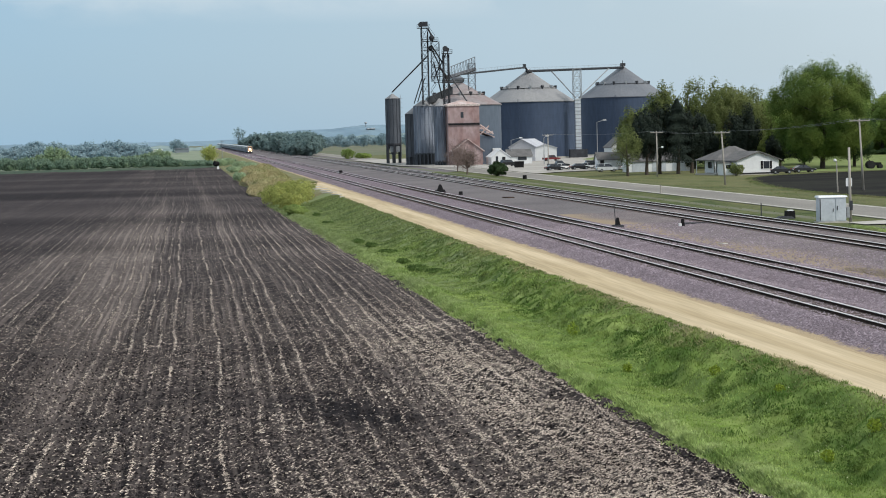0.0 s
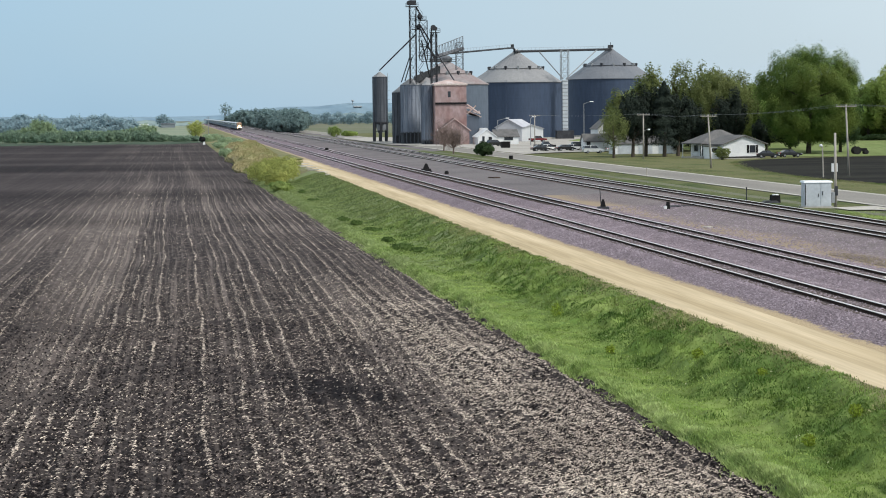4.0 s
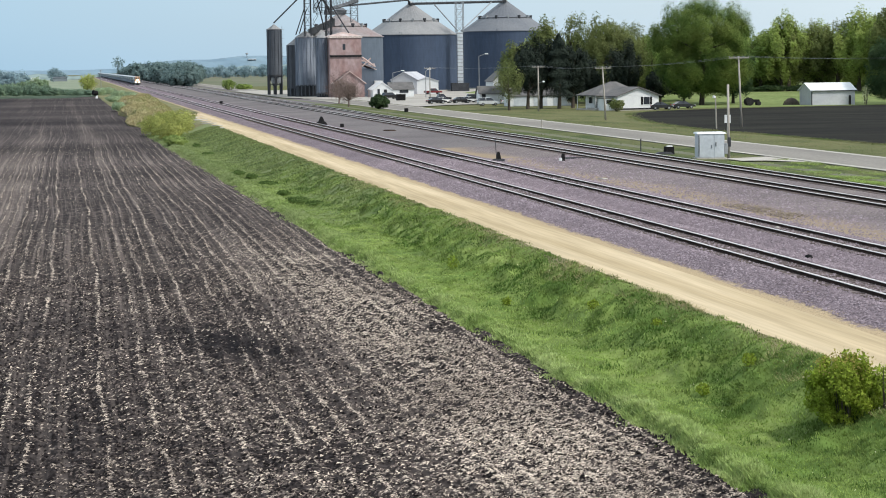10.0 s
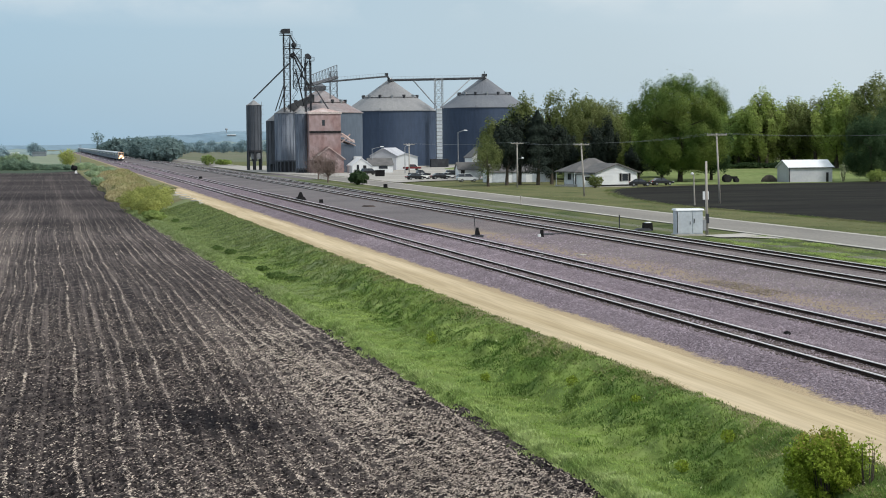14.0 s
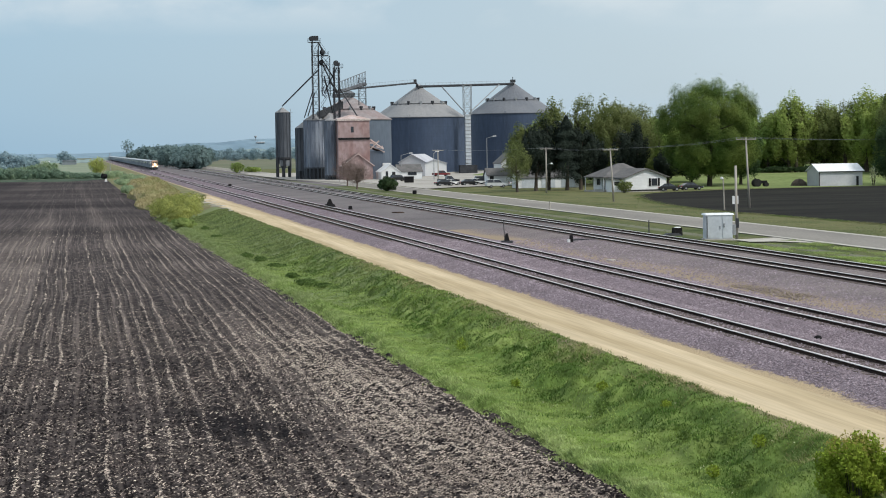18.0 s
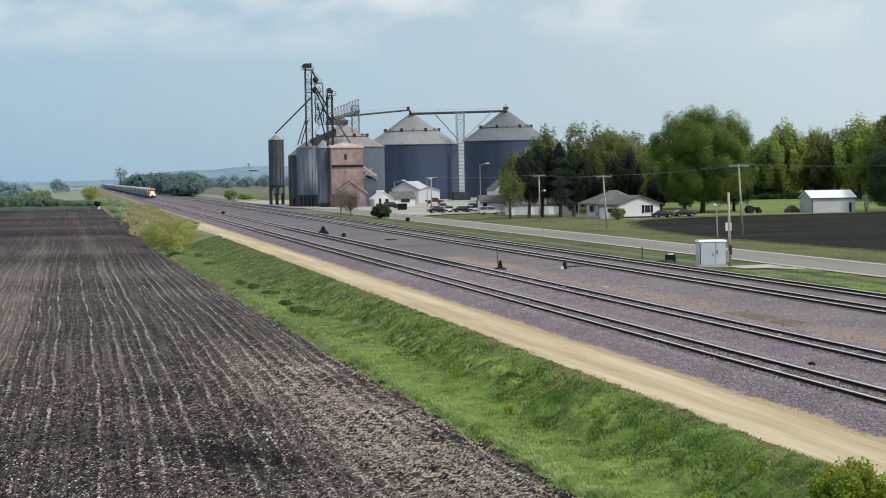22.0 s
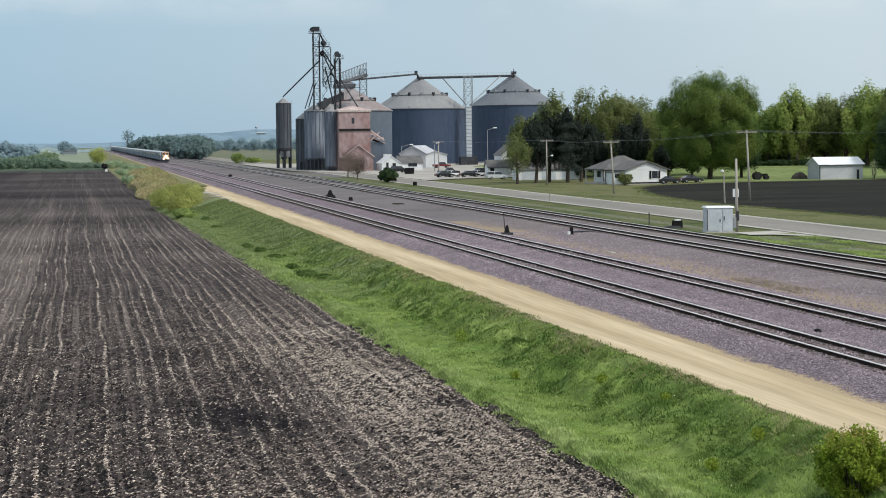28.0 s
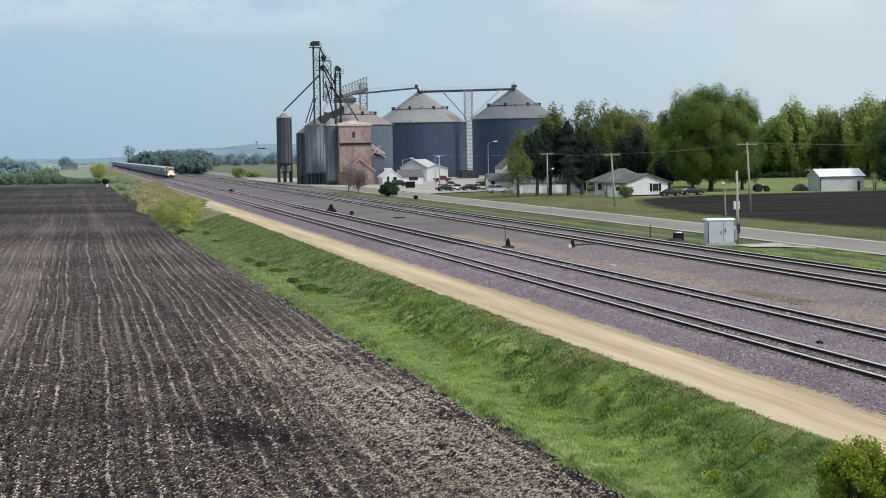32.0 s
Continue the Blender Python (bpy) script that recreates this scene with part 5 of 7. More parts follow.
    part("post", G().tube((0, 0, -0.2), (0, 0, 10.5), 0.13, 0.10), GREYSTEEL, t)
    part("crossarm", G().box((0, -0.1, 10.0), (1.6, 0.1, 0.12)), GREYSTEEL, t)
    # low sheds far away
    for x, y, w, h, m in ((-29.0, 1800, 9, 1.4, WHITE), (-7.0, 1800, 12, 2.0, LOCO_GREY)):
        t = thing("barn", (x, y, 0.6), "long low farm building far across the fields", "barn", "far farm buildings")
        part("wall", G().house_wall(-w / 2, w / 2, -5, 5, -2, h * 0.6, h, "x"), m, t)
        part("roof", G().gable(-w / 2, w / 2, -5, 5, 0, h * 0.6, h, "x", 0.4, 0.3), WHITE_ROOF if m is WHITE else m, t)


far_country()


def ridge(name, y, x0, x1, profile, material, label, depth=500):
    """A long low swell of land, with a crest that rises and falls."""
    n = 80
    g = G()
    pts = []
    for i in range(n):
        u = i / (n - 1)
        x = x0 + (x1 - x0) * u
        h = np.interp(x, [p[0] for p in profile], [p[1] for p in profile]) + 1.2 * math.sin(i * 1.7) + 0.9 * math.sin(i * 4.1)
        pts += [(x, y, -3), (x, y + 20, h * 0.75), (x, y + 120, h), (x, y + depth, -3)]
    g.add(pts, [(i * 4 + k, (i + 1) * 4 + k, (i + 1) * 4 + k + 1, i * 4 + k + 1) for i in range(n - 1) for k in range(3)])
    structure(name, g, material, label, "hills", True)


# both hill colours already hold the blue of the haze before them
HAZE_A = mat("hazed_far_hill", (0.140, 0.215, 0.282), (0.195, 0.280, 0.345), 0.012, 0.05, 1.0, fine_amount=0.15, contrast=(0.3, 0.7), stretch=(1, 0.4, 3))
HAZE_B = mat("hazed_near_hill", (0.150, 0.210, 0.225), (0.22, 0.285, 0.275), 0.02, 0.08, 1.0, fine_amount=0.25, contrast=(0.42, 0.58), stretch=(1, 0.4, 3))
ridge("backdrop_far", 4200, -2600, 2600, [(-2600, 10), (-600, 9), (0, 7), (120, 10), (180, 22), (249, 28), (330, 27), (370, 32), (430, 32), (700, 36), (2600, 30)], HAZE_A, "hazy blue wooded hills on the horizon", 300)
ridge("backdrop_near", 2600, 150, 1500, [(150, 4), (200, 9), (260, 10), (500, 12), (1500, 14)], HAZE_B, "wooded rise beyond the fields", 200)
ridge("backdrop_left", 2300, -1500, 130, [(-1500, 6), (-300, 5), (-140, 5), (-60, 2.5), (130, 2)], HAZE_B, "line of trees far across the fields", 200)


# white roof, dulled towards blue-grey to put the haze into it
SHED_WHITE = mat("hazed_hall_roof", (0.40, 0.46, 0.51), (0.46, 0.52, 0.57), 0.3, 2, 0.6, fine_amount=0.06)


def water_tower():
    t = thing("water_tower", (368, 4270, 30), "pale grey water tower on the far hill", "water tower")
    part("tank", G().lathe([(0.1, 9), (2.2, 8.6), (3.0, 7.4), (3.0, 6.2), (1.7, 5.2), (0.7, 4.6)], n=20), GREYSTEEL, t)
    part("column", G().tube((0, 0, -6), (0, 0, 5), 0.9, 0.7, 12), GREYSTEEL, t)
    t = thing("far_hall", (374, 4222, 23.5), "long white building on the far hillside", "building")
    part("wall", G().box((0, 0, 0.7), (17, 10, 1.6)), GREYSTEEL, t)
    part("roof", G().gable(-8.5, 8.5, -5, 5, 0, 1.5, 2.4, "x"), SHED_WHITE, t)


water_tower()


# ---------------------------------------------------------------- grain elevator
def big_bin(x, y, r, eave, apex, roof_material, label, wall_material=GALV, vents=14, n=72, vent_at=0.42):
    z0 = -0.33
    t = thing("grain_bin", (x, y, z0), label, "grain bin", "large grain bins")
    eave, apex = eave - z0, apex - z0
    part("foundation", G().lathe([(0.1, 0.45), (r + 0.25, 0.45), (r + 0.25, -0.3)], n=n), CONCRETE, t)
    ring = []
    k = int(eave / 1.12)
    for i in range(k):                       # each ring of sheets laps over the next
        a, b = 0.4 + (eave - 0.4) * i / k, 0.4 + (eave - 0.4) * (i + 1) / k
        ring += [(r + 0.010, a), (r, b - 0.05)]
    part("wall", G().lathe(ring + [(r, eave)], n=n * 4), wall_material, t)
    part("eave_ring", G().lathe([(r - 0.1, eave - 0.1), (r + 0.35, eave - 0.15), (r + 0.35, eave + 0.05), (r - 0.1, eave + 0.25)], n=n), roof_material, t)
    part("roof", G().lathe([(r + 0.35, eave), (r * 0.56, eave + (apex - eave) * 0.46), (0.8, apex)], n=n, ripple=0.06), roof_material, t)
    rv = r * (1 - vent_at)
    zv = eave + (apex - eave) * vent_at
    part("roof_ring", G().lathe([(rv + 0.45, zv + 0.15), (rv + 0.5, zv + 0.3), (rv - 0.2, zv + 0.55)], n=n), roof_material, t)
    for i in range(vents):
        a = 2 * math.pi * (i + 0.3) / vents
        part("roof_vent", G().box((math.cos(a) * (rv + 0.3), math.sin(a) * (rv + 0.3), zv + 0.7), (0.9, 0.7, 0.7), rz=math.degrees(a)).tube((math.cos(a) * (rv + 0.3), math.sin(a) * (rv + 0.3), zv - 0.4), (math.cos(a) * (rv + 0.3), math.sin(a) * (rv + 0.3), zv + 0.6), 0.4), DARKSTEEL if i % 2 else GREYSTEEL, t)
    part("cap", G().lathe([(0.1, apex + 0.9), (0.7, apex + 0.8), (1.0, apex + 0.1), (1.3, apex - 0.4)], n=20), GREYSTEEL, t)
    a = radians(-112)
    g = G()
    for s in (-0.22, 0.22):
        g.tube((math.cos(a) * (r + 0.35) + s, math.sin(a) * (r + 0.35), 0.4), (math.cos(a) * (r + 0.35) + s, math.sin(a) * (r + 0.35), eave + 0.8), 0.04, n=5)
    for i in range(int(eave / 0.4)):
        g.tube((math.cos(a) * (r + 0.35) - 0.22, math.sin(a) * (r + 0.35), 0.5 + i * 0.4), (math.cos(a) * (r + 0.35) + 0.22, math.sin(a) * (r + 0.35), 0.5 + i * 0.4), 0.02, n=4)
    part("ladder", g, wall_material, t)
    return t


def lattice(g, x0, x1, y0, y1, z0, z1, r=0.06, bay=2.2):
    """Four posts with rails and crossed braces."""
    c = [(x0, y0), (x1, y0), (x1, y1), (x0, y1)]
    for x, y in c:
        g.tube((x, y, z0), (x, y, z1), r, n=5)
    k = max(1, round((z1 - z0) / bay))
    for i in range(k):
        a, b = z0 + (z1 - z0) * i / k, z0 + (z1 - z0) * (i + 1) / k
        for j in range(4):
            p, q = c[j], c[(j + 1) % 4]
            g.tube((*p, b), (*q, b), r * 0.7, n=4)
            g.tube((*p, a), (*q, b), r * 0.6, n=4)
            g.tube((*q, a), (*p, b), r * 0.6, n=4)


def platform(t, c, sx, sy, name="platform"):
    x, y, z = c
    p = part(name, G().box(c, (sx, sy, 0.12)), DARKSTEEL, t)
    for a, b in ((-1, -1), (1, -1), (1, 1), (-1, 1)):
        part("railing_post", G().tube((x + a * sx / 2, y + b * sy / 2, z), (x + a * sx / 2, y + b * sy / 2, z + 1.1), 0.04, n=4), DARKSTEEL, p)
    for h in (0.55, 1.1):
        for side in (-1, 1):
            part("rail_bar", G().box((x, y + side * sy / 2, z + h), (sx, 0.05, 0.05)), DARKSTEEL, p)
            part("rail_bar", G().box((x + side * sx / 2, y, z + h), (0.05, sy, 0.05)), DARKSTEEL, p)


def small_bin(place, r, z_low, eave, apex, label, ribs=14, legs=0, material=None):
    t = thing("grain_bin", place, label, "grain bin", "small grain bins")
    material = material or GALV_OLD
    prof = [(r, z_low)]
    k = max(3, int((eave - z_low) / 1.1))
    for i in range(k):
        b = z_low + (eave - z_low) * (i + 1) / k
        prof += [(r - 0.012, b - 0.06), (r + 0.012, b)]
    part("wall", G().lathe(prof, n=ribs * 4), material, t)
    for i in range(ribs):
        a = 2 * math.pi * i / ribs
        part("rib", G().box((math.cos(a) * (r + 0.06), math.sin(a) * (r + 0.06), (eave + z_low) / 2), (0.24, 0.13, eave - z_low), rz=math.degrees(a)), material, t)
    part("roof", G().lathe([(r + 0.2, eave - 0.05), (r * 0.5, eave + (apex - eave) * 0.55), (0.25, apex)], n=ribs * 4), GALV_ROOF, t)
    if legs:
        part("hopper", G().lathe([(r - 0.05, z_low + 0.1), (0.4, z_low * 0.35), (0.3, z_low * 0.2)], n=24), SLIM, t)
        part("skirt", G().lathe([(r + 0.08, z_low + 0.1), (r + 0.08, z_low - 0.5)], n=ribs * 4), DARKSTEEL, t)
        for i in range(legs):
            a = 2 * math.pi * (i + 0.5) / legs
            part("leg", G().box((math.cos(a) * r, math.sin(a) * r, z_low / 2 - 0.2), (0.6, 0.6, z_low + 0.4), rz=math.degrees(a)), DARKSTEEL, t)
        for i in range(legs):
            a, b = 2 * math.pi * (i + 0.5) / legs, 2 * math.pi * (i + 1.5) / legs
            p, q = Vector((math.cos(a) * r, math.sin(a) * r, 0)), Vector((math.cos(b) * r, math.sin(b) * r, 0))
            for h in (0.5, 0.92):
                part("brace", G().tube(p + Vector((0, 0, z_low * h)), q + Vector((0, 0, z_low * h)), 0.12, n=5), DARKSTEEL, t)
    else:
        # dark drum set behind the legs in place of the hollow's shade
        part("base", G().lathe([(r - 0.5, z_low + 0.1), (r - 0.5, -0.2)], n=ribs * 4), DARKSTEEL, t, "dark drum standing for the shaded hollow under the bin")
        part("floor_ring", G().lathe([(r - 0.5, z_low), (r + 0.1, z_low), (r + 0.1, z_low + 0.35)], n=ribs * 4), SLIM, t)
        for i in range(ribs):
            a = 2 * math.pi * (i + 0.5) / ribs
            part("leg", G().box((math.cos(a) * r, math.sin(a) * r, z_low / 2 - 0.1), (0.3, 0.3, z_low + 0.2), rz=math.degrees(a)), SLIM, t)
    return t


def elevator():
    Z = -0.33
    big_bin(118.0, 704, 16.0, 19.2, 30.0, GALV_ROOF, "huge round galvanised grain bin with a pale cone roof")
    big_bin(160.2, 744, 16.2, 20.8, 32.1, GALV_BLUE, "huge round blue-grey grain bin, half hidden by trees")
    big_bin(86.0, 648, 13.4, 17.9, 25.4, GALV_RED, "large grain bin with a rust-tinged cone roof behind the elevator", GALV_PALE)
    slim = small_bin((66.8, 670, Z), 2.3, 6.4, 21.3, 22.9, "slim dark grey hopper bin standing on open legs", 12, 6, SLIM)
    g = G()
    for s in (-0.25, 0.25):
        g.tube((2.6, s, 2), (2.6, s, 22.4), 0.05, n=4)
    for i in range(26):
        g.tube((2.6, -0.25, 2.5 + i * 0.75), (2.6, 0.25, 2.5 + i * 0.75), 0.03, n=4)
        if i > 3 and i % 2:
            g.box((2.95, 0, 2.5 + i * 0.75), (0.7, 0.7, 0.05))
    part("caged_ladder", g, GREYSTEEL, slim)
    part("load_chute", G().box((-0.6, -1.6, 4.6), (1.5, 0.2, 2.0)).box((1.2, -1.6, 4.6), (1.3, 0.2, 2.0)), GREYSTEEL, slim, "pale panels between the legs")
    small_bin((70.9, 616, Z), 3.1, 3.2, 17.8, 19.8, "old ribbed grey grain bin in the cluster", 16)
    small_bin((68.4, 623, Z), 2.4, 2.4, 15.6, 17.4, "narrow dark ribbed bin behind the cluster", 12, 0, SLIM)
    small_bin((73.4, 597, Z), 1.5, 1.0, 17.4, 18.7, "slender ribbed grey bin beside the elevator house", 12)
    small_bin((76.4, 626, Z), 3.2, 2.4, 18.2, 20.6, "old ribbed grey bin behind the elevator house", 16)
    # elevator house
    t = thing("elevator_house", (0, 0, Z), "tall faded-red clad grain elevator house with pale cornice", "elevator")
    part("wall", G().box((79.85, 599, 8.6), (9.3, 14, 17.2)), PINK, t)
    part("cornice", G().box((79.85, 599, 17.45), (9.9, 14.6, 0.5)), mat("pale_cornice", (0.48, 0.40, 0.37), (0.56, 0.49, 0.46), 0.5, 3, 0.8), t, "pale worn cornice")
    part("hip_roof", G().add([(74.9, 591.7, 17.7), (84.8, 591.7, 17.7), (84.8, 606.3, 17.7), (74.9, 606.3, 17.7), (79.8, 596.0, 19.0), (79.8, 602.0, 19.0)], [(0, 1, 4), (1, 2, 5, 4), (2, 3, 5), (3, 0, 4, 5), (3, 2, 1, 0)]), PINK_ROOF, t, "pale pinkish worn hip roof")
    part("gallery", G().add([(72.6, 620, 18.2), (82.0, 632, 21.6), (82.0, 635, 21.6), (72.6, 623, 18.2), (72.6, 620, 20.4), (82.0, 632, 23.9), (82.0, 635, 23.9), (72.6, 623, 20.4)], [(3, 2, 1, 0), (4, 5, 6, 7), (0, 1, 5, 4), (1, 2, 6, 5), (2, 3, 7, 6), (3, 0, 4, 7)]), DARKSTEEL, t, "dark sloping gallery")
    part("ledge", G().box((79.85, 591.9, 12.1), (9.4, 0.7, 0.22)).box((79.85, 591.8, 11.8), (9.2, 0.3, 0.3)), DARK, t, "dark ledge across the front")
    part("window", G().box((79.4, 591.97, 14.6), (0.8, 0.12, 1.7)), GLASS, t)
    g = G()
    for i in range(18):
        g.box((75.4 + i * 0.515, 591.98, 8.0), (0.045, 0.05, 16.0))
    part("cladding_seam", g, PINK, t)
    g = G().house_wall(75.8, 84.4, 586, 592, 0, 4.4, 7.6, "y")
    part("annex_wall", g, PINK, t, "low red annex at the front")
    part("annex_roof", G().gable(75.8, 84.4, 586, 591.9, 0, 4.4, 7.6, "y", 0.5, 0.25), PINK_ROOF, t, "faded pink roof")
    part("annex_door", G().box((80.1, 585.95, 1.6), (3.2, 0.15, 3.2)), DARK, t)
    g = G().box((86.6, 600, 4.1), (4.3, 10, 8.2))
    part("side_wall", g, GALV_PALE, t)
    part("wing", G().box((89.8, 597, 2.3), (2.4, 6, 4.6)), WHITE, t, "pale low lean-to")
    for k in range(6):
        part("torn_sheet", G().box((85.0 + 0.72 * k, 594.2 - 0.1 * (k % 2), 10.6 - 0.42 * k + 0.35 * (k % 3)), (1.1, 0.08, 0.42), m=Matrix.Rotation(radians(20 + 23 * (k % 3)), 3, "Y")), PINK_ROOF, t, "torn pale roofing sheet")
    g = G().add([(84.5, 594.6, 10.0), (84.5, 605.4, 10.0), (89.3, 605.4, 8.0), (89.3, 594.6, 8.0), (84.5, 594.6, 9.75), (84.5, 605.4, 9.75), (89.3, 605.4, 7.75), (89.3, 594.6, 7.75)], [(3, 2, 1, 0), (4, 5, 6, 7), (0, 1, 5, 4), (1, 2, 6, 5), (2, 3, 7, 6), (3, 0, 4, 7)])
    part("side_roof", g, PINK_ROOF, t, "sloping pink roof of the side wing")
    part("dust_pipe", G().tube((85.0, 594.3, 11.5), (88.6, 594.3, 8.9), 0.28).tube((85.0, 594.3, 8.8), (87.6, 594.3, 11.2), 0.2), PINK_ROOF, t)
    # bucket elevators, platforms and spouts
    t = thing("elevator_tower", (0, 0, Z), "dark steel bucket elevator tower with platforms and spouts", "tower")
    g = G()
    lattice(g, 70.2, 72.2, 611, 613.0, 18, 41.0, 0.075, 3.2)
    part("tower_frame", g, DARKSTEEL, t)
    part("elevator_leg", G().box((70.4, 612.2, 30.2), (0.3, 0.5, 23.6)).box((72.1, 612.2, 28.7), (0.3, 0.5, 20.6)), DARKSTEEL, t, "twin casing of the tall leg")
    part("head_box", G().box((71.3, 612.2, 42.4), (1.9, 1.2, 1.4)).tube((70.2, 611.6, 42.3), (70.2, 612.8, 42.3), 0.75, n=14), DARKSTEEL, t)
    platform(t, (71.0, 612.2, 41.2), 3.6, 3.2)
    platform(t, (73.0, 612.2, 37.2), 4.4, 3.0)
    platform(t, (73.0, 612.2, 34.3), 3.8, 3.0)
    part("distributor", G().lathe([(0.3, 0), (0.8, 0.7), (0.8, 1.3), (0.3, 1.9)], (73.4, 612.2, 37.2), 16), DARKSTEEL, t)
    part("valve_box", G().lathe([(0.3, 0), (0.7, 0.6), (0.7, 1.1), (0.3, 1.6)], (73.0, 612.2, 34.3), 16), DARKSTEEL, t)
    part("second_leg", G().box((76.8, 611.0, 26.5), (0.3, 0.5, 17.0)).box((78.0, 611.0, 26.5), (0.3, 0.5, 17.0)), DARKSTEEL, t)
    part("second_head", G().tube((77.3, 610.5, 34.9), (77.3, 611.7, 34.9), 0.75, n=14).box((77.8, 611.1, 34.5), (1.3, 1.0, 1.0)), DARKSTEEL, t)
    platform(t, (77.8, 611.2, 33.4), 3.0, 2.6)
    g = G()
    lattice(g, 73.2, 75.6, 611.4, 613.2, 25.0, 37.0, 0.06, 2.4)
    part("stair_frame", g, DARKSTEEL, t)
    platform(t, (79.6, 616, 24.8), 10.5, 2.4, "catwalk")
    platform(t, (74.6, 612.4, 29.2), 2.6, 2.4)
    platform(t, (75.2, 613.0, 26.6), 3.4, 2.4)
    g = G()
    for i in range(9):                      # ladder flights that zigzag up the tower
        z0, z1 = 19.5 + i * 2.3, 21.8 + i * 2.3
        xa, xb = (72.7, 74.3) if i % 2 else (74.3, 72.7)
        for yy in (610.9, 611.5):
            g.tube((xa, yy, z0), (xb, yy, z1), 0.05, n=4)
            g.tube((xa, yy, z0 + 1.0), (xb, yy, z1 + 1.0), 0.03, n=4)
    part("stair_flight", g, DARKSTEEL, t)
    g = G()
    lattice(g, 76.5, 78.4, 610.6, 612.2, 18, 33.4, 0.07, 2.2)
    part("second_frame", g, DARKSTEEL, t)
    for p, q, r in (((72.2, 612, 33.0), (66.7, 669, 23.4), 0.22), ((70.4, 611.5, 27.0), (67.9, 615, 18.6), 0.16), ((70.8, 611, 26.0), (69.0, 615, 19.0), 0.16),
                    ((73.2, 611.5, 36.0), (76.8, 611.4, 30.0), 0.22), ((73.4, 612, 34.5), (82.0, 634, 22.8), 0.22), ((72.4, 612.5, 41.0), (73.4, 612.5, 39.0), 0.25),
                    ((78.2, 611, 27.5), (83.2, 606, 18.2), 0.20), ((77.6, 611, 33.5), (74.0, 614, 26.0), 0.18), ((75.6, 613, 29.5), (80.2, 626, 25.8), 0.30), ((73.8, 612, 31), (77.0, 618, 20), 0.2)):
        part("spout", G().tube(p, q, r, n=8), DARKSTEEL, t)
    # slanting truss over the rear bin
    t = thing("conveyor_bridge", (0, 0, Z), "grey steel truss bridge slanting over the bin roof", "conveyor")
    g = G()
    a0, a1, b0, b1 = Vector((80.0, 624, 26.4)), Vector((89.3, 632, 29.0)), Vector((80.0, 624, 29.6)), Vector((89.3, 632, 33.0))
    for off in (0, 1.6):
        o = Vector((0, off, 0))
        g.tube(a0 + o, a1 + o, 0.14, n=5).tube(b0 + o, b1 + o, 0.10, n=5)
        for i in range(10):
            p, q = a0.lerp(a1, i / 9) + o, b0.lerp(b1, i / 9) + o
            g.tube(p, q, 0.06, n=4)
            if i < 9:
                g.tube(p, b0.lerp(b1, (i + 1) / 9) + o, 0.05, n=4)
    part("truss", g, BRIDGE, t)
    part("deck", G().tube(a0 + Vector((0, 0.8, 0.2)), a1 + Vector((0, 0.8, 0.2)), 0.6, n=6), BRIDGE, t)
    g = G()
    lattice(g, 87.0, 89.2, 631, 633, 22.5, 31.0, 0.07, 2.2)
    part("support", g, BRIDGE, t)
    part("bin_head", G().lathe([(1.8, 0), (2.0, 1.2), (0.8, 2.0)], (86.0, 648, 25.5), 18), BRIDGE, t)
    part("drive_box", G().box((82.0, 634, 25.6), (6.0, 1.6, 1.2), rz=18), BRIDGE, t)
    # overhead conveyors along the bins
    t = thing("overhead_conveyor", (0, 0, 0), "long dark overhead conveyor running across the bin peaks", "conveyor")
    for p, q in (((83.0, 634, 27.2), (116.4, 700, 31.2)), ((117.0, 701, 29.9), (160.2, 742, 31.8))):
        p, q = Vector(p), Vector(q)
        part("trough", G().tube(p, q, 0.30 if p.x < 100 else 0.44, n=6), DARKSTEEL, t)
        g = G()
        for i in range(25):
            s = p.lerp(q, i / 24)
            g.tube(s, s + Vector((0, 0, 1.2)), 0.03, n=4)
        g.tube(p + Vector((0, 0, 1.2)), q + Vector((0, 0, 1.2)), 0.04, n=4)
        part("handrail", g, GREYSTEEL, t)
    part("drive_head", G().box((116.2, 700, 31.6), (0.9, 1.2, 1.5)).tube((116.6, 700, 31.0), (117.8, 703, 29.8), 0.35), DARKSTEEL, t)
    part("end_head", G().box((160.0, 742, 32.9), (1.8, 1.2, 1.0)).tube((160.0, 742, 33.0), (160.0, 742, 34.4), 0.12), DARKSTEEL, t)
    # leg and lattice between the bins
    t = thing("bin_leg", (0, 0, Z), "pale galvanised leg with lattice head between two bins", "tower")
    g = G()
    lattice(g, 131.2, 133.8, 688, 690.5, 20.0, 30.4, 0.09, 2.4)
    part("lattice", g, GREYSTEEL, t)
    part("casing", G().box((132.5, 689, 10.0), (1.9, 1.6, 20.4)), SILVER_PAINT, t, "pale ribbed casing")
    for i in range(16):
        part("band", G().box((132.5, 689, 0.9 + i * 1.25), (2.1, 1.85, 0.22)), GREYSTEEL, t)
    part("foot", G().box((132.0, 687, 1.4), (6.0, 3.0, 2.8)), DARKSTEEL, t)
    for p, q in (((127.6, 711, 30.4), (132.0, 690, 20.6)), ((153.7, 736, 31.9), (133.2, 690, 20.6))):
        part("brace", G().tube(p, q, 0.22, n=6), GREYSTEEL, t)


elevator()


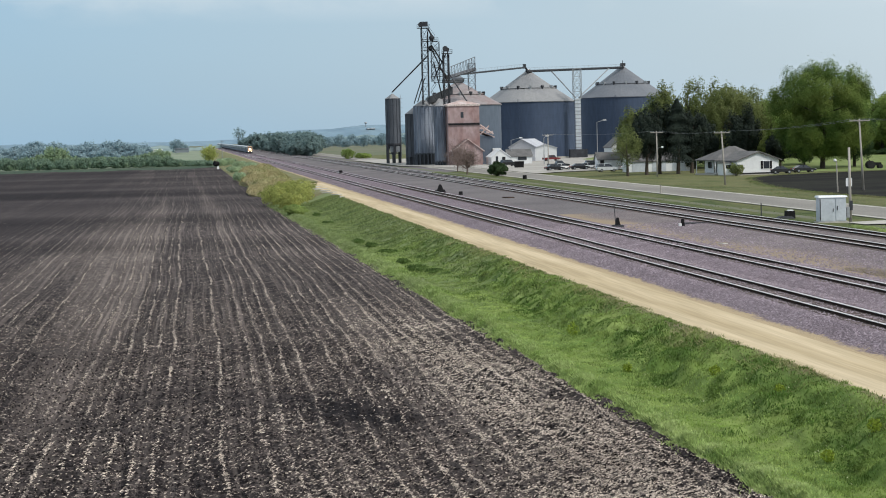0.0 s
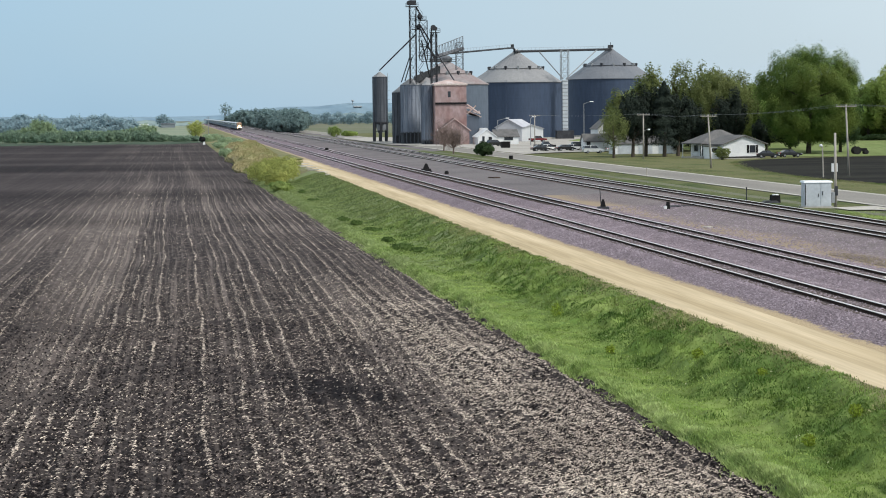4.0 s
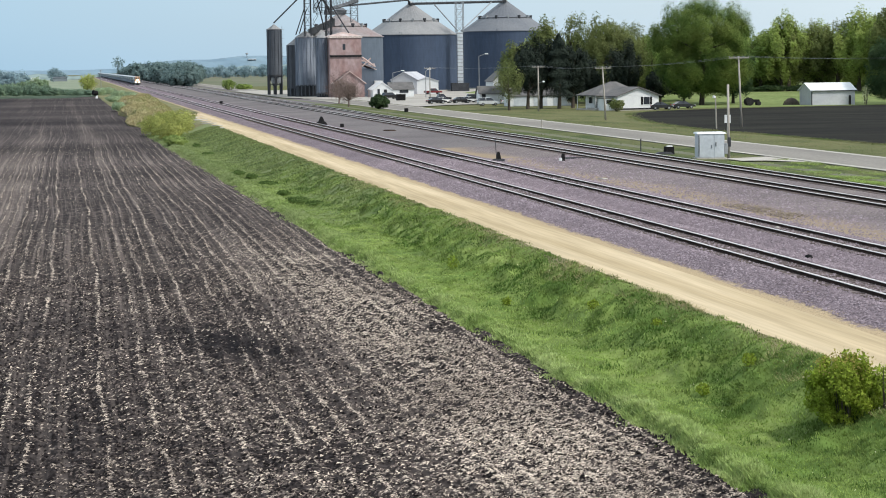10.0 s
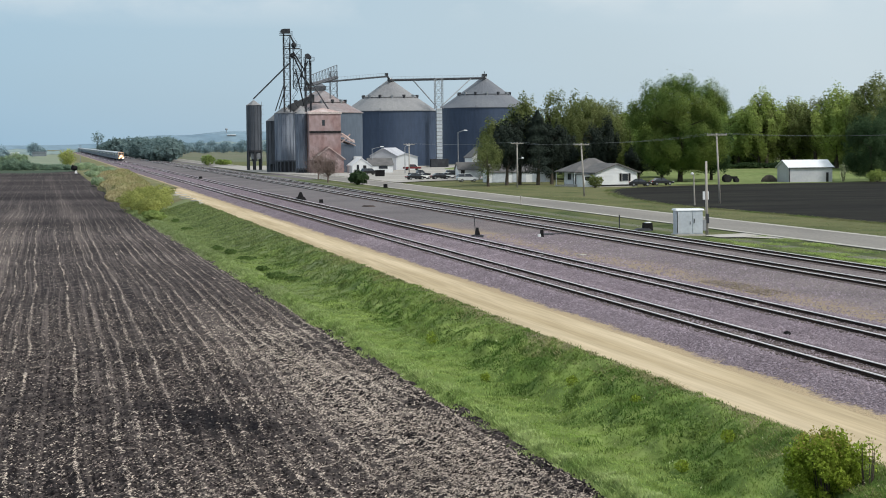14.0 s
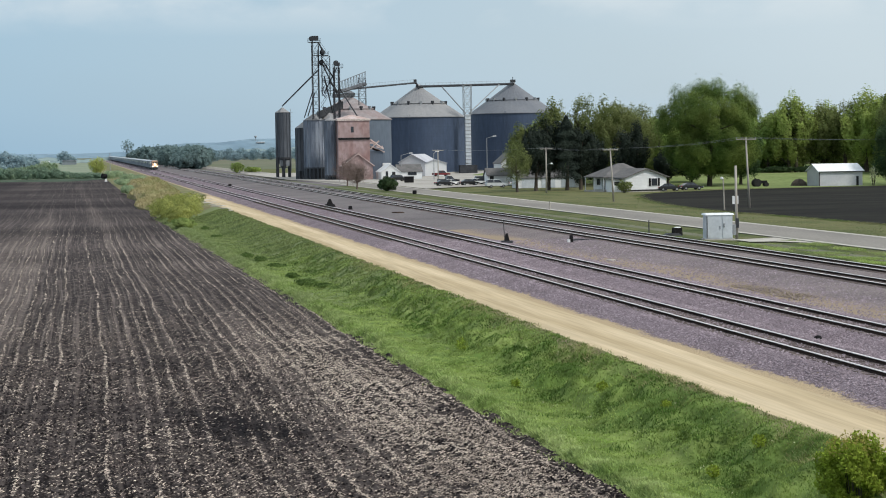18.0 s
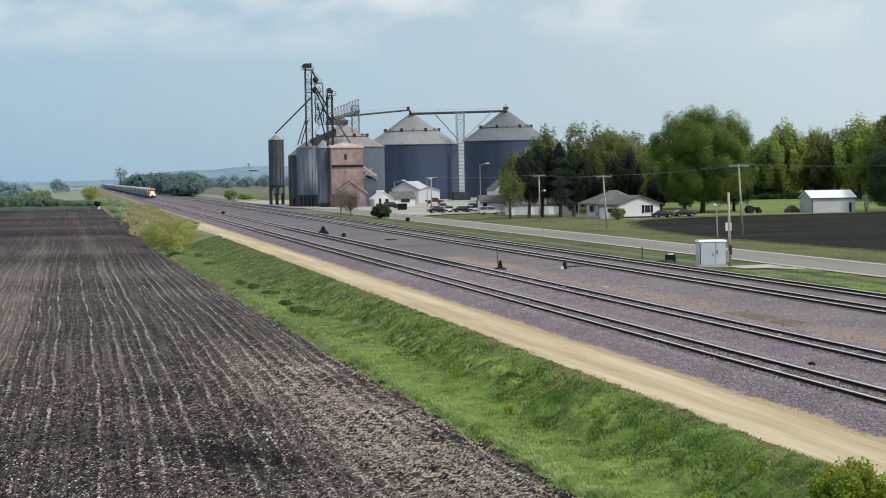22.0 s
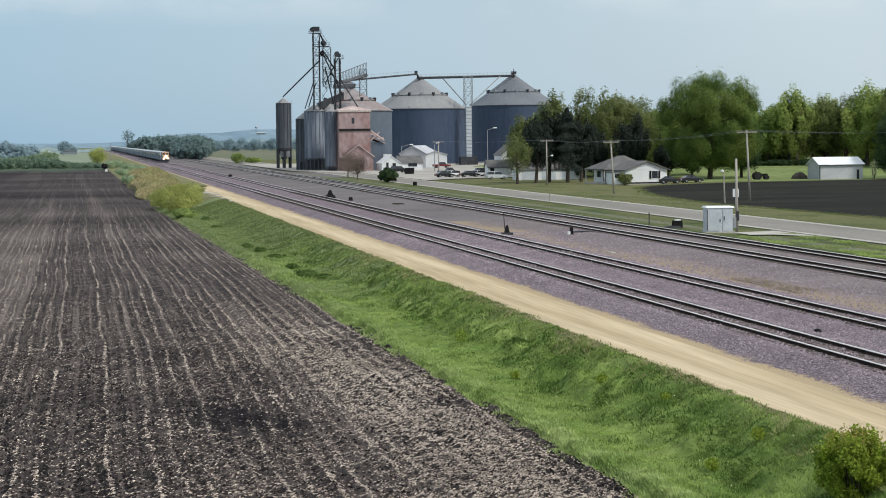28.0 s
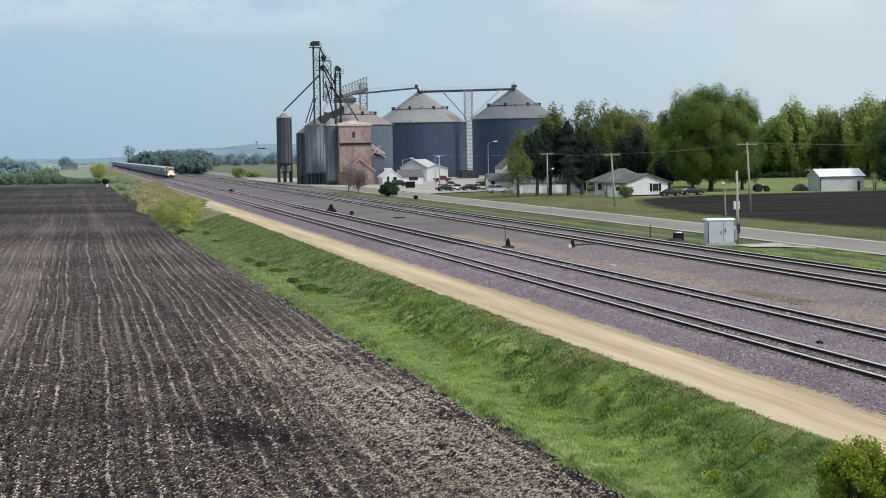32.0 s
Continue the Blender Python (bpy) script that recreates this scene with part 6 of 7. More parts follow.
# ---------------------------------------------------------------- houses and sheds
def window(parent, c, w, h, axis="y", shutters=False, name="window"):
    """Frame, pane and sill on a wall that faces -y (axis y) or +x / -x (axis x)."""
    x, y, z = c
    size = (w, 0.08, h) if axis == "y" else (0.08, w, h)
    win = part(name, G().box(c, tuple(s + 0.16 if s > 0.1 else s for s in size)), WHITE, parent)
    d = Vector((0, -0.035, 0)) if axis == "y" else Vector((-0.035, 0, 0))
    part("pane", G().box(Vector(c) + d, tuple(s if s > 0.1 else 0.06 for s in size)), GLASS, win)
    if shutters:
        for s in (-1, 1):
            o = Vector((s * (w / 2 + 0.32), -0.02, 0)) if axis == "y" else Vector((-0.02, s * (w / 2 + 0.32), 0))
            part("shutter", G().box(Vector(c) + o, (0.42, 0.09, h + 0.1) if axis == "y" else (0.09, 0.42, h + 0.1)), BLACK, win, "black shutter")


def siding(parent, x0, x1, y, z0, eave, ridge, step=0.28):
    """Laps of siding on a gable end that faces -y."""
    g = G()
    z, m = z0 + step, (x0 + x1) / 2
    while z < ridge - 0.2:
        k = 1.0 if z < eave else (ridge - z) / (ridge - eave)
        g.box((m, y - 0.012, z), ((x1 - x0) * k, 0.024, 0.05))
        z += step
    part("siding_lap", g, WHITE, parent)


# pale grey roof metal; on the white walls its grey stands for shade
SHED_GREY_SHADE = mat("grey_and_shaded_metal", (0.414, 0.425, 0.471), (0.494, 0.506, 0.540), 0.3, 2, 0.6, fine_amount=0.08)


def houses():
    Z = -0.5
    # low white house with the grey hipped roof and a gabled wing towards the road
    h = thing("house", (103.3, 378, Z), "low white house with grey shingle roof and dark shuttered window", "house", rz=13)
    part("foundation", G().box((4.5, 4, 0.1), (9.1, 8.1, 0.6)).box((4.7, 11, 0.1), (8.8, 6, 0.6)), CONCRETE, h)
    part("wall", G().house_wall(0, 9, 0, 8, 0.35, 2.95, 4.45, "y").box((4.7, 11, 1.65), (8.7, 5.9, 2.7)), WHITE, h, "white lap siding")
    siding(h, 0, 9, 0, 0.4, 2.95, 4.45)
    part("roof", G().gable(0, 9, 0, 9.5, 0, 3.0, 4.55, "y", 0.5, 0.18), SHINGLE, h, "grey shingle roof")
    part("hip_roof", G().add([(-1.5, 6.0, 2.95), (9.6, 6.0, 2.95), (9.6, 14.6, 2.95), (-1.5, 14.6, 2.95), (3.9, 10.4, 5.5), (5.3, 10.4, 5.5), (-1.5, 6.0, 2.78), (9.6, 6.0, 2.78), (9.6, 14.6, 2.78), (-1.5, 14.6, 2.78)],
                             [(0, 1, 5, 4), (1, 2, 5), (2, 3, 4, 5), (3, 0, 4), (9, 8, 7, 6), (0, 6, 7, 1), (1, 7, 8, 2), (2, 8, 9, 3), (3, 9, 6, 0)]), SHINGLE, h, "grey shingle hip roof")
    part("trim", G().box((4.5, -0.06, 0.32), (9.1, 0.1, 0.25)), DARK, h)
    window(h, (6.3, -0.05, 1.85), 1.3, 1.4, "y", True)
    window(h, (0.32, 11.6, 1.9), 1.5, 1.2, "x")
    part("door", G().box((0.31, 9.4, 1.45), (0.1, 0.95, 2.05)), GLASS, h)
    for y in (6.4, 10.3, 14.2):
        part("porch_post", G().box((-1.3, y, 1.4), (0.12, 0.12, 2.75)), WHITE, h)
    part("porch_floor", G().box((-0.6, 10.3, 0.12), (1.8, 8.4, 0.3)), CONCRETE, h)
    part("lean_to", G().box((-0.9, 3.0, 1.2), (1.8, 2.6, 2.3)), WHITE, h)
    part("lean_to_roof", G().box((-0.95, 3.0, 2.42), (2.2, 3.0, 0.14)), SHINGLE, h)
    part("lean_to_opening", G().box((-0.9, 1.68, 1.7), (1.2, 0.06, 0.7)), DARK, h)
    # pale metal shed
    h = thing("shed", (148.8, 395, Z), "white metal shed with a bright white roof beside the trees", "shed")
    part("wall", G().house_wall(0, 9.3, 0, 7, 0, 3.15, 4.5, "x"), SHED_GREY_SHADE, h)
    part("roof", G().gable(0, 9.3, 0, 7, 0, 3.2, 4.6, "x", 0.35, 0.12), WHITE_ROOF, h)
    part("eave_trim", G().box((4.65, -0.33, 2.97), (9.9, 0.06, 0.16)), DARKSTEEL, h)
    part("corner_post", G().box((0.02, -0.03, 1.4), (0.18, 0.1, 2.8)), DARKSTEEL, h)
    part("door", G().box((8.2, -0.04, 1.0), (0.5, 0.08, 2.0)), DARK, h)
    for i in range(18):
        part("seam", G().box((0.4 + i * 0.5, -0.006, 1.55), (0.05, 0.012, 3.1)), SHED_GREY_SHADE, h)
    # office
    h = thing("office", (0, 0, -0.33), "small white elevator office with gabled front", "building")
    part("wall", G().house_wall(86.0, 91.4, 580, 590, 0, 2.3, 4.3, "y"), WHITE, h)
    part("roof", G().gable(86.0, 91.4, 580, 590, 0, 2.35, 4.4, "y", 0.25, 0.15), WHITE_ROOF, h)
    part("wing_wall", G().house_wall(91.4, 98.2, 582, 590, 0, 2.3, 4.2, "x"), WHITE, h)
    part("wing_roof", G().gable(91.4, 98.2, 582, 590, 0, 2.35, 4.25, "x", 0.3, 0.15), SHINGLE, h)
    window(h, (87.6, 579.95, 1.6), 0.7, 1.5)
    part("door", G().box((89.6, 579.95, 1.1), (0.95, 0.1, 2.1)), DARK, h)
    window(h, (95.3, 581.95, 1.55), 2.6, 0.9)
    # white warehouse
    h = thing("warehouse", (100.0, 636, -0.33), "white steel warehouse with a pale roof before the big bin", "building", rz=-24)
    part("wall", G().house_wall(0, 8.5, 0, 16, 0, 4.6, 6.9, "y"), SHED_GREY_SHADE, h)
    part("roof", G().gable(0, 8.5, 0, 16, 0, 4.65, 7.0, "y", 0.3, 0.15), SHED_GREY_SHADE, h)
    part("door", G().box((5.4, -0.05, 1.7), (2.8, 0.12, 3.4)), GREYSTEEL, h)
    part("side_door", G().box((8.55, 4, 1.1), (0.12, 1.1, 2.2)), DARK, h)
    h = thing("warehouse_wing", (107.6, 633, -0.33), "lower white steel wing of the warehouse", "building", rz=-8)
    part("wall", G().house_wall(0, 7.0, 0, 12, 0, 4.1, 5.2, "y"), WHITE, h)
    part("roof", G().gable(0, 7.0, 0, 12, 0, 4.15, 5.3, "y", 0.3, 0.15), SHED_GREY_SHADE, h)
    # white dwelling behind the young tree
    h = thing("farmhouse", (101.2, 484, -0.4), "white two-storey house half hidden behind a young tree", "house")
    part("wall", G().house_wall(0, 5.0, 0, 9, 0, 5.2, 7.3, "y"), WHITE, h)
    part("roof", G().gable(0, 5.0, 0, 9, 0, 5.25, 7.4, "y", 0.3, 0.15), SHINGLE, h)
    part("low_wall", G().house_wall(-4.2, 7.5, -4, 0, 0, 2.3, 3.8, "x"), WHITE, h)
    part("low_roof", G().gable(-4.2, 7.5, -4, 0, 0, 2.35, 3.9, "x", 0.3, 0.15), SHINGLE, h)
    window(h, (1.7, -0.05, 5.0), 0.9, 1.2)
    window(h, (3.3, -0.05, 5.0), 0.9, 1.2)
    part("door", G().box((-3.2, -4.05, 1.1), (0.95, 0.1, 2.1)), DARK, h)
    h = thing("garage", (93.5, 430, -0.45), "low white garage behind the evergreens", "building")
    part("wall", G().house_wall(0, 14, 0, 6, 0, 2.4, 3.9, "x"), WHITE, h)
    part("roof", G().gable(0, 14, 0, 6, 0, 2.45, 4.0, "x", 0.3, 0.15), SHINGLE, h)
    for i in range(3):
        part("garage_door", G().box((2.4 + i * 4.4, -0.05, 1.1), (3.0, 0.1, 2.1)), SILVER_PAINT, h)


houses()


# ---------------------------------------------------------------- poles and wires
def utility_pole(x, y, height, lean=0.0, arm=2.9, lamp=False):
    t = thing("utility_pole", (x, y, -0.5), "weathered wooden utility pole with a crossarm", "utility pole", "utility poles along the road")
    top = Vector((lean, 0, height))
    part("pole", G().tube((0, 0, -0.3), top, 0.17, 0.11, 10), POLE, t, "", True)
    c = top + Vector((0, -0.15, -0.25))
    part("crossarm", G().box(c, (arm, 0.12, 0.14)), POLE, t)
    ends = []
    for k in (-0.47, -0.25, 0.25, 0.47):
        part("insulator", G().lathe([(0.02, 0), (0.06, 0.05), (0.05, 0.16), (0.01, 0.2)], tuple(c + Vector((k * arm, 0, 0.07))), 8), GREYSTEEL, t)
        ends.append(Vector((x, y, -0.5)) + c + Vector((k * arm, 0, 0.26)))
    part("arm_brace", G().tube(c + Vector((-0.6, -0.07, 0)), top + Vector((0, -0.15, -0.9)), 0.02, n=4).tube(c + Vector((0.6, -0.07, 0)), top + Vector((0, -0.15, -0.9)), 0.02, n=4), DARKSTEEL, t)
    if lamp:
        a = part("lamp_arm", G().tube((lean * 0.7, -0.1, height * 0.62), (lean * 0.7 + 0.9, -0.5, height * 0.66), 0.04, n=6), GREYSTEEL, t)
        part("lamp_head", G().lathe([(0.02, 0.1), (0.22, 0.0), (0.26, -0.18), (0.05, -0.26)], (lean * 0.7 + 0.95, -0.5, height * 0.66), 12), WHITE, a)
    return ends


def wires():
    spans = [utility_pole(94.5, 200, 9.6), utility_pole(91.9, 271, 9.9, -0.5), utility_pole(85.2, 319, 8.6, -0.5, 2.6), utility_pole(89.4, 385, 8.8, 0.0, 2.5, True), utility_pole(92.0, 520, 8.6)]
    for a, b in zip(spans, spans[1:]):
        w = thing("wire_span", tuple(a[0]), "thin sagging overhead wires between two poles", "wire", "overhead wires")
        for p, q in zip(a, b):
            pts, n = [], 14
            for i in range(n):
                u = i / (n - 1)
                c = p.lerp(q, u) - Vector((0, 0, 4 * 0.4 * u * (1 - u))) - a[0]
                pts += [c + Vector(o) for o in ((-0.006, 0, 0), (0, 0, 0.006), (0.006, 0, 0), (0, 0, -0.006))]
            part("wire", G().add(pts, [(i * 4 + k, i * 4 + (k + 1) % 4, i * 4 + 4 + (k + 1) % 4, i * 4 + 4 + k) for i in range(n - 1) for k in range(4)]), WIRE, w)


wires()


def street_lamp(x, y, h, reach, label):
    t = thing("street_lamp", (x, y, -0.4), label, "street lamp", "yard lamps")
    part("post", G().tube((0, 0, 0), (0, 0, h), 0.13, 0.09, 8), GREYSTEEL, t)
    part("arm", G().tube((0, 0, h - 0.1), (reach, 0, h + 0.5), 0.06, n=6), GREYSTEEL, t)
    part("lamp_head", G().box((reach + math.copysign(0.5, reach), 0, h + 0.55), (1.1, 0.4, 0.22), top=(0.8, 0.6)), WHITE, t)


street_lamp(92.6, 585, 7.0, 2.4, "yard lamp with a long pale arm")
street_lamp(118.7, 588, 11.6, 1.8, "tall grey yard lamp before the bins")
street_lamp(97.9, 560, 7.4, 0.5, "plain yard lamp post beside the office")


# ---------------------------------------------------------------- things beside the line
def trackside():
    c = thing("signal_cabinet", (60.25, 187.2, -0.62), "large silver-white railway signal cabinet on a concrete base", "cabinet", rz=-6)
    part("base", G().box((0, 0, 0.08), (2.9, 2.0, 0.2)), CONCRETE, c)
    part("body", G().box((0, 0, 1.3), (2.5, 1.8, 2.3)), SILVER_PAINT, c)
    part("roof", G().box((0, 0, 2.52), (2.8, 2.0, 0.16), top=(0.94, 0.9)), WHITE_ROOF, c)
    d = part("door", G().box((-0.52, -0.92, 1.28), (1.3, 0.06, 2.05)), SILVER_PAINT, c)
    part("handle", G().box((0.02, -0.98, 1.25), (0.05, 0.06, 0.3)), DARKSTEEL, d)
    d = part("door", G().box((0.75, -0.92, 1.28), (0.95, 0.06, 2.05)), SILVER_PAINT, c)
    part("handle", G().box((0.42, -0.98, 1.45), (0.06, 0.06, 0.4)), DARKSTEEL, d)
    part("hinge", G().box((-1.22, -0.93, 1.3), (0.06, 0.08, 2.0)), DARKSTEEL, c)
    part("meter_box", G().box((1.48, -0.5, 1.0), (0.3, 0.5, 1.0)), GREYSTEEL, c)
    t = thing("utility_post", (62.1, 187.0, -0.6), "plain weathered wooden post beside the cabinet", "post")
    part("post", G().tube((0, 0, -0.2), (-0.08, 0, 7.1), 0.15, 0.11, 10), POLE, t, "", True)
    part("meter", G().box((0.0, -0.2, 1.6), (0.26, 0.16, 0.9)), DARKSTEEL, t)
    t = thing("switch_motor", (59.3, 197.5, -0.6), "black switch machine with a white-topped lid", "switch machine")
    part("housing", G().box((0, 0, 0.45), (0.95, 0.8, 0.75), top=(0.9, 0.85)), BLACK, t)
    part("lid", G().box((0.05, 0, 0.87), (0.6, 0.5, 0.09), top=(0.8, 0.8)), WHITE, t)
    part("pedestal", G().box((-0.5, 0, 0.14), (2.0, 1.0, 0.3), top=(0.55, 0.9)), DARKSTEEL, t)
    t = thing("marker_post", (54.6 + 2.2, 199, -0.45), "thin dark marker post beside the siding", "post")
    part("post", G().tube((0, 0, -0.1), (0, 0, 1.45), 0.06, n=8), DARKSTEEL, t)
    t = thing("marker_post", (66.4, 284, -0.55), "short grey post at the roadside", "post")
    part("post", G().tube((0, 0, -0.1), (0, 0, 1.3), 0.10, n=8), POLE, t)
    t = thing("lamp_post", (86.6, 266, -0.5), "short wooden yard post with a white lamp", "lamp")
    part("post", G().tube((0, 0, -0.2), (-0.15, 0, 4.3), 0.11, 0.09, 8), POLE, t)
    part("lamp_head", G().lathe([(0.03, 0.4), (0.2, 0.3), (0.24, 0.1), (0.05, 0.0)], (-0.35, 0, 4.2), 12), WHITE, t)
    t = thing("road_sign", (87.5, 264, -0.5), "small blank white sign on twin posts", "sign")
    part("board", G().box((0, 0, 1.45), (0.85, 0.05, 1.1)), WHITE, t)
    for s in (-0.25, 0.25):
        part("post", G().box((s, 0.05, 0.55), (0.07, 0.07, 1.3)), DARKSTEEL, t)
    # switch stands and litter between the tracks
    t = thing("switch_stand", (38.9, 184, -0.25), "low black switch stand beside the rail", "switch stand")
    part("base", G().box((0, 0, 0.1), (1.0, 0.7, 0.25)), DARKSTEEL, t)
    part("stand", G().box((0, 0, 0.5), (0.5, 0.45, 0.8), top=(0.35, 0.35)), BLACK, t)
    t = thing("whip_marker", (40.0, 190, -0.4), "thin leaning rod between the tracks", "post")
    part("rod", G().tube((0, 0, -0.1), (-0.15, 0, 2.0), 0.035, n=6), DARKSTEEL, t)
    t = thing("switch_stand", (45.0, 184.5, -0.35), "small black and white switch marker", "switch stand")
    part("stand", G().box((0.15, 0, 0.3), (0.35, 0.35, 0.75), top=(0.7, 0.7)), BLACK, t)
    part("plate", G().box((-0.12, -0.1, 0.15), (0.24, 0.3, 0.26)), WHITE, t)
    t = thing("switch_rods", (47.0, 186, -0.25), "dark steel switch rods across the siding", "switch")
    part("rod", G().box((0.2, 0, 0.06), (1.8, 0.3, 0.14)), DARKSTEEL, t)
    part("motor", G().box((-0.7, 0.5, 0.05), (1.0, 0.6, 0.16), top=(0.8, 0.8)), DARKSTEEL, t)
    t = thing("switch_stand", (38.15, 312, -0.25), "black cone-shaped heap of switch gear beside the rail", "switch stand")
    part("base", G().box((0, 0, 0.2), (1.7, 1.4, 0.5), top=(0.75, 0.75)), BLACK, t)
    part("stand", G().box((0, 0, 0.8), (1.0, 0.8, 0.9), top=(0.3, 0.3)), BLACK, t)
    t = thing("switch_stand", (37.1, 507, -0.25), "small black switch box beside the rail", "switch stand")
    part("box", G().box((0, 0, 0.33), (1.1, 1.0, 0.66), top=(0.6, 0.7)), BLACK, t)
    t = thing("rubble", (33.3, 88.7, -0.42), "small dark lump lying between the tracks", "rubble")
    part("lump", G().lathe([(0.02, 0.22), (0.13, 0.19), (0.21, 0.07), (0.2, 0.0)], n=9), BLACK, t)
    for x, y, z in ((41.0, 154.5, -0.38), (37.4, 152.6, -0.2)):
        t = thing("pale_plate", (x, y, z), "pale flat plate lying on the ballast", "plate", rz=20)
        part("plate", G().box((0, 0, 0.04), (0.55, 0.8, 0.06), top=(0.9, 0.9)), CONCRETE, t)
    t = thing("junction_box", (40.0, 302, -0.4), "small black box between the tracks", "box")
    part("box", G().box((0, 0, 0.25), (0.6, 0.6, 0.55), top=(0.8, 0.8)), BLACK, t)
    t = thing("steel_plate", (43.8, 280.4, -0.4), "dark rusty plate lying between the tracks", "plate", rz=30)
    part("plate", G().box((0, 0, 0.1), (1.3, 1.6, 0.18), top=(0.7, 0.7)), RUST, t)
    t = thing("small_drum", (65.6, 398, -0.55), "small dark drum beside the road", "drum")
    part("drum", G().lathe([(0.05, 0.8), (0.4, 0.78), (0.42, 0.4), (0.4, 0.0)], n=14), BLACK, t)
    for x, y in ((36.9, 103.0), (34.4, 71.5)):
        t = thing("pale_stone", (x, y, -0.22), "small pale stone lying on the ballast", "stone")
        part("stone", G().lathe([(0.02, 0.14), (0.10, 0.11), (0.13, 0.03), (0.11, 0.0)], n=7), CONCRETE, t)
    for i, (x, y, s) in enumerate(((23.3, 318, 0.5), (23.5, 331, 0.7), (23.3, 346, 0.8), (23.5, 358, 0.6), (23.3, 372, 0.9), (23.4, 389, 1.0))):
        t = thing("stone_slab", (x, y, -0.75), "pale broken concrete slab at the end of the gravel road", "slab", "concrete slabs")
        part("slab", G().box((0, 0, 0.09), (1.3 * s, 3.4 * s, 0.2), rz=i * 23, top=(0.85, 0.9)), CONCRETE, t)


trackside()


# ---------------------------------------------------------------- parked vehicles
def car_paint(name, c):
    return mat(name, c, tuple(min(1, v * 1.15 + 0.005) for v in c), 1.0, 4, 0.25, 0.1, fine_amount=0.05, spec=0.6)


PAINT_BLACK, PAINT_SILVER, PAINT_WHITE, PAINT_RED = car_paint("black_car_paint", (0.015, 0.016, 0.018)), car_paint("silver_car_paint", (0.52, 0.54, 0.56)), car_paint("white_car_paint", (0.75, 0.75, 0.75)), car_paint("maroon_car_paint", (0.14, 0.02, 0.025))
RUBBER = mat("tyre_rubber", (0.015, 0.015, 0.015), (0.025, 0.025, 0.025), 2, 8, 0.9)
RED_LENS = mat("red_lens", (0.3, 0.02, 0.02), (0.35, 0.03, 0.03), 1, 4, 0.3)


def vehicle(place, rz, paint, label, kind="sedan"):
    """A car whose nose points along +x."""
    t = thing("car", place, label, "car", "parked cars", rz)
    L, W = (4.7, 1.8) if kind != "truck" else (5.4, 1.95)
    roof = {"sedan": 1.42, "suv": 1.75, "truck": 1.8}[kind]
    belt = roof * 0.62
    side = {"sedan": [(-2.3, 0.35), (2.3, 0.35), (2.35, 0.62), (1.3, belt), (-1.95, belt + 0.06), (-2.35, 0.75)],
            "suv": [(-2.3, 0.38), (2.3, 0.38), (2.35, 0.8), (1.25, belt + 0.02), (-2.3, belt + 0.04), (-2.38, 0.7)],
            "truck": [(-2.7, 0.5), (2.65, 0.5), (2.7, 0.95), (1.4, belt), (-2.7, belt), (-2.72, 0.7)]}[kind]
    cab = {"sedan": [(1.25, belt), (0.35, roof), (-1.0, roof), (-1.9, belt + 0.04)],
           "suv": [(1.2, belt), (0.45, roof), (-2.0, roof), (-2.28, belt + 0.03)],
           "truck": [(1.35, belt), (0.75, roof), (-0.5, roof), (-0.75, belt)]}[kind]

    def loft(outline, w0, w1=None):
        n = len(outline)
        w1 = w1 or [w0] * n
        pts = [(x, -w / 2, z) for (x, z), w in zip(outline, w1)] + [(x, w / 2, z) for (x, z), w in zip(outline, w1)]
        return G().add(pts, [tuple(range(n)), tuple(reversed(range(n, 2 * n)))] + [(k, (k + 1) % n, (k + 1) % n + n, k + n)[::-1] for k in range(n)])
    part("body", loft(side, W), paint, t)
    c = part("cabin", loft(cab, W, [W - 0.1, W - 0.42, W - 0.42, W - 0.1]), GLASS, t, "dark glazed cabin")
    part("roof_panel", G().box(((cab[1][0] + cab[2][0]) / 2, 0, roof + 0.015), (cab[1][0] - cab[2][0] + 0.1, W - 0.44, 0.05), top=(0.9, 0.9)), paint, c)
    for s in (-1, 1):
        x = (cab[1][0] + cab[2][0]) / 2
        part("pillar", G().box((x, s * (W / 2 - 0.13), (belt + roof) / 2), (0.12, 0.05, roof - belt)), paint, c)
        part("headlight", G().box((side[2][0] - 0.08, s * W * 0.36, 0.66), (0.18, 0.38, 0.16)), WHITE, t)
        part("tail_light", G().box((side[-1][0] + 0.06, s * W * 0.4, 0.8), (0.14, 0.22, 0.2)), RED_LENS, t)
        for x in (-0.3 * L, 0.3 * L):
            w = part("wheel", G().tube((x, s * (W / 2 - 0.2), 0.33), (x, s * (W / 2 + 0.02), 0.33), 0.33, n=16), RUBBER, t)
            part("rim", G().tube((x, s * (W / 2 + 0.02), 0.33), (x, s * (W / 2 + 0.035), 0.33), 0.2, n=12), GREYSTEEL, w)
    return t


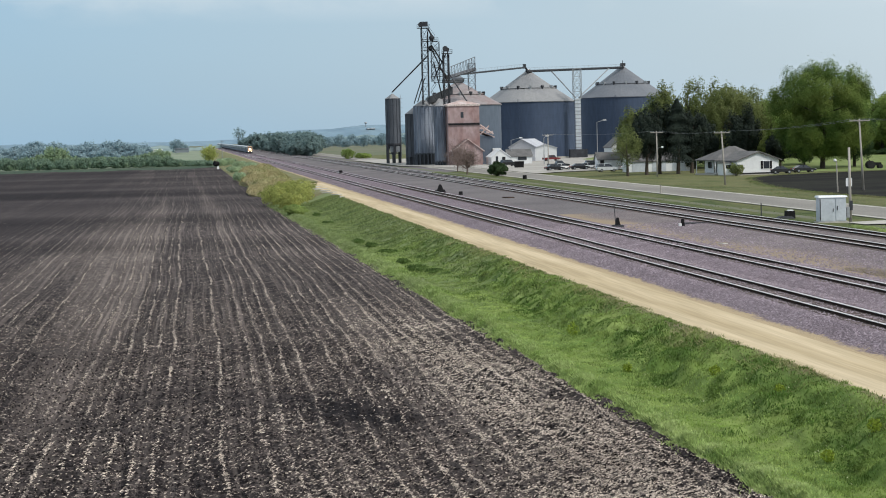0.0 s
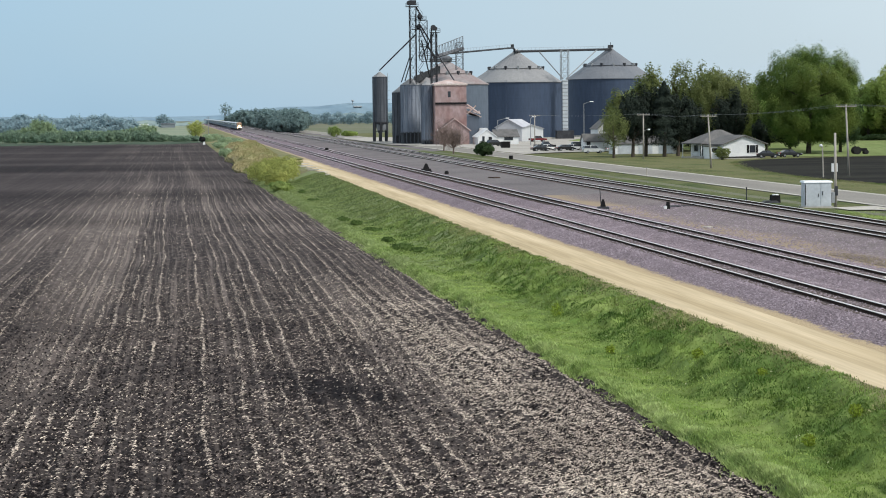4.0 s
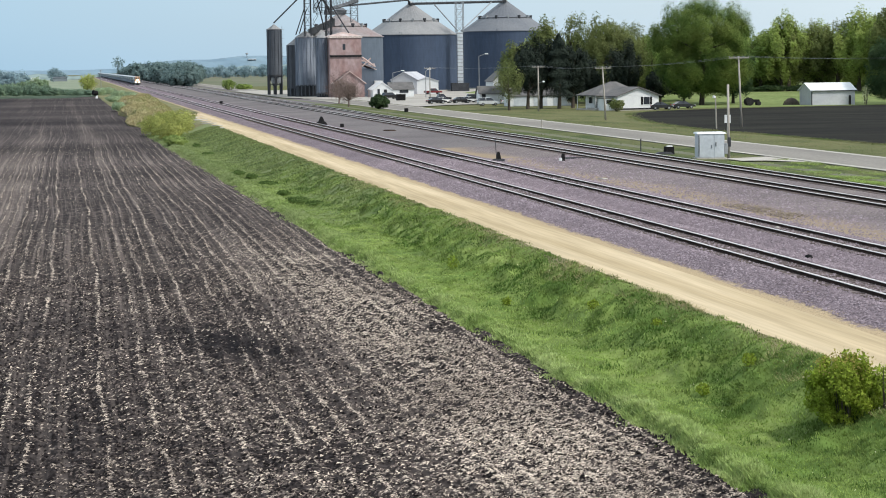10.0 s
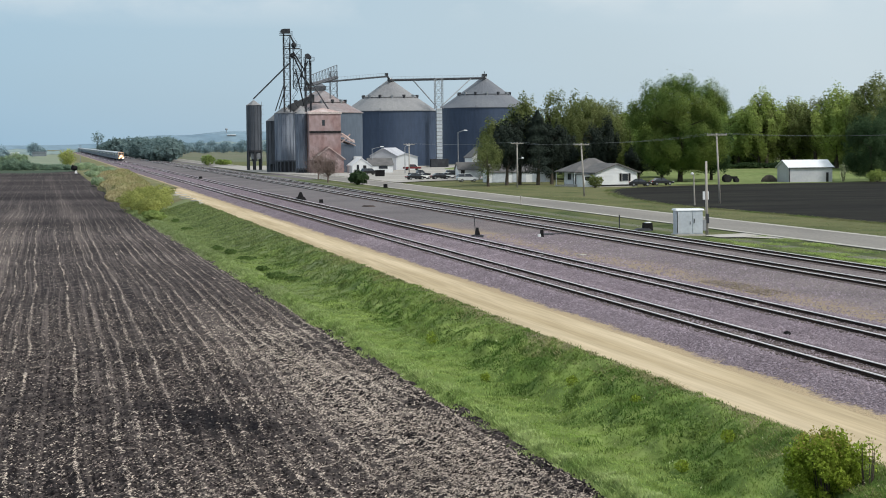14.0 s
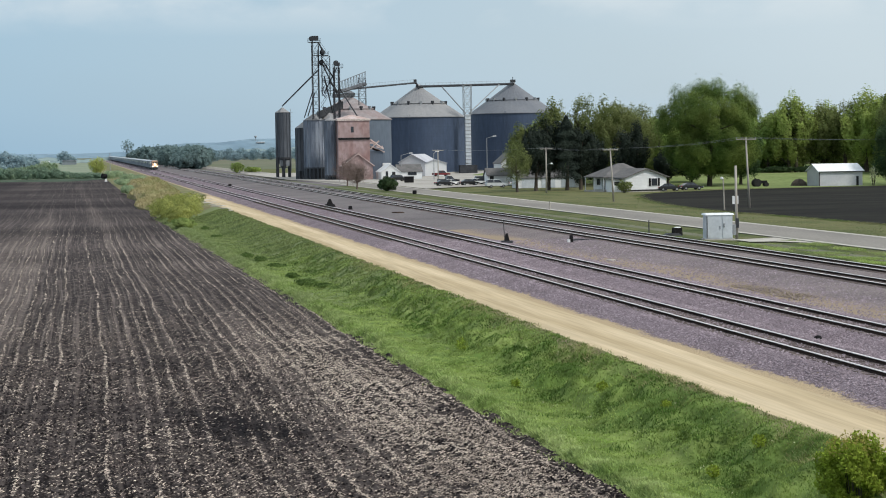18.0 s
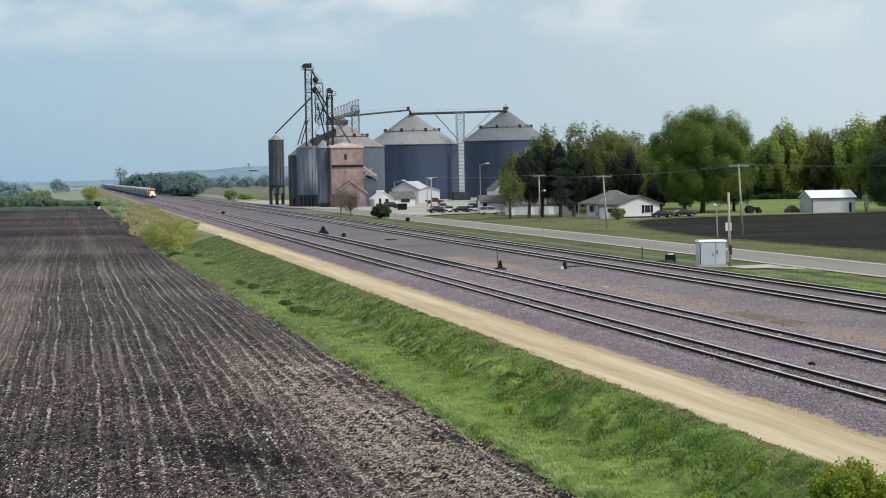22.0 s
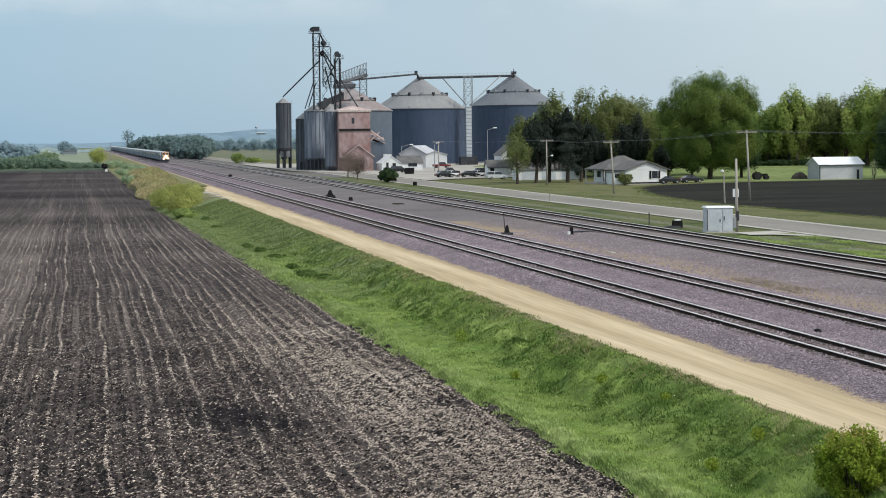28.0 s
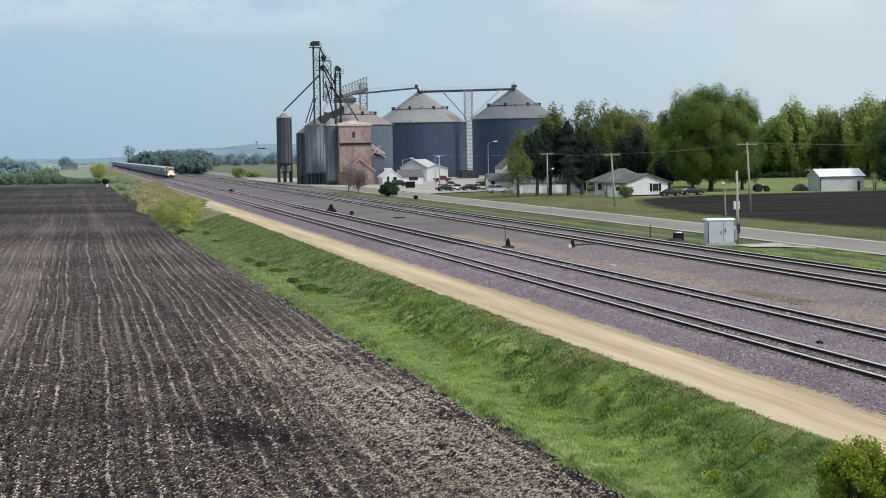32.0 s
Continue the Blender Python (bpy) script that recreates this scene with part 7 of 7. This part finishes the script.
def vehicles():
    Z = -0.36
    for x, y, rz, p, kind, label in ((84.6, 470, 8, PAINT_BLACK, "sedan", "black sedan parked on the lot"), (87.4, 476, 6, PAINT_WHITE, "sedan", "white sedan parked on the lot"),
                                     (90.9, 472, 6, PAINT_BLACK, "sedan", "black sedan parked beside others"), (94.0, 478, 10, PAINT_SILVER, "sedan", "silver sedan parked behind others"),
                                     (91.0, 500, 5, PAINT_BLACK, "truck", "dark pickup parked on the lot"), (98.4, 492, 4, PAINT_BLACK, "suv", "dark car by the white house"),
                                     (90.4, 438, 6, PAINT_SILVER, "suv", "silver sport utility car on the grass edge"), (97.8, 447, 5, PAINT_WHITE, "sedan", "white car beside the young tree"),
                                     (85.5, 545, 20, PAINT_BLACK, "suv", "dark car before the elevator office"), (111.0, 622, 10, PAINT_RED, "truck", "maroon pickup before the warehouse"),
                                     (112.6, 380.5, 4, PAINT_BLACK, "sedan", "dark car parked beside the low house"),
                                     (118.8, 386, 8, PAINT_BLACK, "sedan", "dark old car parked under the willow")):
        vehicle((x, y, Z if y > 425 else -0.46), rz, p, label, kind)
    t = thing("tractor", (138.6, 402, -0.46), "dark old farm tractor beside the grove", "tractor")
    part("body", G().box((0.3, 0, 0.95), (2.4, 0.7, 0.6), top=(0.92, 0.8)), BLACK, t)
    part("seat", G().box((-0.7, 0, 1.35), (0.5, 0.5, 0.12)).box((-0.95, 0, 1.55), (0.1, 0.5, 0.4)), BLACK, t)
    part("steering_column", G().tube((-0.1, 0, 1.2), (-0.35, 0, 1.6), 0.03).tube((-0.36, -0.2, 1.6), (-0.36, 0.2, 1.6), 0.03), DARKSTEEL, t)
    for s in (-1, 1):
        part("rear_wheel", G().tube((-0.8, s * 0.6, 0.8), (-0.8, s * 0.95, 0.8), 0.8, n=16), RUBBER, t)
        part("front_wheel", G().tube((1.2, s * 0.5, 0.45), (1.2, s * 0.75, 0.45), 0.45, n=14), RUBBER, t)
    t = thing("brush_heap", (147.4, 403, -0.46), "dark heap of wood beside the shed", "heap")
    part("mound", G().lathe([(0.1, 1.5), (0.8, 1.3), (1.5, 0.7), (1.8, 0.0)], n=11), BARK, t)
    t = thing("dumpster", (84.3, 520, -0.36), "black steel dumpster on the lot", "dumpster")
    part("bin", G().box((0, 0, 0.8), (2.2, 1.6, 1.5), top=(1.05, 1.05)), BLACK, t)
    part("lid", G().box((0, 0, 1.6), (2.3, 1.75, 0.1)), DARK, t)


vehicles()

# ---------------------------------------------------------------- the train
# orange nose paint, with the headlamps' warm glare mixed into it
LOCO_FACE = mat("locomotive_face", (0.46, 0.28, 0.17), (0.54, 0.34, 0.21), 1, 3, 0.5, fine_amount=0.1)
LOCO_SIDE = mat("locomotive_side", (0.10, 0.115, 0.15), (0.14, 0.15, 0.18), 0.5, 3, 0.5, fine_amount=0.15)
CAR_SIDE = mat("train_car_side", (0.052, 0.076, 0.112), (0.090, 0.120, 0.160), 0.3, 2, 0.6, 0.0, stretch=(1, 0.2, 1), fine_amount=0.15)
CAR_ROOF = mat("train_car_roof", (0.43, 0.47, 0.51), (0.52, 0.55, 0.58), 0.3, 2, 0.5, 0.1, fine_amount=0.08)
LAMP = glow("headlamp", (1.0, 0.90, 0.70), 30.0)
TRACK_X = 36.65


def bogie(parent, y):
    b = part("bogie", G().box((0, y, 0.55), (2.0, 3.2, 0.35)), DARKSTEEL, parent)
    for dy in (-1.1, 1.1):
        part("axle", G().tube((-0.85, y + dy, 0.48), (0.85, y + dy, 0.48), 0.48, n=14), DARKSTEEL, b)


def locomotive(label):
    t = thing("locomotive", (TRACK_X, 1300, 0), label, "locomotive", "train")
    L = 21.5
    part("frame", G().box((0, L / 2, 1.0), (2.9, L, 0.5)), DARKSTEEL, t)
    part("hood", G().box((0, L / 2 + 2.2, 2.75), (2.7, L - 5.0, 3.1), top=(0.92, 0.995)), LOCO_SIDE, t)
    n = G().add([(-1.4, 0.2, 1.2), (1.4, 0.2, 1.2), (1.4, 4.4, 1.2), (-1.4, 4.4, 1.2), (-1.15, 0.5, 2.6), (1.15, 0.5, 2.6), (1.3, 1.7, 2.9), (-1.3, 1.7, 2.9), (-1.3, 2.3, 4.3), (1.3, 2.3, 4.3), (1.3, 4.4, 4.4), (-1.3, 4.4, 4.4)],
                [(3, 2, 1, 0), (0, 1, 5, 4), (4, 5, 6, 7), (7, 6, 9, 8), (8, 9, 10, 11), (2, 3, 11, 10), (1, 2, 10, 9), (1, 9, 6), (1, 6, 5), (3, 0, 8, 11), (0, 7, 8), (0, 4, 7)])
    c = part("cab", n, LOCO_FACE, t, "orange-tan cab front with headlamp glare in its colour")
    for s in (-1, 1):
        part("windscreen", G().box((s * 0.62, 1.93, 3.6), (0.95, 0.14, 0.7), m=Matrix.Rotation(radians(-23), 3, "X")), GLASS, c)
        part("ditch_light", G().tube((s * 1.0, 0.10, 1.45), (s * 1.0, 0.25, 1.45), 0.15, n=12), LAMP, c, "lit ditch light")
    part("headlight", G().tube((0, 0.28, 2.4), (0, 0.5, 2.4), 0.34, n=12), LAMP, c, "lit headlight")
    part("plough", G().add([(-1.4, 0.0, 0.2), (1.4, 0.0, 0.2), (1.4, 0.6, 0.2), (-1.4, 0.6, 0.2), (-1.4, 0.3, 1.1), (1.4, 0.3, 1.1), (1.4, 0.6, 1.1), (-1.4, 0.6, 1.1)], [(3, 2, 1, 0), (4, 5, 6, 7), (0, 1, 5, 4), (1, 2, 6, 5), (2, 3, 7, 6), (3, 0, 4, 7)]), DARKSTEEL, t)
    part("fuel_tank", G().box((0, L / 2, 0.65), (2.5, 5.0, 0.8), top=(1.1, 1.0)), DARKSTEEL, t)
    for k in range(3):
        part("roof_fan", G().tube((0, 9 + k * 3.4, 4.3), (0, 9 + k * 3.4, 4.45), 0.75, n=14), DARKSTEEL, t)
    bogie(t, 4.0)
    bogie(t, L - 4.0)
    return t


def train_car(label):
    t = thing("train_car", (TRACK_X, 1350, 0), label, "train car", "train")
    L = 25.4
    part("body", G().box((0, L / 2, 2.3), (3.0, L, 2.8)), CAR_SIDE, t)
    part("letterboard", G().box((0, L / 2, 3.88), (3.02, L, 0.34)), LOCO_SIDE, t, "grey band above the windows")
    part("roof", G().box((0, L / 2, 4.25), (3.02, L, 0.4), top=(0.72, 0.995)), CAR_ROOF, t, "pale roof")
    part("end_wall", G().box((0, -0.04, 2.6), (3.06, 0.5, 3.2)), CAR_ROOF, t, "pale end wall")
    for s in (-1, 1):
        for k in range(9):
            part("window", G().box((s * 1.505, 2.6 + k * 2.5, 3.2), (0.03, 1.6, 0.75)), GLASS, t)
    part("underframe", G().box((0, L / 2, 0.85), (2.4, L - 8, 0.5)), DARKSTEEL, t)
    part("coupler", G().box((0, -0.5, 0.95), (0.35, 1.1, 0.35)), DARKSTEEL, t)
    bogie(t, 3.2)
    bogie(t, L - 3.2)
    return t


def freight_car(label):
    t = thing("train_car", (TRACK_X, 1350, 0), label, "train car", "train")
    L = 25.4
    part("body", G().box((0, L / 2, 2.45), (3.0, L, 3.1)), CAR_SIDE, t)
    part("roof", G().box((0, L / 2, 4.2), (3.02, L, 0.4), top=(0.72, 0.995)), CAR_ROOF, t, "pale roof")
    part("end_wall", G().box((0, -0.04, 2.6), (3.06, 0.5, 3.2)), CAR_ROOF, t, "pale end wall")
    for s in (-1, 1):
        part("side_door", G().box((s * 1.52, L / 2, 2.5), (0.06, 3.4, 2.9)), CAR_SIDE, t)
    part("underframe", G().box((0, L / 2, 0.85), (2.4, L - 8, 0.5)), DARKSTEEL, t)
    bogie(t, 3.2)
    bogie(t, L - 3.2)
    return t


CONSIST = []
loco = locomotive("cream-nosed dark locomotive with bright headlights leading a long train")
coach = train_car("blue-grey train car with a pale roof and dark windows")
box = freight_car("long blue-grey freight car with a pale roof")
CONSIST += [(loco, 0.0), (coach, 22.4), (box, 48.8)]
for i in range(50):
    at = 75.2 + 26.4 * i
    CONSIST.append((copy_thing(box if i % 3 == 2 else coach, pose(TRACK_X, 1400 + at, 0)), at))

HEAD = [(0, 1257), (4, 1200), (9, 1128), (13, 1061), (19, 977), (23, 926), (28, 871), (32, 829)]


def motions():
    for ob, back in CONSIST:
        walk(ob, [(t, pose(TRACK_X, y + back, 0)) for t, y in HEAD])


motions()
